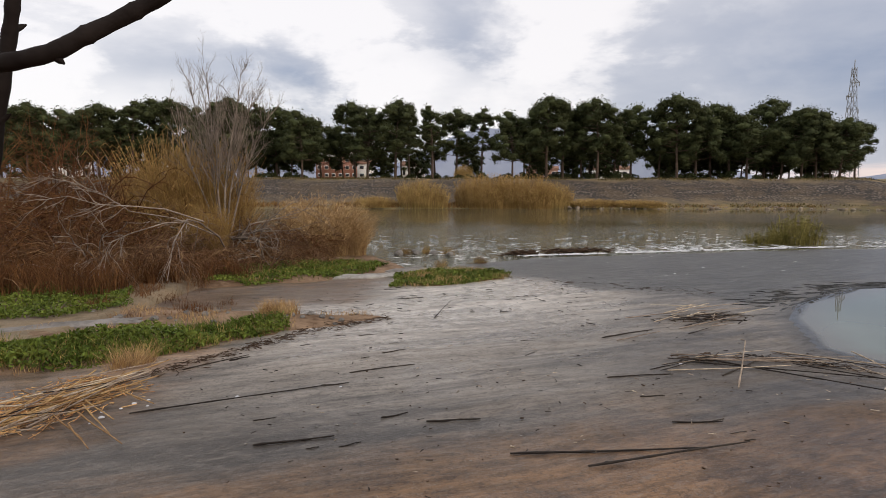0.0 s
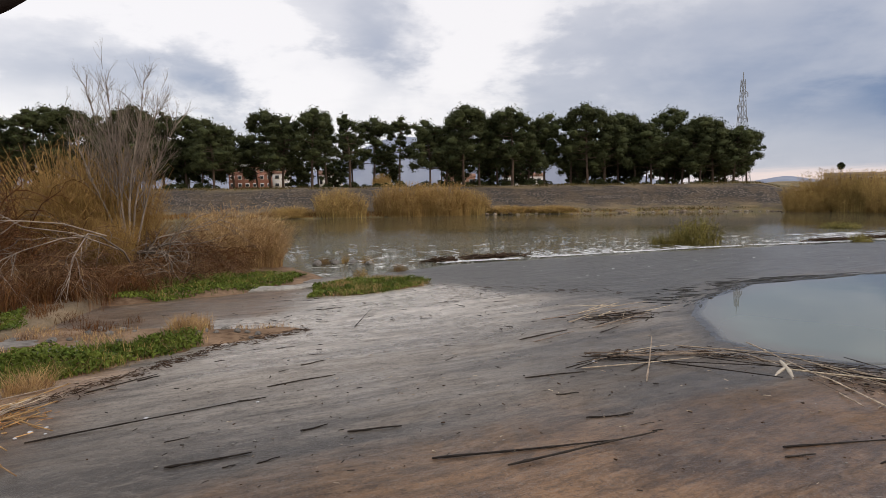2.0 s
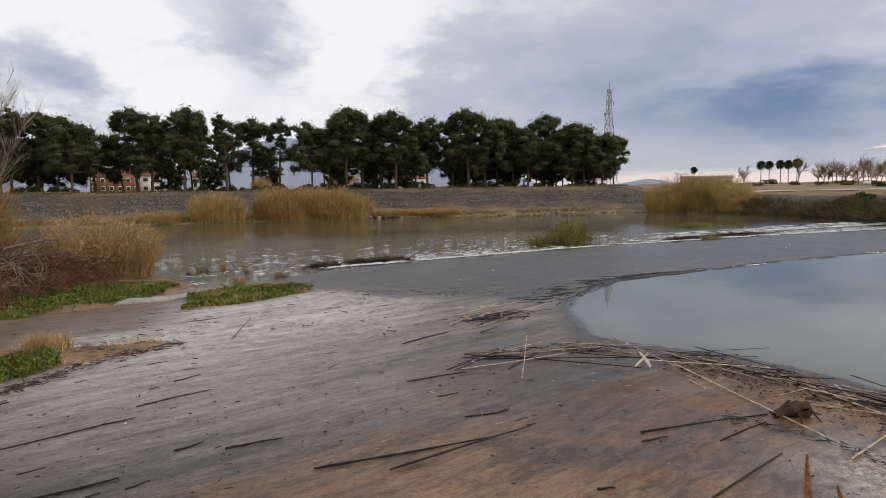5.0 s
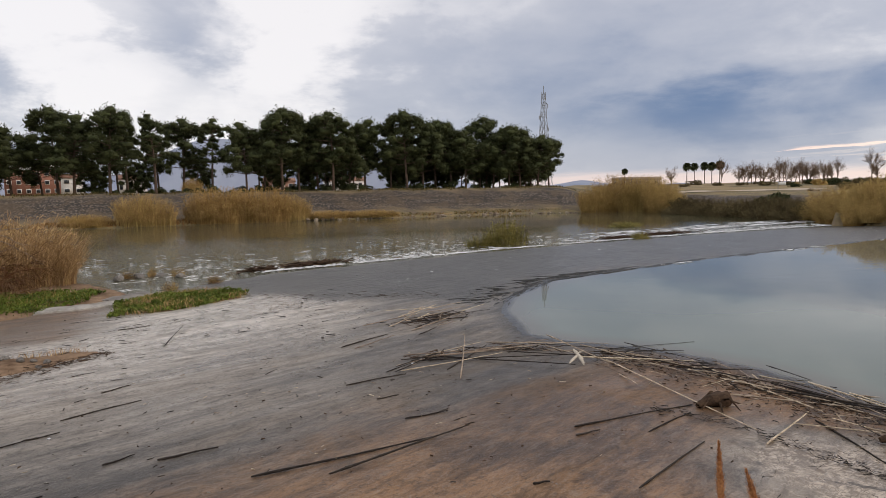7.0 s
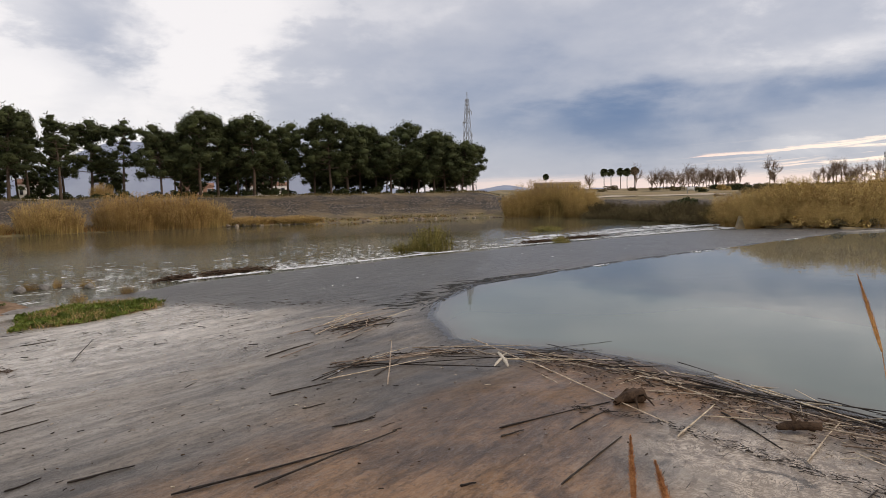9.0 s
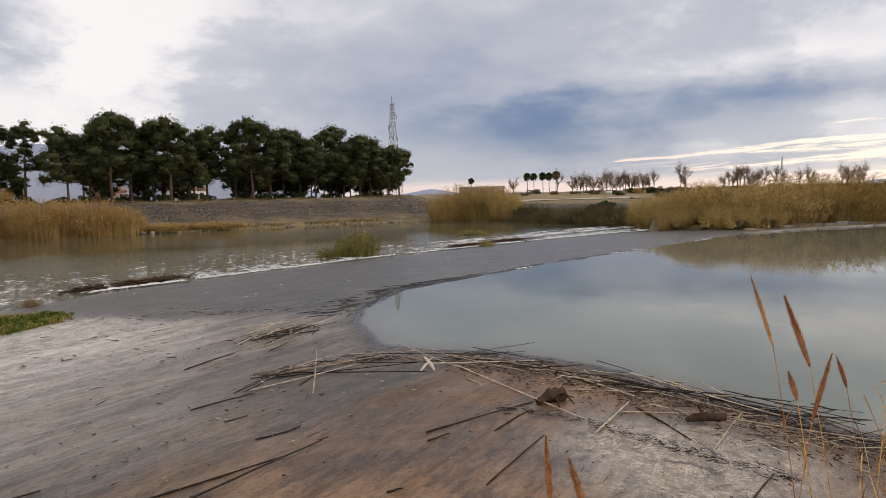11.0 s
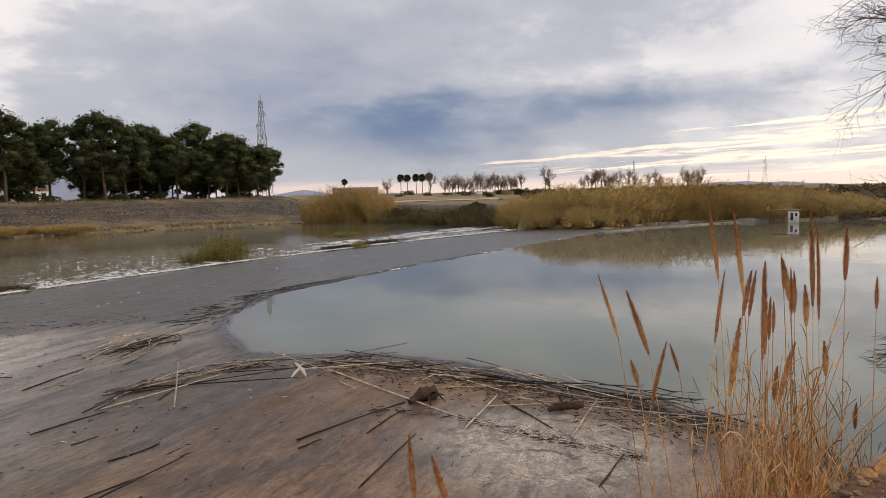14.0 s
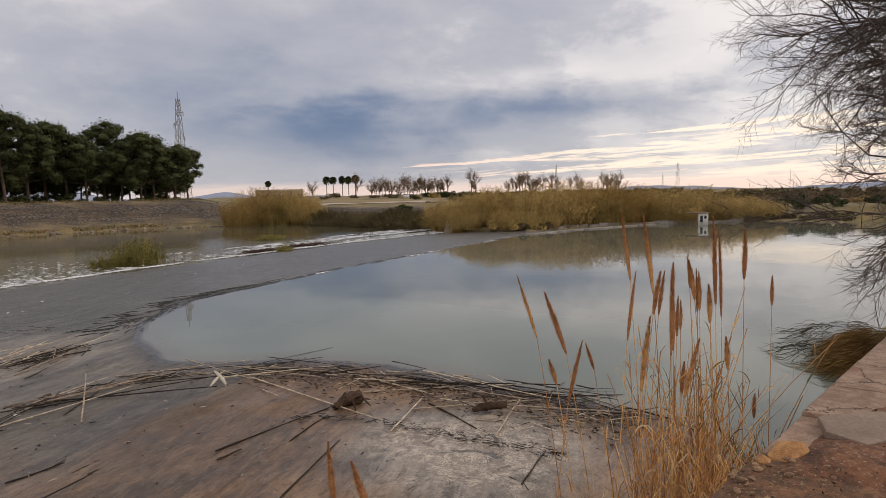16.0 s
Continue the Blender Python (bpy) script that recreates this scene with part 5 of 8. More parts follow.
BROKEN = [broken_mesh(s) for s in (11, 12, 13, 14)]
TINTED = {}


def rock(x, y, z, size, label, group, mat=None):
    shapes = ROCKS
    if mat:
        shapes = TINTED.setdefault(mat.name, [me.copy() for me in BROKEN])
        for me in shapes:
            me.materials[0] = mat
    ob = new("stone", shapes[r0.randrange(4)])
    ob.matrix_world = pose(x, y, z + size * 0.12, r0.uniform(-12, 12), r0.uniform(-12, 12), r0.uniform(0, 360)) @ Matrix.Diagonal((size, size, size, 1))
    return tagged(ob, label, "stone", group)


for k in range(110):
    x = 15 + 50 * r0.random() ** 0.8
    y = np.interp(x, [15, 31, 46, 56, 66], [85.6, 84.2, 84.6, 80.8, 74.8]) + r0.uniform(-0.7, 1.3)
    rock(x, float(y), RIVER_Z - 0.02 + 0.08 * max(0, float(y) - 84.5), r0.choice((0.25, 0.35, 0.45, 0.6, 0.85)), "pale grey stone on the far waterline", "stones on the far waterline", PALE_STONE)
for k in range(16):
    x, y = polar(53.6 + 0.12 * (k % 6), 118 + (k * 5 % 7) * 0.5)
    rock(x, y, far_z(x, y) + 0.1 * (k % 3), 0.5 + 0.12 * (k % 4), "pale broken stone in a heap by the track", "stones by the track", PALE_STONE)
for k in range(34):
    x = r0.uniform(-9, -2.2)
    y = r0.uniform(14.4, 16.3)
    rock(x, y, float(bar_a(np.array([x]), np.array([y]))[0]), r0.uniform(0.08, 0.28), "pale stone lying on the silt bar", "stones on the silt bar")
for x, y, s in ((-1.4, 31.4, 0.55), (-0.5, 31.2, 0.5), (0.3, 30.6, 0.45), (-2.2, 30.8, 0.6)):
    rock(x, y, RIVER_Z, s, "dark wet stone in the shallows", "stones in the shallows")


def slab(x, y, lx, ly, turn, label):
    bm = bmesh.new()
    bmesh.ops.create_grid(bm, x_segments=14, y_segments=6, size=0.5)
    for v in bm.verts:
        a = Vector((v.co.x * lx, v.co.y * ly, 0))
        edge = max(abs(v.co.x), abs(v.co.y)) * 2
        v.co = a + Vector((0.06 * math.sin(9 * v.co.y + x), 0.08 * math.sin(7 * v.co.x + y), 0.05 * (1 - edge ** 4) + 0.01 * math.sin(20 * v.co.x)))
    bmesh.ops.solidify(bm, geom=bm.faces[:], thickness=0.10)
    me = bpy.data.meshes.new("slab")
    bm.to_mesh(me)
    bm.free()
    me.materials.append(SILL)
    ob = new("concrete_slab", me)
    z = float(np.maximum(bar_b(np.array([x]), np.array([y])), bar_a(np.array([x]), np.array([y])))[0])
    ob.matrix_world = pose(x, y, max(z, float(concrete_z(np.array([x]), np.array([y]))[0])) + 0.06, 0, 0, turn)
    return tagged(ob, label, "slab", "pale slabs")


slab(-2.9, 22.9, 2.4, 0.9, 18, "pale worn concrete slab edge on the silt bar")
slab(-1.5, 25.0, 1.8, 0.9, 30, "pale worn concrete slab edge on the silt bar")
slab(-9.0, 13.5, 4.2, 0.55, 28, "long pale concrete kerb across the silt")
slab(-6.4, 13.2, 1.4, 0.5, 24, "pale broken concrete piece on the silt")

# ---------------------------------------------------------------- shrubs, cane and the bare tree on the near side
def shrub(x, y, kind, turn, sx, sz, label):
    t = thing("shrub", label, "shrub", "shrubs by the apron", (x, y, float(left_land(np.array([x]), np.array([y]))[0]) - 0.05), turn)
    t.scale = (sx, sx, sz)
    part("wood", SHRUBS[kind][0], t)
    part("twig_spray", SHRUBS[kind][1], t)


SHRUBS = [shrub_parts(26, 2.6, 2.2, 3.4, 91, RED_TWIG, 0.40, 2, 6), shrub_parts(24, 2.8, 2.4, 3.0, 92, RUST_TWIG, 0.75, 2, 7), shrub_parts(30, 2.2, 2.0, 2.4, 93, RED_TWIG, 0.55, 2, 6)]
for x, y, kind, sx, sz in ((-12.5, 26.0, 0, 1.1, 0.75), (-15.5, 27.0, 0, 1.2, 1.6), (-14.6, 26.4, 0, 0.9, 1.5), (-16.4, 27.6, 0, 0.9, 1.65), (-17.5, 24.5, 0, 1.2, 1.4), (-14.0, 23.0, 2, 1.2, 1.1), (-18.5, 28.5, 0, 1.3, 1.5), (-11.4, 22.2, 1, 1.1, 0.9),
                           (-9.4, 22.6, 1, 0.8, 0.8), (-16.5, 20.5, 2, 1.1, 0.9), (-13.4, 20.2, 2, 1.0, 0.75), (-8.0, 25.6, 1, 0.9, 0.7), (-6.9, 28.0, 2, 0.8, 0.8), (-20.5, 24.0, 0, 1.3, 1.3), (-11.0, 28.8, 0, 1.0, 1.0), (-22.0, 30.0, 0, 1.4, 1.5), (-9.8, 20.6, 1, 0.6, 0.6), (-12.6, 22.4, 0, 0.9, 0.7), (-11.2, 21.0, 1, 0.9, 0.8), (-14.8, 19.6, 0, 0.9, 0.8), (-13.0, 18.9, 1, 0.8, 0.6), (-17.0, 19.0, 2, 1.0, 0.8), (-10.4, 23.4, 1, 0.8, 0.6), (-7.4, 23.8, 1, 0.7, 0.6), (-8.2, 27.6, 1, 0.8, 1.0), (-7.0, 26.4, 2, 0.9, 0.9), (-9.6, 26.6, 1, 0.9, 0.9), (-6.4, 27.6, 1, 0.7, 0.8), (-18.8, 22.0, 2, 1.2, 1.1), (-15.4, 22.4, 1, 1.0, 1.0)):
    shrub(x, y, kind, x * 37 + y, sx, sz, ("red-brown leafless tamarisk shrub", "grey-brown arching leafless shrub", "low rust-brown twiggy shrub")[kind] + " on the silt bank")

NEAR_BRAKES = [reed_parts(820, 1.9, 1.5, 3.9, 35, GOLD_REED, GOLD_REED, 8, 0.024, 0.014, 0.42), reed_parts(560, 1.2, 1.1, 2.9, 36, DRY_BLADE, DRY_BLADE, 8, 0.022, 0.012, 0.60)]
for x, y, kind, sx, sz, label in ((-12.4, 28.8, 0, 1.05, 1.34, "tall golden cane brake"), (-10.7, 28.4, 0, 0.85, 1.24, "tall golden cane brake"), (-13.6, 29.4, 0, 0.6, 0.85, "tall golden cane brake"), (-9.6, 25.4, 0, 0.42, 0.62, "slim golden cane brake"), (-5.6, 29.2, 1, 0.95, 1.0, "pale straw cane brake"), (-4.6, 30.2, 1, 0.75, 0.82, "pale straw cane brake"), (-6.6, 30.2, 1, 0.7, 0.95, "pale straw cane brake")):
    t = thing("cane_brake", label + " beside the bare tree", "reeds", "cane brakes by the apron", (x, y, float(left_land(np.array([x]), np.array([y]))[0])), x * 50)
    t.scale = (sx, sx, sz)
    part("thicket", NEAR_BRAKES[kind][0], t)
    part("foliage", NEAR_BRAKES[kind][1], t)


def big_bare_tree():
    global rng
    keep, rng = rng, np.random.default_rng(104)
    t = thing("bare_tree", "pale grey leafless tree with upright fan of twigs", "tree", "", (-9.60, 27.0, 0.15), 0, 1.0)
    out = []
    for lx, ly, h in ((-0.06, 0.0, 8.6), (0.11, 0.05, 8.2), (0.23, -0.03, 7.8), (-0.18, 0.05, 8.1), (-0.31, -0.02, 7.1), (0.03, -0.10, 7.9), (0.35, 0.04, 6.9), (0.17, -0.12, 7.9), (-0.12, 0.10, 7.8)):
        u = np.linspace(0, 1, 12)
        stem = np.stack([lx * h * u ** 1.25 + 0.10 * np.sin(u * 7 + h), ly * h * u + 0.1 * np.sin(u * 5), h * u - 0.2], -1)
        rad = 0.058 * (1 - u) + 0.004
        out.append((stem[::2], rad[::2], 3))
        for k in range(21):
            q = rng.uniform(0.36, 0.97)
            at_ = np.array([np.interp(q, u, stem[:, c]) for c in range(3)])
            a = rng.uniform(0, 6.28)
            long = (1.36 - q) * 1.9 * rng.uniform(0.7, 1.1)
            grow(at_, (math.cos(a) * 0.60 + lx, math.sin(a) * 0.60 + ly, 1.0), long, max(0.012, np.interp(q, u, rad) * 0.55), 2, out, 0.70, 5, -0.06, 0.52, 6, 0.07, 0.05, 0.62)
    for way in ((1.0, -0.5, 0.22), (0.9, -0.9, 0.10), (-0.9, -0.8, 0.25), (-0.7, -1.0, 0.15), (-1.0, -0.3, 0.4)):
        grow((0, 0, 0.7), way, 3.6, 0.07, 2, out, 0.7, 6, 0.35 if way[0] < 0 else 0.02, 0.55, 6, 0.14)
    part("trunk", limbs_mesh("trunk", out, GREY_BARK, {3}, 7), t)
    part("wood", limbs_mesh("wood", out, GREY_BARK, {2, 1}, 4), t)
    part("twig_spray", limbs_mesh("twig_spray", out, GREY_BARK, {0}, 3), t)
    rng = keep
    return t


big_bare_tree()

# a bleached fallen bough in front of the shrubs
def fallen_bough(x, y, turn, size, seed):
    global rng
    keep, rng = rng, np.random.default_rng(seed)
    t = thing("fallen_bough", "bleached grey fallen bough with forked twigs", "bough", "fallen boughs", (x, y, 0.2), turn, size)
    out = []
    for way in ((-0.2, -0.5, 0.75), (0.5, -0.4, 0.55), (-0.8, -0.2, 0.5), (0.1, -0.9, 0.35)):
        grow((0, 0.6, 0.2), way, 1.9, 0.030, 2, out, 0.8, 5, 0.22, 0.55, 6, 0.22)
    part("wood", limbs_mesh("wood", out, GREY_BARK, {2, 1}, 5), t)
    part("twig_spray", limbs_mesh("twig_spray", out, GREY_BARK, {0}, 3), t)
    rng = keep


fallen_bough(-11.2, 20.2, 40, 1.1, 112)
fallen_bough(-7.0, 23.0, -20, 1.0, 113)

def leaning_bough():
    """Two pale limbs that lean out from the tree's foot, one arching over to the silt, one reaching over the grass."""
    global rng
    keep, rng = rng, np.random.default_rng(118)
    o = np.array([-8.75, 25.6, 0.2])
    t = thing("leaning_bough", "pale bark limbs leaning low with drooping bleached twigs", "bough", "fallen boughs", tuple(o))
    limbs = [[(-8.75, 25.6, 0.1), (-8.6, 24.0, 1.2), (-8.5, 22.2, 1.9), (-8.4, 20.6, 2.0), (-8.35, 19.4, 1.5), (-8.3, 18.6, 0.35)],
             [(-8.5, 22.2, 1.9), (-9.4, 21.4, 2.3), (-10.4, 20.9, 2.55), (-11.4, 20.6, 2.6), (-12.3, 20.4, 2.75), (-13.0, 20.2, 2.7)],
             [(-8.4, 20.6, 2.0), (-9.1, 19.9, 1.9), (-9.7, 19.4, 1.65), (-10.1, 19.0, 1.45), (-10.4, 18.8, 1.0), (-10.5, 18.7, 0.6)],
             [(-8.75, 25.6, 0.3), (-7.9, 25.3, 1.4), (-7.3, 25.3, 1.72), (-6.7, 25.5, 1.78), (-6.0, 25.8, 2.1), (-5.3, 26.0, 2.35)],
             [(-8.6, 24.0, 1.2), (-9.8, 22.8, 1.9), (-10.8, 22.0, 2.4), (-11.8, 21.4, 3.0), (-12.6, 21.0, 3.3), (-13.4, 20.8, 3.4)]]
    out = []
    for j, limb in enumerate(limbs):
        p = np.array(limb) - o
        p[1:-1] += rng.normal(0, 0.10, (4, 3))
        out.append((p, np.linspace(0.040, 0.010, 6) * (1.0, 0.65, 0.6, 0.9, 0.65)[j], 2))
        for k in range(11):
            q = rng.uniform(1.6, 4.95)
            i = int(q)
            at_ = p[i] + (p[i + 1] - p[i]) * (q - i)
            d = unit(p[i + 1] - p[i]) + unit(rng.normal(size=3)) * 0.9 + np.array([0, -0.2, -0.35 if j in (0, 2) else 0.1])
            grow(at_, d, rng.uniform(0.6, 1.5), 0.014, 1, out, 0.8, 5, 0.3 if j in (0, 2) else 0.05, 0.6, 6, 0.20)
    part("limb", limbs_mesh("limb", out, PALE_BARK, {2}, 7), t)
    part("wood", limbs_mesh("wood", [(p, r, 2) for p, r, d in out if d == 1], PALE_BARK, {2}, 4), t)
    part("twig_spray", limbs_mesh("twig_spray", out, PALE_BARK, {0}, 3), t)
    rng = keep


PALE_BARK = grained("bleached_bark", (0.13, 0.10, 0.078), (0.40, 0.33, 0.27), 2.0, 0.85, 8, 0.4, 0.01, spread=0.2)
leaning_bough()

# ---------------------------------------------------------------- islets in the river, foam
GREEN_REED = grained("yellow_green_reed", (0.120, 0.112, 0.028), (0.42, 0.345, 0.115), 0.9, 0.7, 6, 0, spread=0.4)
ISLET = reed_parts(260, 1.5, 0.7, 1.5, 37, GREEN_REED, GREEN_REED, 6, 0.04)
for x, y, sx, sz in ((20.6, 36.7, 1.1, 1.2), (18.9, 36.6, 0.9, 0.6), (40.0, 48.0, 1.2, 0.4), (31.0, 35.6, 0.5, 0.4)):
    t = thing("reed_islet", "yellow-green reed tuft standing in the river", "reeds", "reed islets", (x, y, RIVER_Z - 0.1), x * 9)
    t.scale = (sx, sx, sz)
    part("thicket", ISLET[0], t)
    part("foliage", ISLET[1], t)
TUFT = reed_parts(160, 1.5, 0.9, 1.5, 41, OLIVE_REED, RUST_TWIG, 5, 0.06)
for x, y in ((-1.9, 31.2), (-0.9, 31.6), (0.2, 30.9), (-0.1, 26.2), (1.6, 27.6)):
    t = thing("grass_tuft", "short dark tuft of grass in the shallows", "grass", "tufts in the shallows", (x, y, RIVER_Z - 0.05), x * 99)
    t.scale = (0.20, 0.20, 0.30)
    part("thicket", TUFT[0], t)
    part("foliage", TUFT[1], t)


def along(line, s):
    p = np.array(line)
    d = np.concatenate([[0], np.cumsum(np.hypot(*np.diff(p, axis=0).T))])
    q = np.asarray(s) * d[-1]
    x, y = np.interp(q, d, p[:, 0]), np.interp(q, d, p[:, 1])
    e = 0.3
    ux, uy = np.interp(q + e, d, p[:, 0]) - np.interp(q - e, d, p[:, 0]), np.interp(q + e, d, p[:, 1]) - np.interp(q - e, d, p[:, 1])
    n = np.hypot(ux, uy)
    return x, y, ux / n, uy / n


def foam(name, line, count, off, lx, ly, lift, cross, label, seed, gap=-0.2, lo=0.0, hi=1.0):
    """Flat white flakes along a line, for foam and painted glints; cross turns them across it."""
    r = np.random.default_rng(seed)
    s = r.uniform(lo, hi, count)
    s = s[wavy(s * 90, 0 * s, 1.0, seed) > gap]
    x, y, ux, uy = along(line, s)
    o = off[0] + (off[1] - off[0]) * r.uniform(0, 1, len(s)) ** 2.2
    x, y = x - uy * o, y + ux * o
    L, W = r.uniform(*lx, len(s)), r.uniform(*ly, len(s))
    if cross:
        ux, uy = -uy, ux
    t = np.arange(8) * math.pi / 4
    jag = r.uniform(0.55, 1.1, (len(s), 8))
    px = np.cos(t)[None] * jag * L[:, None]
    py = np.sin(t)[None] * jag * W[:, None]
    zz = lift(x, y)[:, None] + r.uniform(0.0, 0.03, (len(s), 8))
    v = np.stack([x[:, None] + px * ux[:, None] - py * uy[:, None], y[:, None] + px * uy[:, None] + py * ux[:, None], zz], -1)
    i = np.arange(len(s))[:, None] * 8
    f = np.concatenate([i + np.array([0, 1, 2, 3]), i + np.array([0, 3, 4, 7]), i + np.array([4, 5, 6, 7])])
    return tagged(new(name, mesh_data(name, v.reshape(-1, 3), f, FOAM)), label, "foam", kind="stuff")


def on_river(x, y):
    return np.maximum(np.full(len(x), RIVER_Z), concrete_z(x, y)) + 0.02


def on_apron(x, y):
    return concrete_z(x, y) + 0.012


foam("foam", TOE, 3600, (-0.15, 0.35), (0.08, 0.36), (0.02, 0.065), on_river, False, "white foam line where the sheet of water meets the river", 1, -0.35, 0.09, 1.0)
# broken water, with white flakes also painting sky glints on ripples
foam("foam", TOE, 2600, (0.1, 2.8), (0.10, 0.60), (0.014, 0.045), on_river, True, "white broken water and painted sky glints below the weir", 2, 0.0, 0.2, 0.95)
foam("foam", TOE, 600, (0.4, 6.5), (0.15, 0.6), (0.010, 0.03), on_river, False, "streaks of foam drifting on the river", 3, 0.1, 0.0, 1.0)
foam("foam", [(30, 40), (44, 42.5), (62, 44)], 420, (-1.5, 2.5), (0.5, 2.0), (0.05, 0.16), on_river, False, "pale broken riffle on the river", 4, -0.3)
# white flakes in place of the sky's glints on ripples
foam("foam", [(-4, 35), (8, 39), (20, 41)], 420, (-6.0, 7.0), (0.10, 0.45), (0.006, 0.016), on_river, False, "white flecks painted as sky glints on the river", 7, -0.1)
foam("foam", CREST, 160, (-0.15, 0.2), (0.15, 0.55), (0.02, 0.05), lambda x, y: np.maximum(concrete_z(x, y), 0) + 0.012, False, "small foam flecks along the pool lip", 5, 0.35, 0.25, 0.9)
foam("foam", TOE, 60, (-9.0, -0.6), (0.04, 0.12), (0.015, 0.04), on_apron, False, "small foam flecks on the sheet of water", 6, -1, 0.1, 0.9)

# debris bars caught on the sill
for x, y, l, turn in ((6.6, 32.0, 3.2, 13), (3.9, 31.0, 1.4, 20), (34.5, 37.6, 6.0, 8), (29.6, 36.6, 2.2, 6)):
    n = int(46 * l)
    q = rng.normal(0, 1, (n, 3)) * np.array([l * 0.28, 0.12, 0.0])
    a = rng.normal(0, 0.4, n)
    ln = rng.uniform(0.15, 0.5, n)
    u = np.linspace(-1, 1, 3)
    p = q[:, None] + np.stack([np.cos(a), np.sin(a), 0.2 * rng.normal(size=n)], -1)[:, None] * (ln[:, None] * u)[..., None]
    p[..., 2] += rng.uniform(0.03, 0.18, n)[:, None]
    v, f = tubes(p, 0.02 * np.ones((n, 3)) * rng.uniform(0.6, 1.5, (n, 1)), 3)
    ob = new("drift_pile", mesh_data("drift_pile", v, f, ROT_WOOD))
    ob.matrix_world = pose(x, y, RIVER_Z, 0, 0, turn)
    tagged(ob, "low pile of brown drifted sticks on the weir sill", "driftwood", "drift piles", "stuff")


# dark ripple lines where the pool spills round the corner of the sill
def ripple_lines():
    """Low wet ridges standing on the sill where the pool turns over its corner."""
    r = np.random.default_rng(66)
    n, k = 230, 7
    u = np.linspace(-0.5, 0.5, k)
    s = 0.02 + 0.20 * r.uniform(0, 1, n) ** 1.1
    x, y, ux, uy = along(CREST, s)
    o = -0.1 + 2.0 * r.uniform(0, 1, n) ** 1.6 * (1 - (s - 0.02) / 0.26)
    x, y = x - uy * o, y + ux * o
    turn = np.clip(o / 1.1, 0, 1)
    a = np.arctan2(uy, ux) * (1 - 0.8 * turn) - 0.46 * turn + r.normal(0, 0.07, n)
    ln = r.uniform(0.2, 1.0, n) * (0.8 + 1.1 * s / 0.22)
    px = x[:, None] + ln[:, None] * u * np.cos(a)[:, None]
    py = y[:, None] + ln[:, None] * u * np.sin(a)[:, None] + r.normal(0.08, 0.05, n)[:, None] * (1 - 4 * u ** 2) * 0.8
    pz = np.maximum(concrete_z(px, py), np.where(reach(px, py, POOL_EDGE) < 0.15, 0.0, -9)) - 0.004
    rad = r.uniform(0.016, 0.042, (n, 1)) * np.sin(np.pi * np.linspace(0.03, 0.97, k))[None]
    v, f = tubes(np.stack([px, py, pz], -1), rad, 6)
    mid_z = np.repeat(pz.ravel(), 6)
    v[:, 2] = mid_z + (v[:, 2] - mid_z) * 0.8
    # the ridges' darkness is colour, in place of a dim reflection
    return tagged(new("water_ripples", mesh_data("water_ripples", v, f, DARK_FLOW, True)), "ripple ridges painted dark where water spills over the sill", "water", kind="structure")


ripple_lines()


def lip_lines():
    """The dark edge along which the pool slips over the sill, its dim reflection painted in."""
    r = np.random.default_rng(67)
    n, k = 70, 7
    s = r.uniform(0.12, 0.97, n)
    ln = r.uniform(0.01, 0.05, n)
    x, y, ux, uy = along(CREST, (s[:, None] + ln[:, None] * np.linspace(-0.5, 0.5, k)).clip(0, 1).ravel())
    o = np.repeat(r.normal(0.12, 0.12, n), k)
    p = np.stack([x - uy * o, y + ux * o, np.maximum(concrete_z(x, y), 0) + 0.014], -1).reshape(n, k, 3)
    w_ = r.uniform(0.03, 0.13, (n, 1)) * np.sin(np.pi * np.linspace(0.02, 0.98, k))[None]
    v, f = ribbons(p, w_, np.array([[[0, -0.35, 1.0]]]) * np.ones((n, 1, 1)))
    return tagged(new("water_lip", mesh_data("water_lip", v, f, DARK_FLOW)), "broken line painted dark where water slips over the sill", "water", kind="structure")


lip_lines()

# ---- growth along the far bank
def bank_grass(count, seed, x0, x1, d0, d1, tall, mat, label):
    r = np.random.default_rng(seed)
    x, y = r.uniform(x0, x1, count), r.uniform(84, 103, count)
    dr = reach(x, y, RIVER_EDGE)
    ok = (dr > d0) & (dr < d1) & (wavy(x, y, 0.5, seed) > -0.35)
    x, y = x[ok], y[ok]
    z = land(x, y)[0]
    n = len(x)
    u = np.linspace(0, 1, 3)
    h = tall * r.uniform(0.35, 1.0, n)
    lean = r.normal(0, 0.3, (n, 2))
    p = np.stack([x, y, z - 0.05], -1)[:, None] + np.concatenate([(lean * h[:, None])[:, None] * (u ** 2)[None, :, None], (h[:, None] * u)[..., None]], -1)
    v, f = ribbons(p, 0.10 * np.array([1, 0.8, 0.1])[None] * np.ones((n, 1)))
    return tagged(new("bank_grass", mesh_data("bank_grass", v, f, mat)), label, "grass", kind="stuff")


RUST_BLADE = grained("rust_brown_blade", (0.15, 0.078, 0.026), (0.36, 0.205, 0.075), 0.9, 0.75, 6, 0, spread=0.35)
BANK_BLADE = grained("brown_olive_blade", (0.065, 0.055, 0.022), (0.20, 0.15, 0.062), 0.9, 0.75, 6, 0, spread=0.4)
bank_grass(20000, 71, -45, 26, 0.4, 3.2, 0.62, RUST_BLADE, "rust-brown dry grass on the ledge of the far bank")
bank_grass(5000, 74, 26, 62, 0.2, 2.0, 0.34, RUST_BLADE, "rust-brown dry grass on the ledge of the far bank")
bank_grass(9000, 73, 26, 62, 0.8, 3.2, 0.40, BANK_BLADE, "brown-olive grass on the ledge of the far bank")
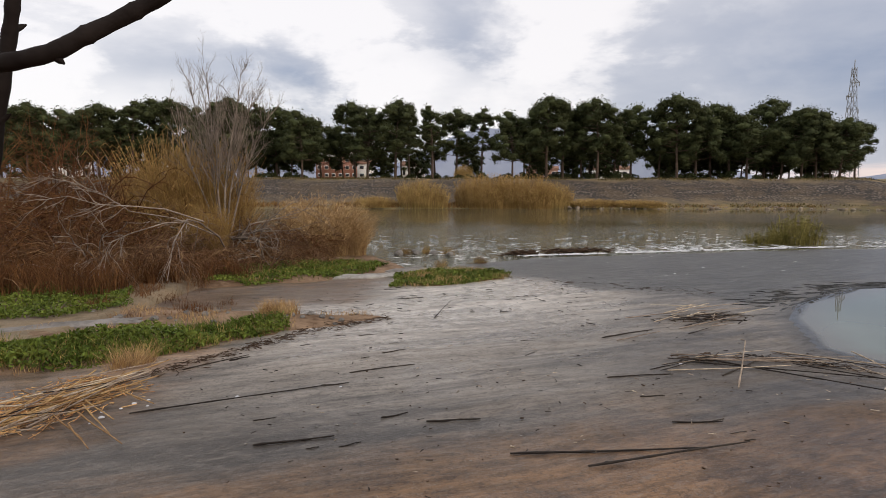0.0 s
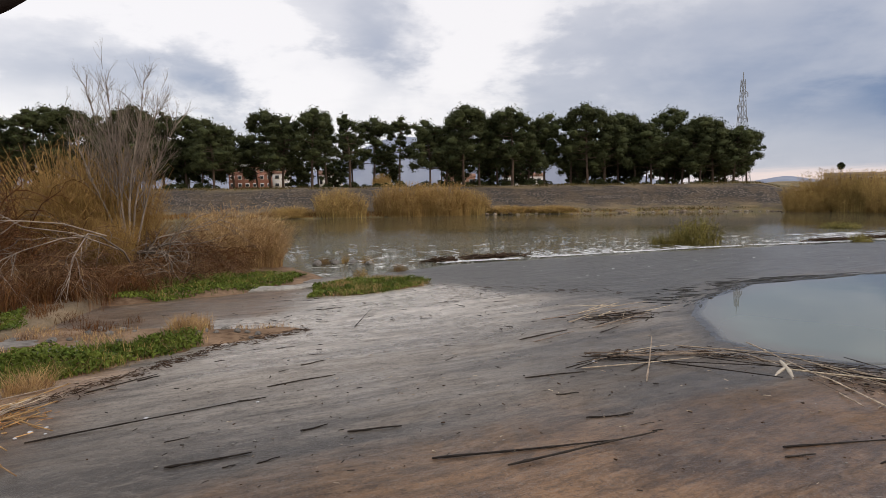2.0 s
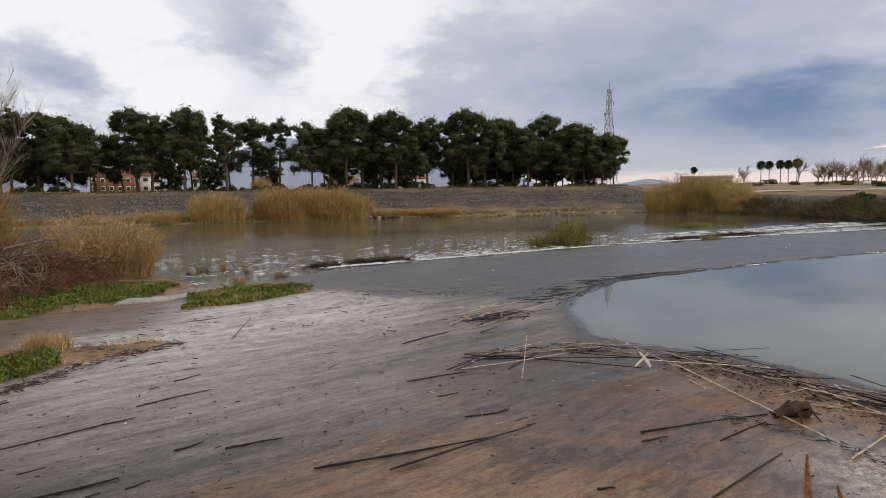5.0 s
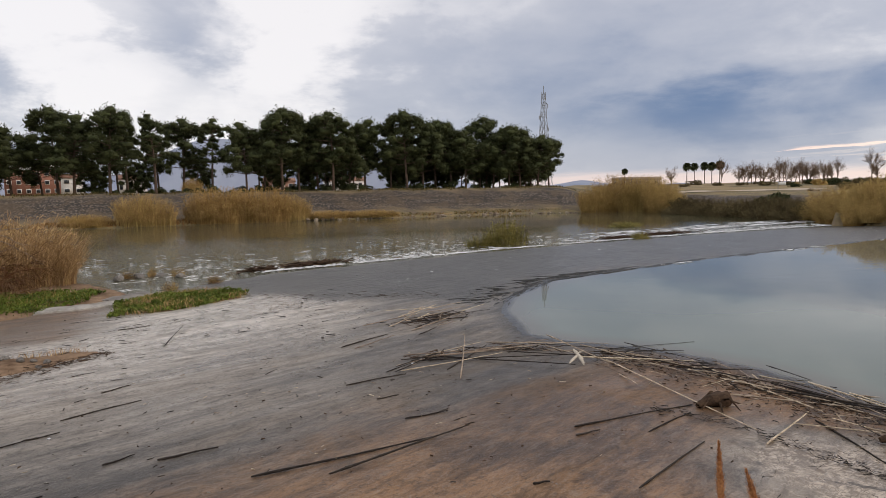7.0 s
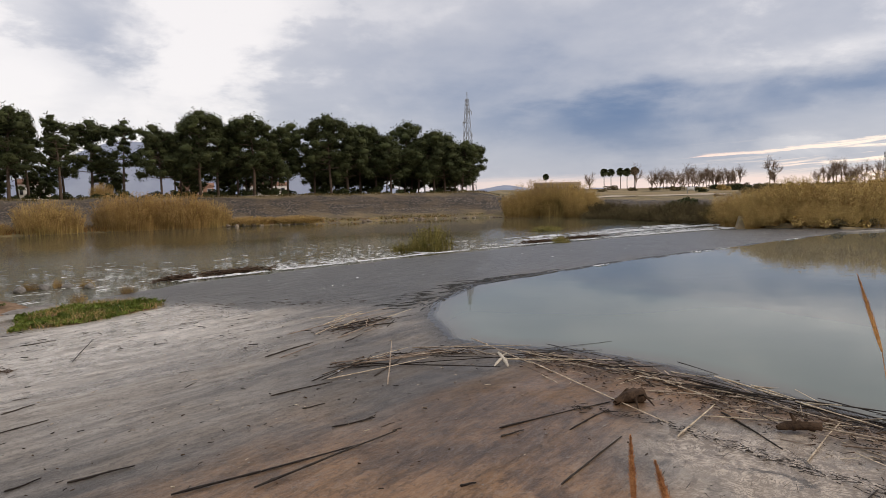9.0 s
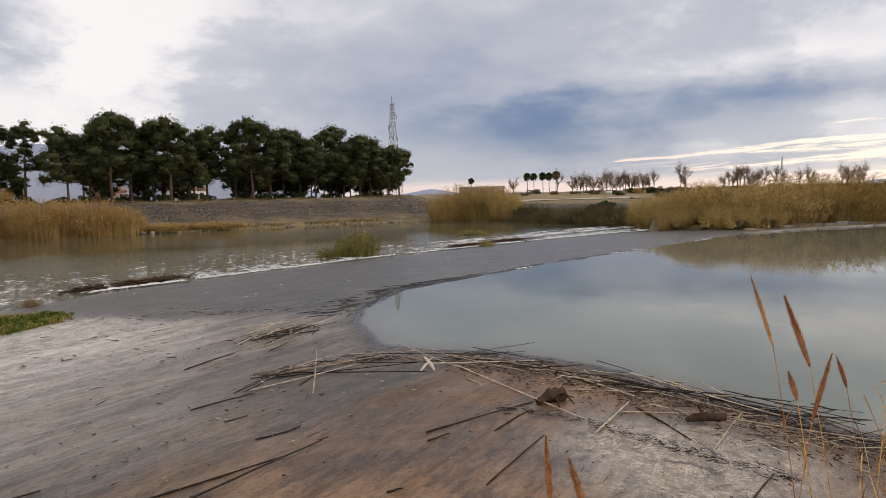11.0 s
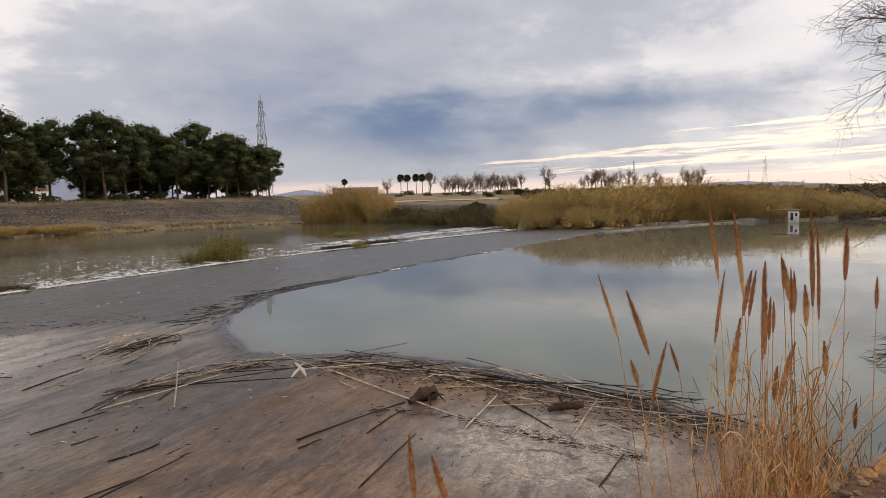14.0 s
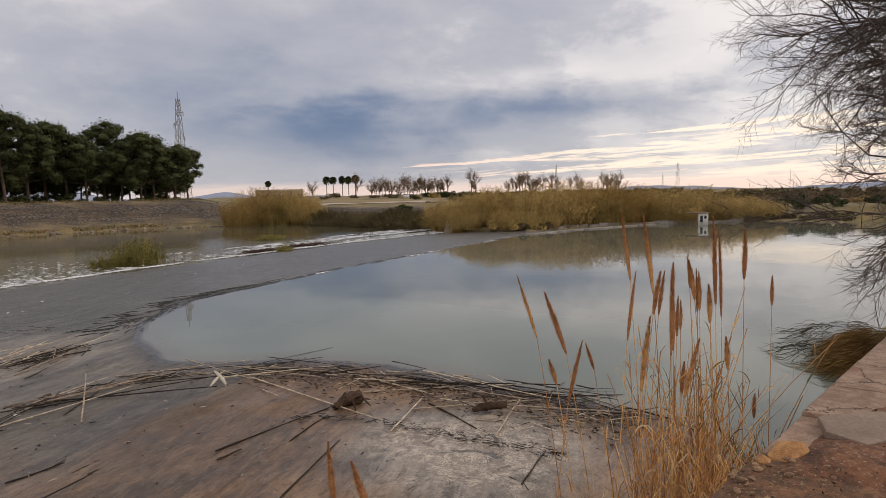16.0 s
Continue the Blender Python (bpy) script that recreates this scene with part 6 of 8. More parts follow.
bank_grass(16000, 72, -60, 66, 11.5, 19.0, 0.42, BANK_BLADE, "brown-olive dry grass along the top of the far bank")


def bush_mesh(seed, mat):
    r = np.random.default_rng(seed)
    pts = []
    for k in range(7):
        c = r.normal(0, 1, 3) * np.array([0.7, 0.7, 0.25]) + np.array([0, 0, 0.6])
        m = 75
        u = unit(r.normal(size=(m, 3))) * r.uniform(0.4, 1, (m, 1)) ** 0.4
        pts.append(c + u * np.array([0.6, 0.6, 0.5]) * r.uniform(0.7, 1.2))
    pts = np.concatenate(pts)
    pts[:, 2] = np.abs(pts[:, 2])
    v, f = quads(pts, r.uniform(0.10, 0.20, len(pts)), 1.4)
    return mesh_data("bush", v, f, mat)


BRUSH = grained("dark_brown_brush", (0.060, 0.050, 0.026), (0.19, 0.145, 0.072), 0.6, 0.85, 6, 0, spread=0.4)
BUSHES = [bush_mesh(1, PINE_LEAF), bush_mesh(2, OLIVE_REED), bush_mesh(3, WEED), bush_mesh(4, PINE_LEAF), bush_mesh(5, BRUSH)]


def bush(x, y, s, kind, group, label):
    ob = new("bush", BUSHES[kind])
    ob.matrix_world = pose(x, y, far_z(x, y) - 0.1, 0, 0, x * 41) @ Matrix.Diagonal((s, s, s * 0.8, 1))
    return tagged(ob, label, "bush", group)


NAMES = ("dark green rounded bush", "olive-yellow rounded bush", "leafy green bush", "dark evergreen bush")
for k in range(64):
    a = -38 + 71 * (k + r0.random()) / 64
    d = r0.uniform(100, 113) / max(0.83, math.cos(radians(a)))
    x, y = polar(a, d)
    if -12.5 < a < -5.5:
        r0.random()
        continue
    kind = r0.choice((0, 0, 3, 3))
    bush(x, y, r0.uniform(0.5, 1.25), kind, "bushes under the pines", NAMES[kind] + " under the pines")
for k in range(46):
    a = 34 + 26 * (k + r0.random()) / 46
    d = r0.uniform(84, 99) if a < 52 else r0.uniform(150, 185)
    x, y = polar(a, d)
    if float(reach(np.array([x]), np.array([y]), RIVER_EDGE)[0]) < 0.4:
        continue
    kind = r0.choice((0, 1, 3, 3))
    bush(x, y, r0.uniform(0.7, 1.5), kind, "bushes on the river bank", NAMES[kind] + " on the river bank")
for k in range(26):
    a = 44 + 32 * (k + r0.random()) / 26
    x, y = polar(a, r0.uniform(170, 205))
    bush(x, y, r0.uniform(0.8, 1.5), 4, "bushes on the plain", "brown-olive bush in a far hedgerow")
for k in range(34):
    x, y = 93 + r0.uniform(0, 11), 15 - 1.5 * k + r0.uniform(-1, 1)
    kind = r0.choice((0, 3, 3, 1))
    bush(x, y, r0.uniform(0.7, 1.2), kind, "bushes on the pool shore", NAMES[kind] + " on the pool shore")

for x, y, s in ((53.9, 30.2, 0.7), (54.5, 29.4, 0.8), (55.3, 28.6, 0.75), (56.2, 27.9, 0.8), (57.2, 27.4, 0.7), (54.2, 31.4, 0.9), (55.2, 30.2, 0.9), (56.4, 29.2, 0.9)):
    bush(x, y, s, 1 if s > 0.75 else 4, "bushes at the end of the weir", "olive-brown tufted bush at the end of the weir")

SOFT_BRUSH = [reed_parts(620, 3.0, 2.0, 2.5, 38, BRUSH, BRUSH, 10, 0.07, 0.012, 0.7), reed_parts(560, 2.6, 1.8, 2.1, 39, BRUSH, BRUSH, 10, 0.07, 0.012, 0.7)]
for k in range(22):
    x, y = polar(44.2 + 0.44 * k, 92 - 0.85 * k + (k * 7 % 5) * 0.8)
    t = thing("brush", "soft dark olive-brown brush at the river's edge", "bush", "brush on the river bank", (x, y, far_z(x, y) - 0.1), 70 * k)
    t.scale = (0.75, 0.75, 0.75 + 0.16 * (k * 3 % 4))
    part("thicket", SOFT_BRUSH[k % 2][0], t)
    part("foliage", SOFT_BRUSH[k % 2][1], t)

# dark brush on the far shore of the pool and a low hedge across the plain
for k in range(26):
    y = 12 - 1.7 * k
    bush(79.5 + (k * 7 % 5) * 0.9, y, 0.60 + 0.12 * (k % 3), 4, "brush on the far pool shore", "dark brown-green brush along the far pool shore")
for k in range(60):
    a = 56 + 0.62 * k
    x, y = polar(a, 128 + (k * 13 % 17))
    bush(x, y, 1.0 + 0.3 * (k * 5 % 4), 4, "hedge across the plain", "dark low hedge bush on the plain")


# ---------------------------------------------------------------- canes and driftwood on the apron
def resting(x, y):
    """Slides a place along the eye's ray onto the apron."""
    for _ in range(3):
        k = (3.35 - float(concrete_z(np.array([x]), np.array([y]))[0])) / 3.35
        if abs(k - 1) < 1e-3:
            break
        x, y = x * (1 + (k - 1) * 0.6), y * (1 + (k - 1) * 0.6)
    return x, y, float(concrete_z(np.array([x]), np.array([y]))[0])


def cane_mesh(seed):
    """A one metre cane along x with joints, a slight bow and a broken end."""
    r = np.random.default_rng(seed)
    k = 17
    t = np.linspace(-0.5, 0.5, k)
    p = np.stack([t, 0.004 * np.sin(t * 4 + r.uniform(0, 6)) + 0.0015 * np.sin(t * 11), 0.002 * np.sin(t * 7 + seed)], -1)
    rad = np.where(np.arange(k) % 4 == 2, 1.25, 1.0) * np.linspace(1.0, 0.55, k)
    rad[0] *= 0.7
    return p, rad


CANES = {}


def cane(x0, y0, x1, y1, thick, dark, label, group="canes on the apron", lift=0.0, lift1=None, seed=0):
    ax, ay, az_ = resting(x0, y0)
    bx, by, bz = resting(x1, y1)
    a, b = np.array([ax, ay, az_ + thick + lift]), np.array([bx, by, bz + thick + (lift if lift1 is None else lift1)])
    length = float(np.linalg.norm(b - a))
    key = (round(length * 2), round(thick * 400), dark, seed % 3)
    if key not in CANES:
        p, rad = cane_mesh(len(CANES) + 1)
        p = p * np.array([max(0.5, key[0]) / 2, 1.6, 1.6])
        v, f = tubes([p], [rad * thick], 6)
        CANES[key] = mesh_data("cane", v, f, (CANE, DARK_CANE, STRAW_CANE)[int(dark)], True)
    d = (b - a) / length
    ob = new("cane", CANES[key])
    turn = Vector(d).to_track_quat("X", "Z").to_matrix().to_4x4()
    ob.matrix_world = Matrix.Translation((a + b) / 2) @ turn @ Matrix.Diagonal((length / (max(0.5, key[0]) / 2), 1, 1, 1))
    return tagged(ob, label, "cane", group)


DARK_STICKS = [(5.38, 7.16, 7.55, 7.08), (6.23, 6.56, 7.3, 6.85), (4.94, 5.26, 6.67, 5.95), (0.84, 7.54, 3.40, 7.71), (3.24, 8.56, 3.98, 8.61), (3.11, 9.60, 3.52, 9.68), (-0.24, 8.58, 0.53, 8.70), (-1.66, 10.77, -0.53, 11.26), (-1.20, 11.95, -0.76, 12.23), (3.40, 13.16, 4.71, 13.9),
               (2.83, 10.55, 4.05, 10.77), (5.20, 6.87, 5.64, 6.92), (8.58, 5.74, 8.05, 4.41), (-4.63, 8.90, -1.87, 10.16), (-4.66, 10.86, -3.76, 11.78), (-2.46, 7.75, -1.46, 8.06), (-0.90, 8.72, -0.53, 8.92),
               (-1.31, 17.24, -0.58, 17.5), (3.88, 5.87, 4.09, 5.84), (-2.03, 10.09, -1.59, 10.23), (6.81, 2.98, 7.86, 3.16), (-4.0, 11.4, -3.70, 11.66)]
PALE_STICKS = [(1.74, 7.16, 3.96, 7.80), (3.64, 12.90, 4.77, 13.53), (4.44, 11.51, 8.20, 9.93), (7.28, 5.47, 8.66, 5.92),
               (7.9, 9.74, 7.49, 5.81), (4.01, 10.91, 6.25, 11.0), (4.9, 11.6, 7.12, 9.62), (7.54, 8.84, 7.38, 8.14), (8.29, 10.4, 8.65, 9.23), (5.36, 13.95, 7.34, 15.23), (-0.22, 14.88, 0.2, 16.9), (7.93, 4.01, 9.42, 4.42), (8.38, 7.07, 9.73, 5.40), (9.31, 6.75, 9.47, 4.27)]
for i, q in enumerate(DARK_STICKS):
    cane(*q, 0.012 if i % 3 else 0.015, True, "dark wet cane lying flat on the silty apron", seed=i)
for i, q in enumerate(PALE_STICKS):
    cane(*q, 0.012 if i % 3 else 0.015, i == 0 or i % 4 == 2, "dark wet cane lying on the silty apron" if i == 0 or i % 4 == 2 else "weathered pale cane lying on the silty apron", seed=i, lift=0.01, lift1=0.05)
cane(4.87, 10.03, 5.55, 11.3, 0.016, False, "weathered pale cane propped across the drift line", lift=0.0, lift1=0.42)

r2 = random.Random(21)
for i in range(104):
    s = r2.random() ** 1.15
    if math.sin(s * 37) + math.sin(s * 71 + 1) < -0.9:
        continue
    x, y, ux, uy = along(DRIFT, [s])
    side = r2.gauss(0.05 + 0.55 * min(1, s * 2.2) * (s > 0.3), 0.15 + 0.50 * s)
    x, y = float(x[0] - uy[0] * side), float(y[0] + ux[0] * side)
    a = math.atan2(uy[0], ux[0]) + r2.gauss(0, 0.42)
    l = r2.choice((0.4, 0.6, 0.8, 1.2, 1.8, 2.6)) * r2.uniform(0.7, 1.1) / 2
    cane(x - math.cos(a) * l, y - math.sin(a) * l, x + math.cos(a) * l, y + math.sin(a) * l, r2.choice((0.006, 0.009, 0.012)), r2.choice((0, 0, 0, 1, 1, 1)), "broken cane in the drift line beside the pool", "canes in the drift line", max(0.0, r2.gauss(0.03, 0.05)), max(0.0, r2.gauss(0.04, 0.06)), i)
for i in range(18):
    s = 0.05 + 0.9 * r2.random()
    x, y, ux, uy = along(DRIFT, [s])
    side = r2.gauss(0, 0.1 + 0.3 * s)
    x, y = float(x[0] - uy[0] * side), float(y[0] + ux[0] * side)
    a = math.atan2(uy[0], ux[0]) + r2.gauss(0, 0.26)
    l = r2.uniform(1.6, 3.0) / 2
    cane(x - math.cos(a) * l, y - math.sin(a) * l, x + math.cos(a) * l, y + math.sin(a) * l, r2.choice((0.011, 0.014)), r2.choice((0, 0, 0, 1)), "long weathered cane on top of the drift line", "canes in the drift line", max(0.02, r2.gauss(0.07, 0.04)), max(0.02, r2.gauss(0.08, 0.05)), i)
for i in range(34):
    x, y = r2.gauss(6.3, 0.55), r2.gauss(15.2, 0.45)
    a = 0.55 + r2.gauss(0, 0.22) + (2.4 if r2.random() < 0.12 else 0)
    l = r2.uniform(0.6, 2.1) / 2
    cane(x - math.cos(a) * l, y - math.sin(a) * l, x + math.cos(a) * l, y + math.sin(a) * l, r2.choice((0.010, 0.014)), r2.random() < 0.35, "broken cane in a small heap on the apron", "canes in the small heap", max(0.0, r2.gauss(0.05, 0.06)), None, i)
for i in range(40):
    s = r2.random()
    x, y = -6.05 + 0.75 * s + r2.gauss(0, 0.24), 7.7 + 2.2 * s + r2.gauss(0, 0.25)
    a = 1.15 + r2.gauss(0, 0.30)
    l = r2.uniform(0.7, 2.2) / 2
    cane(x - math.cos(a) * l, y - math.sin(a) * l, x + math.cos(a) * l, y + math.sin(a) * l, r2.choice((0.010, 0.013, 0.016)), r2.choice((2, 2, 0, 0, 1)), "straw-coloured broken cane in a heap by the weeds", "canes in the left heap", max(0.0, r2.gauss(0.13, 0.10)), max(0.0, r2.gauss(0.15, 0.12)), i)
for i, (x0, y0, x1, y1) in enumerate(((-5.6, 8.6, -4.76, 7.92), (-5.3, 8.9, -4.5, 8.1), (-5.2, 8.6, -4.15, 7.75), (-5.5, 9.2, -4.7, 8.6), (-5.2, 9.6, -4.4, 9.2), (-5.1, 8.2, -4.5, 7.6))):
    cane(x0, y0, x1, y1, 0.013, 2, "straw-coloured broken cane in a heap by the weeds", "canes in the left heap", 0.12, 0.02, i)
for i in range(30):
    x, y = r2.uniform(-3, 4.5), r2.uniform(7, 19)
    a = 0.38 + r2.gauss(0, 0.18)
    l = r2.uniform(0.12, 0.45) / 2
    cane(x - math.cos(a) * l, y - math.sin(a) * l, x + math.cos(a) * l, y + math.sin(a) * l, r2.choice((0.005, 0.008)), True, "short dark stick on the silty apron", seed=i)


def litter_stuff(name, line, count, spread, label, mat, seed, size=(0.04, 0.22), thick=0.006, stray=0.7):
    r = np.random.default_rng(seed)
    s = r.uniform(0, 1, count)
    x, y, ux, uy = along(line, s)
    o = r.normal(0, 1, count) * spread
    x, y = x - uy * o, y + ux * o
    a = np.arctan2(uy, ux) + r.normal(0, stray, count)
    l = r.uniform(*size, count)
    u = np.linspace(-0.5, 0.5, 3)
    p = np.stack([x, y, concrete_z(x, y) + np.abs(r.normal(0, 0.03, count)) + 0.006], -1)[:, None] + np.stack([np.cos(a), np.sin(a), r.normal(0, 0.15, count)], -1)[:, None] * (l[:, None] * u)[..., None]
    v, f = tubes(p, thick * r.uniform(0.5, 1.6, (count, 1)) * np.ones((1, 3)), 3)
    return tagged(new(name, mesh_data(name, v, f, mat)), label, "driftwood", kind="stuff")


litter_stuff("drift_twigs", DRIFT, 280, 0.17, "fine dark twigs and reed scraps in the drift line", ROT_WOOD, 5)
SILTED = [(7.9, 9.9), (8.5, 9.0), (8.75, 7.6), (8.9, 6.2), (8.95, 4.8), (9.1, 3.6), (9.2, 2.2)]
litter_stuff("drift_twigs", SILTED, 520, 0.42, "fine dark scraps washed along the pool edge", DARK_CANE, 6, (0.02, 0.10), 0.006)
litter_stuff("drift_twigs", [(5.4, 14.6), (7.4, 15.6)], 110, 0.28, "fine twigs in the small heap", ROT_WOOD, 7)
litter_stuff("drift_twigs", [(-6.1, 7.7), (-5.3, 10.0)], 900, 0.38, "fine straw scraps in the heap", STRAW, 8)
litter_stuff("drift_twigs", [(2.2, 22.6), (4.6, 20.6), (8.0, 18.4)], 70, 0.22, "thin wavering line of dark scraps on the apron", ROT_WOOD, 9, (0.06, 0.35), 0.006)
litter_stuff("drift_twigs", [(5.6, 3.4), (7.2, 4.2), (8.8, 4.6)], 50, 0.6, "dark scraps scattered on the pale wet sand", DARK_CANE, 11, (0.02, 0.22), 0.003)
litter_stuff("drift_twigs", [(-5.0, 10.2), (-3.0, 14.0), (-1.3, 15.4)], 500, 0.14, "dark scraps along the edge of the silt bar", ROT_WOOD, 10)


litter_stuff("drift_canes", DRIFT, 44, 0.22, "broken brown canes lying along the drift line", ROT_WOOD, 21, (0.2, 1.2), 0.005)
litter_stuff("drift_canes", SILTED, 26, 0.36, "dark broken canes lying along the drift line", DARK_CANE, 22, (0.2, 1.2), 0.006)
litter_stuff("drift_canes", [(9.05, 6.9), (9.55, 5.2), (9.75, 4.1), (9.6, 2.6)], 30, 0.13, "dark canes lying side by side at the pool edge", DARK_CANE, 26, (0.6, 2.0), 0.008, 0.08)
litter_stuff("drift_twigs", [(6.6, 6.9), (7.1, 5.9), (7.3, 4.6), (7.6, 2.8)], 260, 0.07, "thin dark line of scraps across the sand", DARK_CANE, 27, (0.02, 0.16), 0.004, 0.5)
litter_stuff("drift_canes", [(-6.1, 7.7), (-5.3, 9.9)], 90, 0.26, "broken straw-coloured canes in the heap", STRAW_CANE, 23, (0.3, 1.2), 0.009)


litter_stuff("apron_scraps", [(-4.0, 8.0), (1.5, 10.5), (7.0, 12.5)], 150, 2.2, "small dark scraps strewn over the silty apron", DARK_CANE, 41, (0.02, 0.10), 0.006)
litter_stuff("apron_scraps", [(-3.0, 15.0), (1.0, 19.0), (6.0, 18.0)], 110, 2.4, "small dark scraps strewn over the wet apron", DARK_CANE, 42, (0.03, 0.22), 0.008)
litter_stuff("apron_scraps", [(-2.0, 9.0), (3.0, 10.5), (7.5, 9.0)], 120, 2.0, "small pale scraps strewn over the silty apron", CANE, 43, (0.02, 0.09), 0.005)

litter_stuff("apron_grit", [(-3.5, 8.4), (2.0, 8.2), (6.8, 7.0)], 70, 1.3, "dark grit and clods on the silty apron", ROT_WOOD, 44, (0.012, 0.06), 0.008)
litter_stuff("apron_grit", [(-3.0, 8.6), (2.0, 8.6), (6.8, 7.0)], 90, 1.3, "pale grit on the silty apron", SILL, 46, (0.010, 0.04), 0.006)
litter_stuff("drift_twigs", SILTED, 420, 0.50, "short wet scraps in the mud beside the pool", ROT_WOOD, 47, (0.02, 0.12), 0.007)

litter_stuff("drift_canes", SILTED, 90, 0.42, "pale broken canes lying in the wet silt", CANE, 24, (0.15, 0.9), 0.006)
litter_stuff("drift_twigs", SILTED, 240, 0.45, "pale reed scraps washed along the pool edge", CANE, 25, (0.02, 0.10), 0.004)

# ---- bleached forked wood, stump and log
def chunk_mesh(name, pts, radii, mat, sides=9, rough=0.12, seed=1):
    r = np.random.default_rng(seed)
    v, f = tubes([np.array(pts, float)], [np.array(radii, float)], sides)
    c = np.repeat(np.array(pts, float), sides, axis=0)
    v = c + (v - c) * (1 + rough * r.normal(size=(len(v), 1)))
    k = len(pts)
    caps = np.array([[0, 1, 2, 3], [0, 3, 4, 5], [0, 5, 6, 7], [(k - 1) * sides + 3, (k - 1) * sides + 2, (k - 1) * sides + 1, (k - 1) * sides], [(k - 1) * sides + 5, (k - 1) * sides + 4, (k - 1) * sides + 3, (k - 1) * sides], [(k - 1) * sides + 7, (k - 1) * sides + 6, (k - 1) * sides + 5, (k - 1) * sides]])
    return mesh_data(name, v, np.concatenate([f, caps]), mat, True)


BLEACHED = grained("bleached_wood", (0.46, 0.40, 0.32), (0.70, 0.64, 0.54), 8.0, 0.8, 6, 0.5, 0.01)
t = thing("forked_wood", "bleached pale forked piece of driftwood on the drift line", "driftwood", "", (7.22, 9.66, 0.10), 0, 0.82)
part("limb", chunk_mesh("limb", [(0.05, 0.29, 0.17), (0.02, 0.12, 0.13), (-0.04, -0.12, 0.07), (-0.13, -0.38, 0.0)], [0.022, 0.040, 0.046, 0.020], BLEACHED, 9, 0.18), t)
part("limb", chunk_mesh("limb", [(0.0, 0.02, 0.10), (-0.12, -0.03, 0.08), (-0.26, -0.10, 0.04), (-0.41, -0.19, 0.0)], [0.024, 0.036, 0.028, 0.010], BLEACHED, 9, 0.18, 2), t)
part("stub", chunk_mesh("stub", [(0.02, 0.10, 0.13), (0.09, 0.06, 0.17), (0.15, 0.02, 0.19)], [0.024, 0.018, 0.006], BLEACHED, 8, 0.15, 3), t)
t = thing("stump", "dark rotten stump end with roots on the drift line", "stump", "", (7.60, 6.62, 0.06), 30, 1.15)
part("wood", chunk_mesh("wood", [(-0.26, 0.2, 0.05), (-0.12, 0.1, 0.09), (0.06, -0.05, 0.10), (0.14, -0.10, 0.09)], [0.035, 0.075, 0.095, 0.085], ROT_WOOD, 10, 0.22, 3), t)
for k in range(7):
    a = k * 0.9
    part("root", chunk_mesh("root", [(0.0, 0, 0.08), (0.16 * math.cos(a), 0.15 * math.sin(a), 0.08 + 0.07 * (k % 2)), (0.34 * math.cos(a), 0.3 * math.sin(a), 0.02)], [0.03, 0.018, 0.006], ROT_WOOD, 6, 0.1, 10 + k), t)
t = thing("log", "short dark rotten log lying in the wet silt", "log", "", (8.55, 4.5, 0.10), -35, 1.0)
part("wood", chunk_mesh("wood", [(-0.30, 0, 0.03), (-0.16, 0.02, 0.05), (0.08, 0, 0.06), (0.22, -0.02, 0.06), (0.27, -0.02, 0.05)], [0.03, 0.055, 0.06, 0.065, 0.055], ROT_WOOD, 10, 0.2, 4), t)
part("stub", chunk_mesh("stub", [(-0.05, 0, 0.1), (-0.1, 0.06, 0.22)], [0.03, 0.018], ROT_WOOD, 8, 0.1, 5), t)

# small white lumps added in place of foam and wet glints
WHITE_BITS = grained("white_foam_glint", (0.5, 0.5, 0.52), (0.75, 0.76, 0.78), 9, 0.6, 5, 0.5, 0.01)
for x, y, s in ((-3.25, 9.55, 0.07), (-4.75, 9.3, 0.07), (-4.95, 8.75, 0.08), (-5.05, 8.95, 0.06), (-4.6, 9.45, 0.05), (-4.85, 9.1, 0.05), (-4.5, 9.2, 0.045), (-5.0, 8.55, 0.05), (-1.7, 10.05, 0.05), (9.0, 7.6, 0.07), (4.4, 11.35, 0.06), (10.0, 24.0, 0.1)):
    ob = new("litter", None)
    bm = bmesh.new()
    s *= 0.65
    bmesh.ops.create_icosphere(bm, subdivisions=2, radius=s)
    for v in bm.verts:
        k = 0.6 + 0.5 * abs(noise.noise(v.co * 9 / s * 0.2 + Vector((x, y, 0))))
        v.co = Vector((v.co.x * k * 1.2, v.co.y * k, v.co.z * k * 0.45))
    me = bpy.data.meshes.new("litter")
    bm.to_mesh(me)
    bm.free()
    me.materials.append(WHITE_BITS)
    bpy.data.objects.remove(ob)
    ob = new("litter", me)
    ob.location = (*resting(x, y)[:2], resting(x, y)[2] + s * 0.16)
    tagged(ob, "small white lump standing in for foam and wet glints on the apron", "litter", "litter scraps")


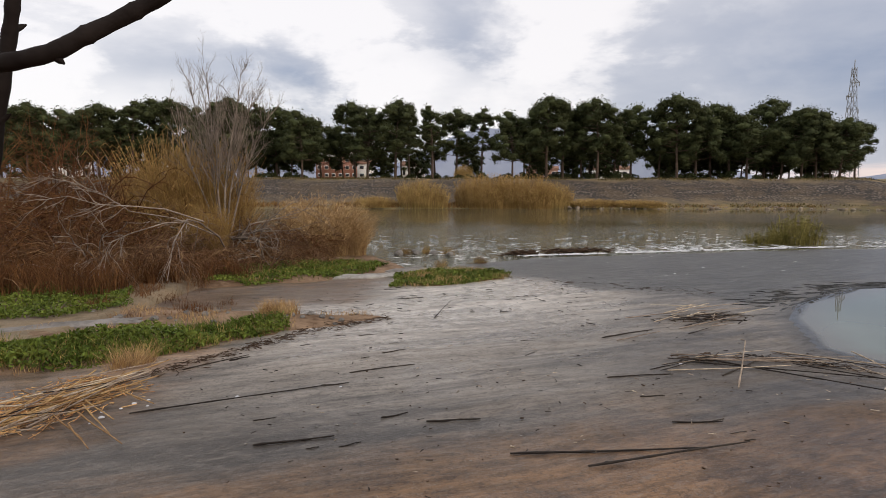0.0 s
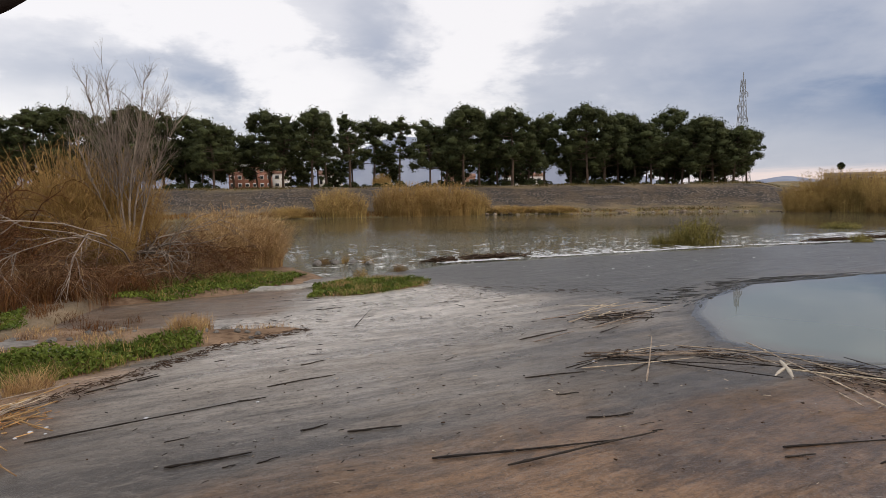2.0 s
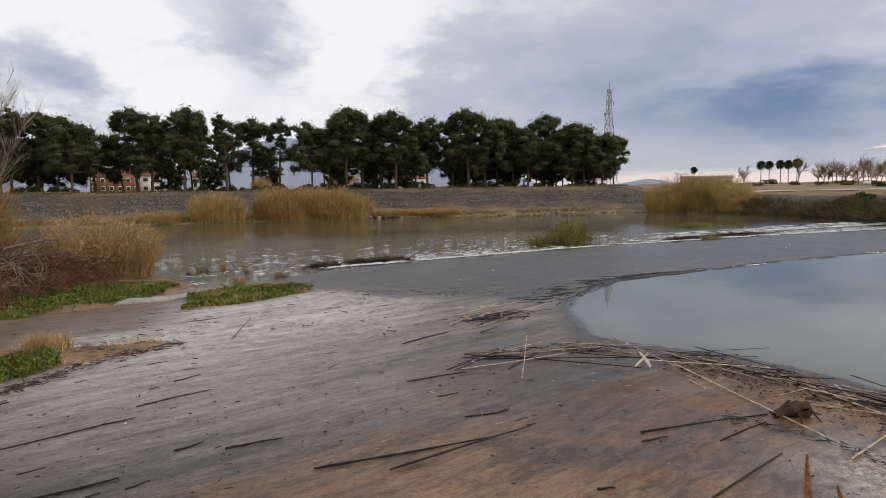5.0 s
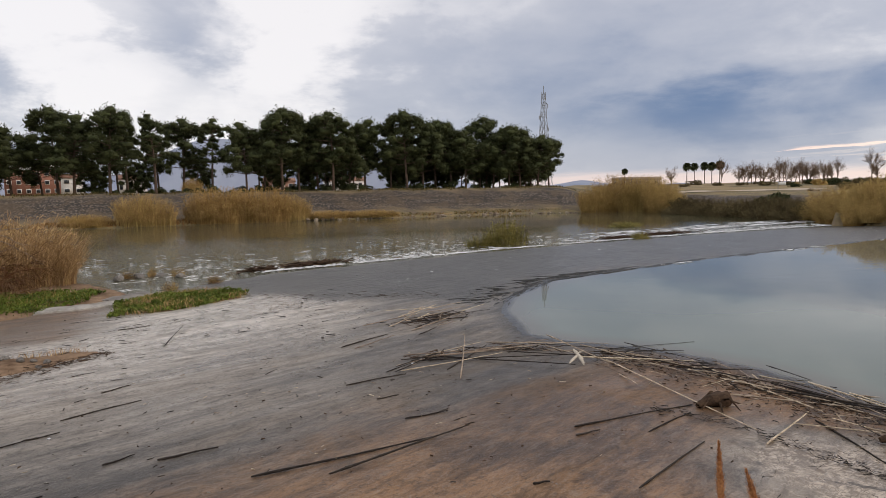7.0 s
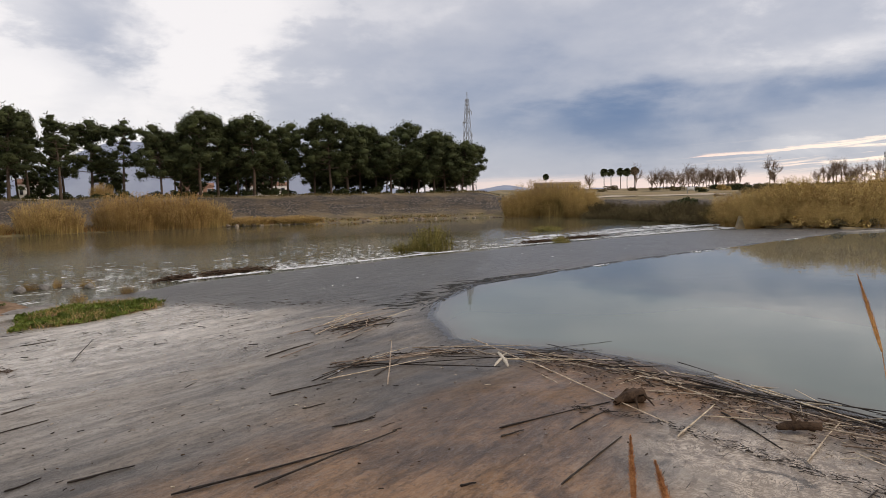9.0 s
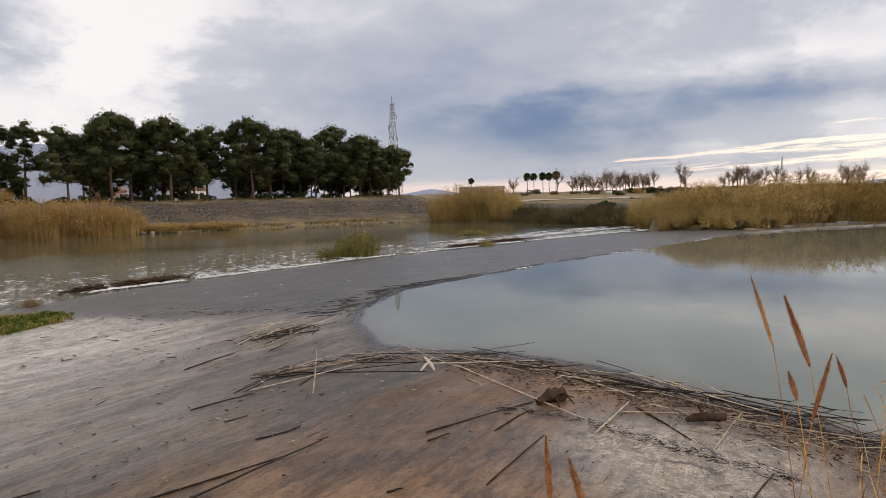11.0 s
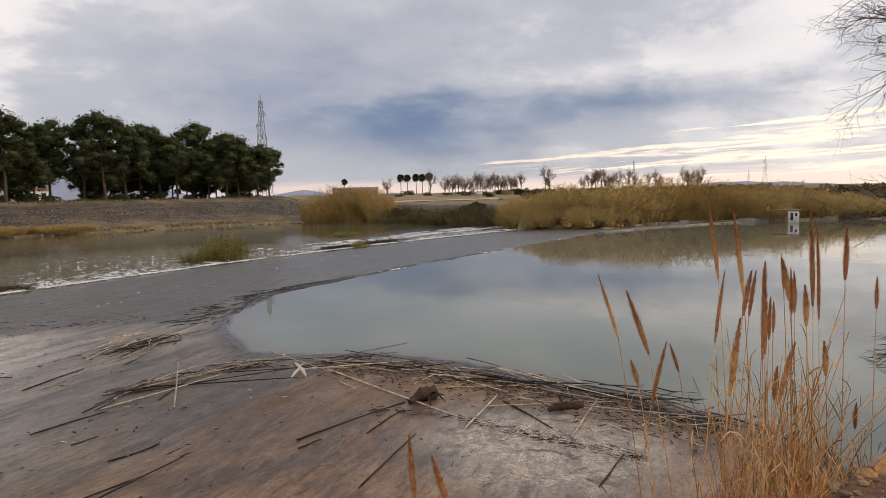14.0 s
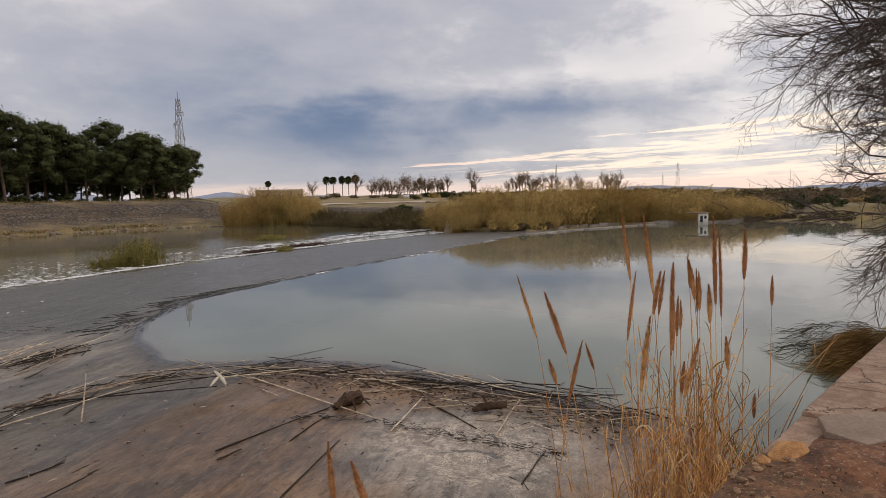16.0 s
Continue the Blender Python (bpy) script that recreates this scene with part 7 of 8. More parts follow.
# ---------------------------------------------------------------- plumed reeds before the camera
def plume_mesh(seed, length, wide):
    r = np.random.default_rng(seed)
    k = 9
    u = np.linspace(0, 1, k)
    core = np.stack([0.03 * length * np.sin(u * 2.5), 0 * u, u * length], -1)
    cv, cf = tubes([core], [wide * 0.44 * np.sin(np.pi * np.clip(u * 0.95 + 0.04, 0, 1) ** 0.62) ** 0.9 + 0.0008], 7)
    n = 820
    s = r.uniform(0.02, 0.98, n)
    a = r.uniform(0, 6.28, n)
    base = np.stack([0.03 * length * np.sin(s * 2.5), 0 * s, s * length], -1)
    out = np.stack([np.cos(a), np.sin(a), np.full(n, 3.3)], -1)
    ln = wide * 1.35 * (0.25 + np.sin(np.pi * s ** 0.62)) * r.uniform(0.5, 1.2, n)
    w_ = np.linspace(0, 1, 3)
    p = base[:, None] + unit(out)[:, None] * (ln[:, None] * w_ * 1.6)[..., None]
    rv, rf = ribbons(p, wide * 0.075 * np.array([1, 0.8, 0.1])[None] * np.ones((n, 1)))
    return mesh_data("plume", *merge((cv, cf), (rv, rf)), PLUME)


def plumed_reed(x, y, top, length, lean, foot, group, leaves=4, seed=0):
    """A stalk rising to a plume whose tip is at (x, y, top); lean in degrees to the camera's right."""
    r = np.random.default_rng(300 + seed)
    rx, ry = 0.577, -0.817
    sl = math.sin(radians(lean))
    tip = np.array([x, y, top])
    neck = tip - length * np.array([sl * rx, sl * ry, math.cos(radians(lean))])
    h = neck[2] - foot
    t = thing("plumed_reed", "dry reed stalk with a narrow rust-brown plume", "reed", group, (neck[0] - sl * rx * h * 0.45, neck[1] - sl * ry * h * 0.45, foot))
    o = np.array([neck[0] - sl * rx * h * 0.45, neck[1] - sl * ry * h * 0.45, foot])
    u = np.linspace(0, 1, 9)[:, None]
    path = (neck - o) * u + np.array([sl * rx, sl * ry, 0]) * h * 0.12 * (u ** 2 - u)
    path[0, 2] -= 0.1
    v, f = tubes([path], [np.linspace(0.006, 0.003, 9)], 5)
    part("stem", mesh_data("stem", v, f, STRAW, True), t)
    pl = part("plume", PLUMES[seed % 4], t, "narrow rust-brown plume")
    pl.matrix_local = Matrix.Translation(neck - o) @ Vector(tip - neck).to_track_quat("Z", "Y").to_matrix().to_4x4() @ Matrix.Diagonal((1, 1, length / 0.6, 1))
    for k in range(leaves):
        s = r.uniform(0.08, 0.72)
        b = (neck - o) * s
        a = r.uniform(0, 6.28)
        ln = r.uniform(0.3, 0.6)
        w_ = np.linspace(0, 1, 6)
        p = b + np.stack([math.cos(a) * ln * 0.38 * w_ ** 1.4, math.sin(a) * ln * 0.38 * w_ ** 1.4, ln * (1.0 * w_ - 0.55 * w_ ** 2.6)], -1)
        v, f = ribbons([p], [0.011 * np.array([0.8, 1, 0.9, 0.7, 0.4, 0.05])], np.array([[[math.cos(a), math.sin(a), 0.6]]]))
        part("leaf", mesh_data("leaf", v, f, STRAW if r.uniform() < 0.7 else OLIVE_REED, True), t)
    return t


PLUMES = [plume_mesh(s, 0.6, wd) for s, wd in ((1, 0.035), (2, 0.040), (3, 0.030), (4, 0.045))]
CLUMP = [(5.98, 1.47, 3.34, 0.66, -8), (6.04, 1.28, 3.30, 0.75, -8), (5.83, 1.27, 2.80, 0.65, 7), (5.68, 1.09, 2.42, 0.68, 7), (6.29, 1.14, 2.76, 0.43, 8), (6.02, 1.01, 2.79, 0.74, -2), (6.42, 1.03, 2.47, 0.30, -1),
         (6.54, 0.99, 2.85, 0.40, -10), (6.56, 0.90, 2.74, 0.39, -3), (6.39, 0.74, 3.28, 0.83, -3), (6.59, 0.73, 3.18, 0.88, -3), (6.83, 0.54, 3.15, 0.50, -1), (7.27, 0.34, 2.65, 0.31, 0), (5.59, 0.65, 2.29, 0.52, 14)]
OUTLIERS = [(5.22, 2.18, 2.78, 0.62, -17), (5.34, 1.96, 2.62, 0.61, -19), (5.30, 1.57, 2.22, 0.57, 13), (5.17, 1.84, 2.05, 0.24, -17), (5.30, 1.55, 2.21, 0.26, -18)]
SLIM = [(6.47, 1.23, 2.73, 0.44, 10), (6.3, 1.09, 2.67, 0.74, -1), (6.89, 1.22, 2.78, 0.36, 2), (6.73, 1.05, 2.87, 0.33, -6), (6.48, 0.79, 2.63, 0.38, -4), (6.52, 1.07, 2.49, 0.41, 2), (6.15, 0.91, 1.93, 0.31, 5), (6.84, 0.99, 2.74, 0.46, -3), (6.61, 0.65, 2.11, 0.33, -5), (6.66, 0.38, 1.57, 0.24, 3)]
for i, q in enumerate(CLUMP + OUTLIERS + SLIM):
    plumed_reed(*q, 0.05, "plumed reeds by the wall", 5, i)
for i, q in enumerate([(2.62, 2.01, 2.12, 0.41, -3), (2.71, 1.92, 1.99, 0.35, -17)]):
    plumed_reed(*q, 0.5, "plumed reeds below the bank", 3, 40 + i)


def straw_parts(count, rx, ry, h, seed, leaf_mat, leaves=5, wide=0.013):
    """Thin straight stems, some broken over, with narrow clinging leaves."""
    r = np.random.default_rng(seed)
    a, q = r.uniform(0, 6.28, count), np.sqrt(r.uniform(0, 1, count))
    foot = np.stack([np.cos(a) * q * rx, np.sin(a) * q * ry, np.full(count, -0.05)], -1)
    tall = h * r.uniform(0.25, 1.0, count) ** 0.8 * (1.05 - 0.35 * q)
    lean = r.normal(0, 0.13, (count, 2)) + foot[:, :2] * 0.16
    lean[::6] += r.normal(0, 0.45, lean[::6].shape)
    u = np.linspace(0, 1, 6)
    path = foot[:, None] + np.concatenate([lean[:, None] * (tall[:, None] * (u * 0.7 + 0.3 * u ** 2.5))[..., None], (tall[:, None] * u)[..., None]], -1)
    snap = r.uniform(0, 1, count) < 0.22
    path[snap, 5] = path[snap, 4] + np.stack([r.normal(0, 0.16, snap.sum()), r.normal(0, 0.16, snap.sum()), r.uniform(-0.22, 0.05, snap.sum())], -1)
    sv, sf = tubes(path, r.uniform(0.0032, 0.0078, (count, 1)) * np.linspace(1, 0.55, 6)[None], 4)
    n = count * leaves
    who = np.repeat(np.arange(count), leaves)
    s = r.uniform(0.03, 0.92, n) * 4.999
    i = s.astype(int)
    base = path[who, i] + (path[who, i + 1] - path[who, i]) * (s - i)[:, None]
    ang = r.uniform(0, 6.28, n)
    ln = r.uniform(0.10, 0.42, n)
    out = r.uniform(0.15, 0.75, n)
    fall = r.uniform(0.1, 1.5, n) * (r.uniform(0, 1, n) < 0.6)
    w_ = np.linspace(0, 1, 6)
    xy = np.stack([np.cos(ang), np.sin(ang)], -1)[:, None] * ((ln * out)[:, None] * w_ ** 1.2)[..., None]
    zz = ln[:, None] * (w_ - fall[:, None] * w_ ** 2.6)
    lp = base[:, None] + np.concatenate([xy, zz[..., None]], -1)
    tw = r.normal(0, 0.6, n)
    spin = np.stack([-np.sin(ang + tw), np.cos(ang + tw), r.normal(0, 0.3, n)], -1)[:, None]
    lv, lf = ribbons(lp, wide * np.array([0.5, 0.9, 1.0, 0.8, 0.5, 0.04])[None] * r.uniform(0.4, 1.25, (n, 1)), spin)
    return mesh_data("thicket", sv, sf, STRAW, True), mesh_data("foliage", lv, lf, leaf_mat)


def straw_clump(x, y, z, rx, ry, h, count, seed, label, mat=None):
    sv = straw_parts(count, rx, ry, h, seed, mat or STRAW)
    t = thing("reed_clump", label, "reeds", "reed clumps by the wall", (x, y, z), 30)
    part("thicket", sv[0], t)
    part("foliage", sv[1], t)


straw_clump(6.10, 0.95, 0.05, 0.42, 0.42, 2.65, 74, 401, "clump of dry straw-coloured reed stems and leaves")
straw_clump(5.60, 0.80, 0.05, 0.32, 0.32, 2.3, 46, 402, "clump of bleached pale reed stems and leaves", PALE_STRAW)
straw_clump(5.20, 0.55, 0.2, 0.28, 0.28, 1.35, 10, 408, "clump of orange-brown dry reed stems by the wall")
straw_clump(5.20, 1.55, 0.05, 0.35, 0.40, 1.15, 26, 403, "low clump of bleached dry reed leaves", PALE_STRAW)
straw_clump(4.60, 1.15, 0.2, 0.30, 0.35, 0.80, 14, 409, "low clump of dry straw-coloured reed leaves")
straw_clump(2.95, 1.95, 0.5, 0.16, 0.14, 0.75, 7, 405, "few dry reed leaves below the bank")
straw_clump(6.45, 0.62, 0.05, 0.30, 0.30, 2.5, 62, 404, "clump of grey-green reed leaves by the wall", LEAF_REED)


# ---------------------------------------------------------------- the bank wall, its slabs and rubble
def wall_piece(x0, x1, depth, top, seed, label):
    """One length of coping along the pool, its pool edge chipped here and there."""
    r = np.random.default_rng(seed)
    nx, ny = 30, 7
    q = np.array([0, 0.012, 0.04, 0.35, 0.7, 0.985, 1.0])
    s, q = np.meshgrid(np.concatenate([[0, 0.004], np.linspace(0.02, 0.98, nx - 4), [0.996, 1]]), q)
    x = x0 + (x1 - x0) * s
    chip = np.clip(wavy(x, x * 0.3, 5.0, seed) - 0.9, 0, 1) * 0.05
    y = wall_line(x) - depth * q - chip * (q < 0.2)
    rim = (np.minimum.reduce([s * 4, (1 - s) * 4, q, 1 - q]) < 0.01)
    z = top + 0.003 * wavy(x, y, 3.5, seed) - 0.008 * rim
    v = np.stack([x, y, z], -1).reshape(-1, 3)
    low = v.copy()
    low[:, 2] = -0.9
    i, j = np.meshgrid(np.arange(nx - 1), np.arange(ny - 1))
    f = [np.stack([j * nx + i, (j + 1) * nx + i, (j + 1) * nx + i + 1, j * nx + i + 1], -1).reshape(-1, 4)]
    n = nx * ny
    rim = list(range(nx)) + [nx * k + nx - 1 for k in range(1, ny)] + [nx * (ny - 1) + k for k in range(nx - 2, -1, -1)] + [nx * k for k in range(ny - 2, 0, -1)]
    f.append(np.array([[a, b, b + n, a + n] for a, b in zip(rim, rim[1:] + rim[:1])]))
    return mesh_data("coping", np.concatenate([v, low]), np.concatenate(f), COPING)


def make_coping():
    """Tan weathered concrete with grit, thin cracks and red dirt washed over it."""
    mat, n, bsdf = material("tan_coping_concrete")
    p = place(n)
    a, b, c = n.noise(p, 1.3, 5, 0.65, 0.5), n.noise(p, 9.0, 5, 0.7), n.noise(p, 55.0, 3, 0.7)
    tone = n.mix(n.step(n.m("ADD", n.m("MULTIPLY", a, 0.5), n.m("MULTIPLY", b, 0.5)), 0.36, 0.64), (0.21, 0.130, 0.088), (0.41, 0.285, 0.205))
    tone = n.mix(n.m("MULTIPLY", n.step(c, 0.5, 0.68), 0.5), tone, (0.10, 0.07, 0.05))
    tone = n.mix(n.m("MULTIPLY", n.step(n.noise(p, 2.1, 6, 0.7, 1.0), 0.54, 0.64), 0.75), tone, (0.22, 0.10, 0.05))
    cell = n.add("ShaderNodeTexVoronoi")
    cell.feature = "DISTANCE_TO_EDGE"
    cell.inputs["Scale"].default_value = 1.15
    n.join(cell.inputs["Vector"], n.xyz(n.m("ADD", n.split(p)[0], n.m("MULTIPLY", b, 0.35)), n.m("ADD", n.split(p)[1], n.m("MULTIPLY", a, 0.5)), 0))
    crack = n.step(cell.outputs["Distance"], 0.012, 0.004)
    tone = n.mix(crack, tone, (0.05, 0.035, 0.026))
    n.join(bsdf.inputs["Base Color"], tone)
    bsdf.inputs["Roughness"].default_value = 0.9
    bumped(n, bsdf, n.m("ADD", n.m("MULTIPLY", b, 0.6), n.m("SUBTRACT", n.m("MULTIPLY", c, 0.5), crack)), 0.5, 0.006)
    return mat


COPING = make_coping()
wall = new("wall_bank")
tagged(wall, "worn tan concrete bank wall beside the pool", "wall", kind="structure")
edges = [4.40, 5.28, 6.1, 7.15, 8.6, 10.3, 12.4, 15.0, 18.5, 23, 30, 40, 52, 64, 75]
for k, (a, b) in enumerate(zip(edges, edges[1:])):
    part("coping", wall_piece(a + 0.005, b - 0.005, 0.62 if k > 2 else (0.42, 0.46, 0.55)[k], (1.875 if k == 0 else 1.90) + 0.004 * ((k * 7) % 3 - 1), 500 + k, ""), wall)

ORANGE_STONE = grained("orange_stone", (0.26, 0.115, 0.045), (0.52, 0.29, 0.13), 3.5, 0.9, 6, 0.5, 0.02)
RUBBLE = grained("pale_rubble", (0.20, 0.115, 0.065), (0.42, 0.28, 0.175), 2.5, 0.9, 7, 0.5, 0.02, spread=0.3)
GREY_SLAB = grained("grey_concrete_slab", (0.20, 0.145, 0.11), (0.34, 0.265, 0.21), 2.2, 0.9, 14, 0.5, 0.006)


def loose_slab(pts, z, thick, mat, label):
    """A flat broken slab of concrete, its rim bevelled."""
    c = np.mean(pts, axis=0)
    n = len(pts)
    ring = lambda k, h: np.array([(*(c + (np.array(p) - c) * k), h) for p in pts])
    v = np.concatenate([ring(1.0, z - 0.05), ring(1.0, z + thick * 0.8), ring(0.975, z + thick), [(c[0], c[1], z + thick)]])
    f = [[a + k * n, (a + 1) % n + k * n, (a + 1) % n + (k + 1) * n, a + (k + 1) * n] for k in range(2) for a in range(n)]
    f += [[2 * n + a, 2 * n + (a + 1) % n, 3 * n, 3 * n] for a in range(n)]
    bm = bmesh.new()
    vs = [bm.verts.new(p) for p in v]
    for q in f:
        bm.faces.new([vs[i] for i in dict.fromkeys(q)])
    me = bpy.data.meshes.new("concrete_slab")
    bm.to_mesh(me)
    bm.free()
    me.materials.append(mat)
    return tagged(new("concrete_slab", me), label, "slab", "slabs on the bank top")


def soil_over_wall():
    """Red trodden soil spread over the wall's broken end, thinning out on the coping."""
    xs, ys = np.arange(4.0, 6.6, 0.03), np.arange(-1.5, 0.12, 0.03)
    x, y = np.meshgrid(xs, ys)
    back = wall_line(x) - y
    edge = 0.13 + 0.16 * smooth01(x, 4.7, 5.4) + 0.22 * smooth01(x, 5.5, 6.4) + 0.05 * wavy(x, y, 6.0, 71)
    d = np.minimum(back - edge, np.minimum(x - 4.12, 6.5 - x) + 0.06 * wavy(x, y, 7.0, 72))
    z = 1.868 + 0.050 * smooth01(d, 0.0, 0.22) + 0.012 * wavy(x, y, 9.0, 73) * smooth01(d, 0.02, 0.2) - 0.05 * (1 - smooth01(d, -0.03, 0.02)) - 0.04 * smooth01(back, 1.0, 1.25)
    n = len(xs)
    j, i = np.nonzero((d > -0.04)[:-1, :-1])
    f = np.stack([j * n + i, j * n + i + 1, (j + 1) * n + i + 1, (j + 1) * n + i], -1)
    me = mesh_data("soil_bank", np.stack([x, y, z], -1).reshape(-1, 3), f, GROUND, True)
    fill_attr(me, "red", np.ones(len(me.vertices)))
    return tagged(new("soil_bank", me), "red-brown trodden soil over the end of the wall", "soil", kind="structure")


soil_over_wall()


loose_slab([(5.16, -0.24), (5.52, -0.62), (5.14, -0.80), (4.74, -0.54), (4.86, -0.31)], 1.905, 0.022, GREY_SLAB, "flat grey broken concrete slab bedded in red soil")
t = thing("concrete_post", "short grey square concrete post on the wall", "post", "", (9.15, -0.92, 1.90))
v, f = box(-0.09, -0.09, 0, 0.09, 0.09, 0.20)
part("shaft", mesh_data("shaft", np.array(v, float), np.array(f), GREY_SLAB), t)
v, f = box(-0.075, -0.075, 0.20, 0.075, 0.075, 0.23)
part("cap", mesh_data("cap", np.array(v, float), np.array(f), GREY_SLAB), t)

for k in range(70):
    x = r2.uniform(2.8, 6.4)
    y = wall_line(x) + r2.gauss(-0.55, 0.42)
    if y > wall_line(x) - 0.66 and x > 4.3:
        continue
    z = far_z(x, y)
    ob = rock(x, y, z + 0.003, r2.uniform(0.010, 0.032) * (1.8 if k % 11 == 0 else 1), "pale tan broken stone in the red soil", "stones on the bank top", RUBBLE)
for k in range(26):
    x = r2.uniform(3.7, 4.40)
    y = wall_line(x) + r2.gauss(-0.08, 0.12)
    rock(x, y, far_z(x, y) + 0.004, r2.uniform(0.025, 0.075), "pale tan lump of broken wall at the bank edge", "stones on the bank top", RUBBLE)
ob = rock(4.50, -0.12, 1.865, 0.26, "large orange-brown broken stone at the wall end", "stones on the bank top", ORANGE_STONE)
ob.matrix_world = pose(4.50, -0.15, 1.875, 4, -5, -22) @ Matrix.Diagonal((0.40, 0.27, 0.15, 1))
rock(4.28, -0.02, 1.84, 0.15, "orange-brown broken stone at the wall end", "stones on the bank top", ORANGE_STONE)
leafx, leafy = rng.uniform(2.6, 12, 1500), rng.uniform(0, 1, 1500)
leafy = wall_line(leafx) - 0.40 - 2.2 * leafy ** 1.5
v, f = quads(np.stack([leafx, leafy, 1.90 + rng.uniform(0, 0.02, 1500)], -1), rng.uniform(0.006, 0.014, 1500), 1.3)
v[:, 2] = np.clip(v[:, 2], 1.89, 1.95)
tagged(new("fallen_leaves", mesh_data("fallen_leaves", v, f, ROT_WOOD)), "brown fallen leaves scattered on the bank top", "leaves", kind="stuff")
dry_grass([(3.9, -1.6), (12, -3.2), (12, -2.1), (4.2, -1.1)], 1500, lambda x, y: np.full(len(x), 1.86), 12, 0.22, "short dry grass on the bank top", STRAW, 0.1, 0.006)
dry_grass([(4.0, -0.1), (4.9, -0.2), (4.9, 0.35), (4.1, 0.45)], 260, lambda x, y: np.full(len(x), 1.55), 15, 0.26, "orange dry grass at the wall's broken end", STRAW, -0.3, 0.008)


# low matted bushes drowned by the wall
def mat_parts(count, rx, ry, h, seed, leaf_mat):
    """Limp stems that arch from a low crown out and down to the water."""
    r = np.random.default_rng(seed)
    a, q = r.uniform(0, 6.28, count), np.sqrt(r.uniform(0, 1, count))
    start = np.stack([np.cos(a) * q * rx * 0.7, np.sin(a) * q * ry * 0.7, h * (1 - 0.75 * q ** 2) * r.uniform(0.35, 1.0, count)], -1)
    way = a + r.normal(0, 0.6, count)
    ln = r.uniform(0.25, 0.8, count)
    u = np.linspace(0, 1, 6)
    p = start[:, None] + np.concatenate([np.stack([np.cos(way), np.sin(way)], -1)[:, None] * (ln[:, None] * u)[..., None], (ln[:, None] * (r.uniform(-0.2, 0.5, count)[:, None] * u - 0.75 * u ** 2.2))[..., None]], -1)
    p[..., 2] = np.maximum(p[..., 2], 0.02 + 0.03 * np.abs(p[..., 2]))
    spin = np.stack([-np.sin(way), np.cos(way), r.normal(0, 0.4, count)], -1)[:, None]
    v, f = ribbons(p, r.uniform(0.007, 0.018, (count, 1)) * np.array([0.6, 1, 1, 0.8, 0.5, 0.05])[None], spin)
    return mesh_data("foliage", v, f, leaf_mat)


MATTED = grained("limp_brown_olive_leaf", (0.105, 0.058, 0.022), (0.30, 0.180, 0.066), 1.5, 0.8, 6, 0, spread=0.4)
SOGGY = grained("dark_limp_leaf", (0.035, 0.030, 0.020), (0.10, 0.085, 0.05), 1.5, 0.7, 6, 0, spread=0.4)
for x, y, z, rx, ry, h, cnt, mat, label in ((15.6, -0.55, 0.0, 2.0, 1.1, 0.66, 1900, MATTED, "low matted brown-olive drowned bush by the wall"), (14.3, -0.35, 0.0, 1.0, 0.8, 0.42, 650, MATTED, "low matted brown-olive drowned bush by the wall"),
                                            (17.4, 0.2, 0.0, 1.9, 1.3, 0.42, 190, SOGGY, "sparse dark drowned bush with limp leaves in the pool"), (15.2, 0.55, 0.0, 1.3, 1.0, 0.3, 100, SOGGY, "sparse dark drowned bush with limp leaves in the pool")):
    t = thing("drowned_bush", label, "bush", "drowned bushes", (x, y, z))
    part("foliage", mat_parts(cnt, rx, ry, h, int(x * 10), mat), t)
    sv = straw_parts(14, rx * 0.6, ry * 0.6, h * 1.25, int(x * 7), mat, 2)[0]
    sv.materials.clear()
    sv.materials.append(SOGGY)
    part("thicket", sv, t)


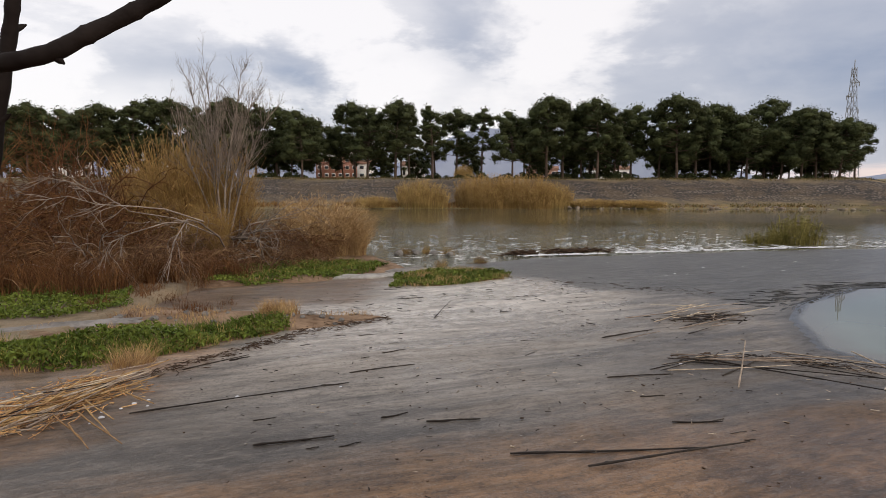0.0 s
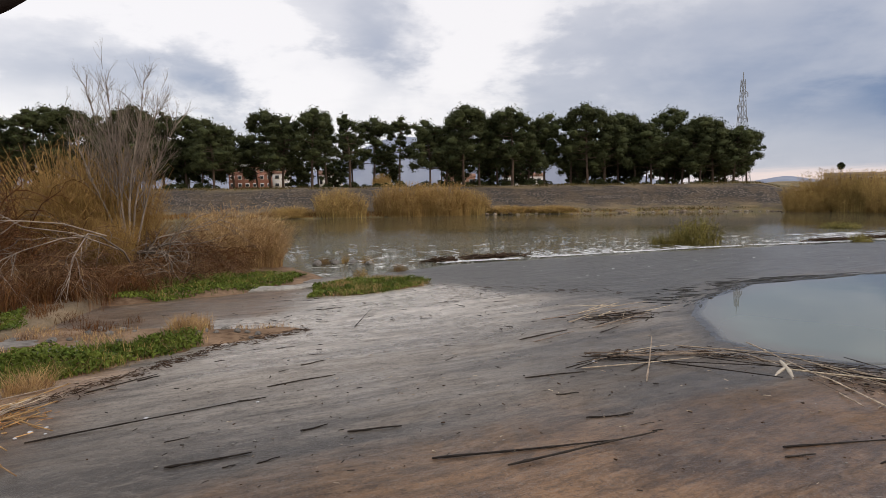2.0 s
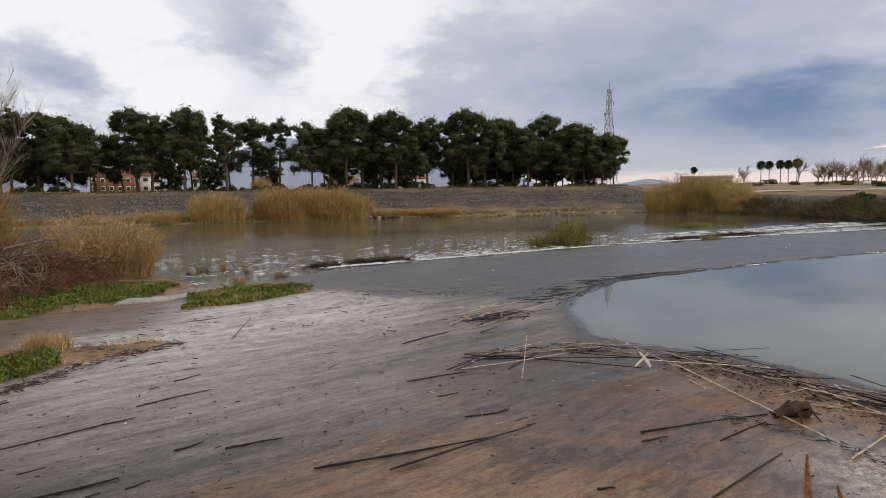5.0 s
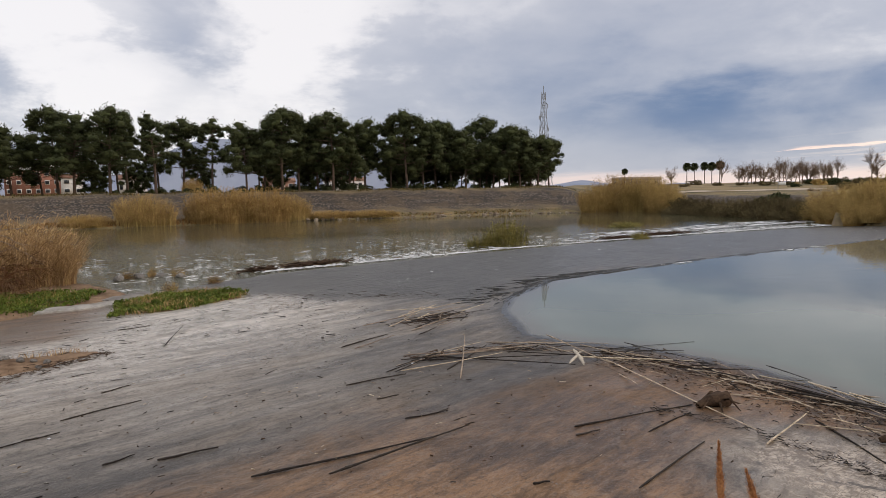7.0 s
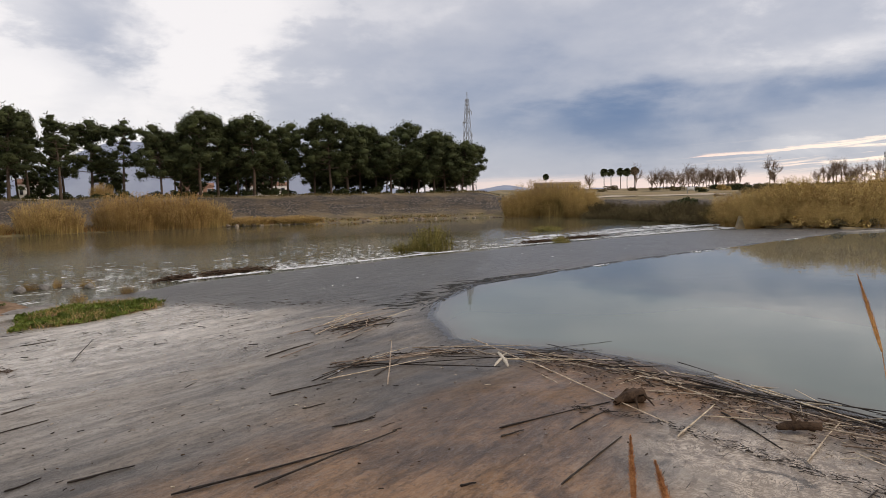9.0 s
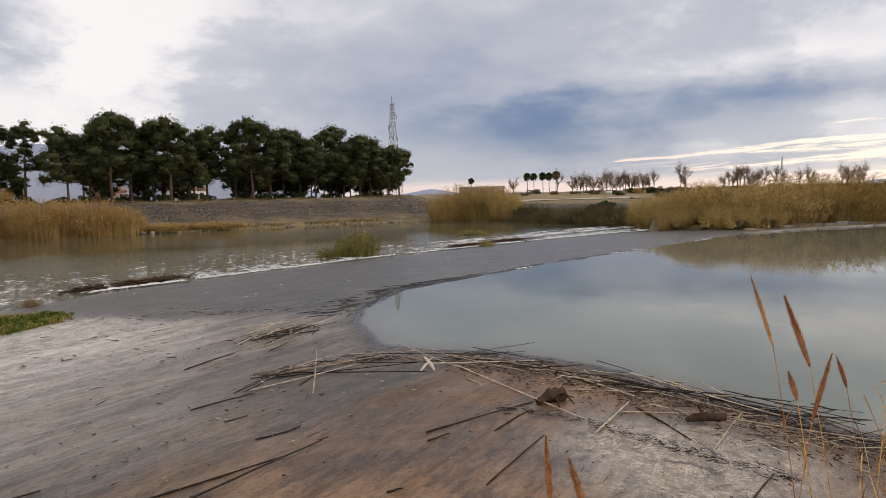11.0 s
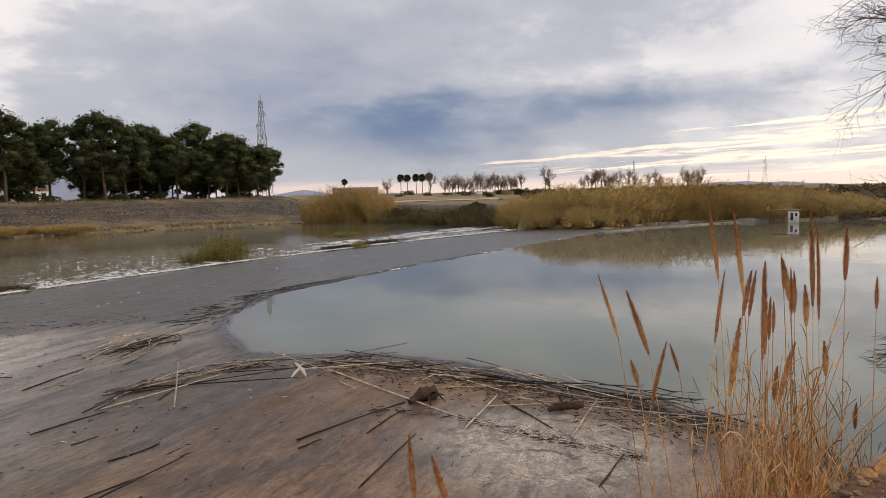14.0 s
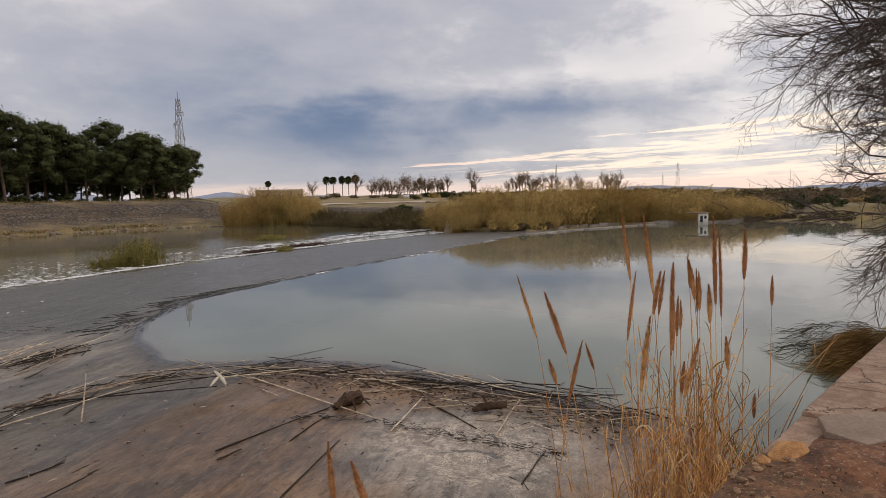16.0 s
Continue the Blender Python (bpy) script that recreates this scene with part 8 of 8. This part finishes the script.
# ---------------------------------------------------------------- overhanging trees beside the camera
def right_tree():
    global rng
    keep, rng = rng, np.random.default_rng(205)
    t = thing("overhanging_tree", "dark leafless tree with drooping fine twigs over the pool", "tree", "", (10.6, -3.1, 1.8))
    out = []
    trunk = np.array([(0, 0, -0.2), (0.05, 0.1, 1.2), (-0.05, 0.3, 2.4), (-0.1, 0.5, 3.6), (0, 0.6, 4.6), (0.1, 0.7, 5.4)])
    out.append((trunk, np.linspace(0.16, 0.06, 6), 4))
    for start, way, length, droop in (((-0.05, 0.3, 2.9), (-0.55, 1.0, 0.25), 2.5, 0.22), ((0, 0.5, 3.4), (-0.9, 1.0, 0.35), 2.6, 0.30), ((0, 0.6, 4.2), (-0.6, 1.0, 0.5), 2.6, 0.30), ((0, 0.3, 1.7), (-0.35, 1.0, 0.12), 2.3, 0.06),
                                      ((0, 0.3, 2.2), (-0.1, 1.0, 0.2), 2.4, 0.15), ((0, 0.6, 4.8), (-0.9, 0.8, 0.6), 2.3, 0.30), ((0, 0.3, 2.6), (0.5, 1.0, 0.3), 2.4, 0.15), ((0, 0.6, 3.8), (0.2, 1.0, 0.4), 2.6, 0.25), ((0, 0.3, 3.2), (-1.1, 0.8, 0.1), 2.2, 0.2), ((0, 0.5, 3.9), (-0.4, 1.0, 0.05), 2.5, 0.1), ((0, 0.6, 4.5), (-0.8, 1.0, 0.15), 2.6, 0.15), ((0, 0.4, 3.0), (-0.8, 1.0, 0.5), 2.4, 0.3), ((0, 0.6, 5.0), (-0.3, 1.0, 0.3), 2.6, 0.2), ((0, 0.6, 5.3), (-0.7, 1.0, 0.4), 2.6, 0.2), ((0, 0.3, 2.3), (-0.7, 1.0, 0.3), 2.2, 0.2), ((0, 0.3, 1.9), (-0.5, 1.0, 0.0), 2.4, 0.1)):
        grow(start, way, length * 1.1, 0.029, 3, out, 0.85, 10, droop * 0.35, 0.50, 6, 0.17, 0.02, 0.74)
    part("trunk", limbs_mesh("trunk", out, DARK_BARK, {4}, 9), t)
    part("wood", limbs_mesh("wood", out, TWIG_BARK, {3, 2}, 5), t)
    part("twig_spray", limbs_mesh("twig_spray", out, TWIG_BARK, {1, 0}, 3), t)
    rng = keep


right_tree()


BOUGH = [(-0.2888, 0.3265, 3.3757), (-0.2642, 0.3195, 3.3812), (-0.2451, 0.3145, 3.3833), (-0.2312, 0.3118, 3.3843), (-0.2150, 0.3100, 3.3865), (-0.2011, 0.3119, 3.3907), (-0.1887, 0.3171, 3.3999), (-0.1759, 0.3221, 3.4078), (-0.1624, 0.3264, 3.4166), (-0.1483, 0.3302, 3.4257), (-0.1397, 0.3410, 3.4386), (-0.1326, 0.3493, 3.4552), (-0.1307, 0.3644, 3.4765)]


def left_tree():
    """A sapling at arm's length from the eye: an upright shoot with buds and one bough across it."""
    o = np.array([-0.360, 0.385, 1.86])
    t = thing("sapling", "bare young tree with a smooth dark overhead bough", "tree", "", tuple(o))
    p = np.array([(-0.360, 0.385, 1.80), (-0.350, 0.385, 2.30), (-0.330, 0.384, 2.90), (-0.297, 0.383, 3.30), (-0.284, 0.382, 3.363), (-0.272, 0.382, 3.415), (-0.267, 0.380, 3.436), (-0.255, 0.380, 3.52), (-0.250, 0.385, 3.80)]) - o
    k = len(p)
    u = np.linspace(0, k - 1, 43)
    q = np.stack([np.interp(u, np.arange(k), p[:, c]) for c in range(3)], -1)
    for _ in range(3):
        q[1:-1] = (q[:-2] + q[1:-1] * 2 + q[2:]) / 4
    v, f = tubes([q], [np.linspace(0.0062, 0.0035, 43) * (1 + 0.10 * np.sin(u * 9))], 9)
    part("trunk", mesh_data("trunk", v, f, DARK_BARK, True), t)
    for j in range(16):
        z = 1.50 + 0.019 * j
        a = j * 2.4
        c = np.array([np.interp(z, q[:, 2], q[:, 0]), np.interp(z, q[:, 2], q[:, 1]), z])
        d = np.array([math.cos(a), math.sin(a), 0.6])
        part("bud", chunk_mesh("bud", [c + d * 0.0025, c + d * 0.0062, c + d * 0.0095], [0.0024, 0.0019, 0.0005], DARK_BARK, 8, 0.05, j), t)
    b = np.array(BOUGH) - o
    k = len(b)
    u = np.linspace(0, k - 1, 6 * k)
    q = np.stack([np.interp(u, np.arange(k), b[:, c]) for c in range(3)], -1)
    for _ in range(4):
        q[1:-1] = (q[:-2] + q[1:-1] * 2 + q[2:]) / 4
    knots = sum(np.exp(-((u - at) / 0.14) ** 2) * h for at, h in ((5.05, 0.12), (6.05, 0.20), (7.8, 0.16)))
    rad = np.interp(u, [0, 3, k - 1], [0.0051, 0.0049, 0.0040]) * (1 + 0.04 * np.sin(u * 6.1) + knots)
    v, f = tubes([q], [rad], 12)
    part("bough", mesh_data("bough", v, f, DARK_BARK, True), t, "smooth dark bough")
    part("bud", chunk_mesh("bud", [q[32] + np.array([0, 0, -0.003]), q[32] + np.array([0.002, 0, -0.0055]), q[32] + np.array([0.004, 0, -0.0068])], [0.0026, 0.0018, 0.0005], DARK_BARK, 8, 0.05, 77), t)


left_tree()
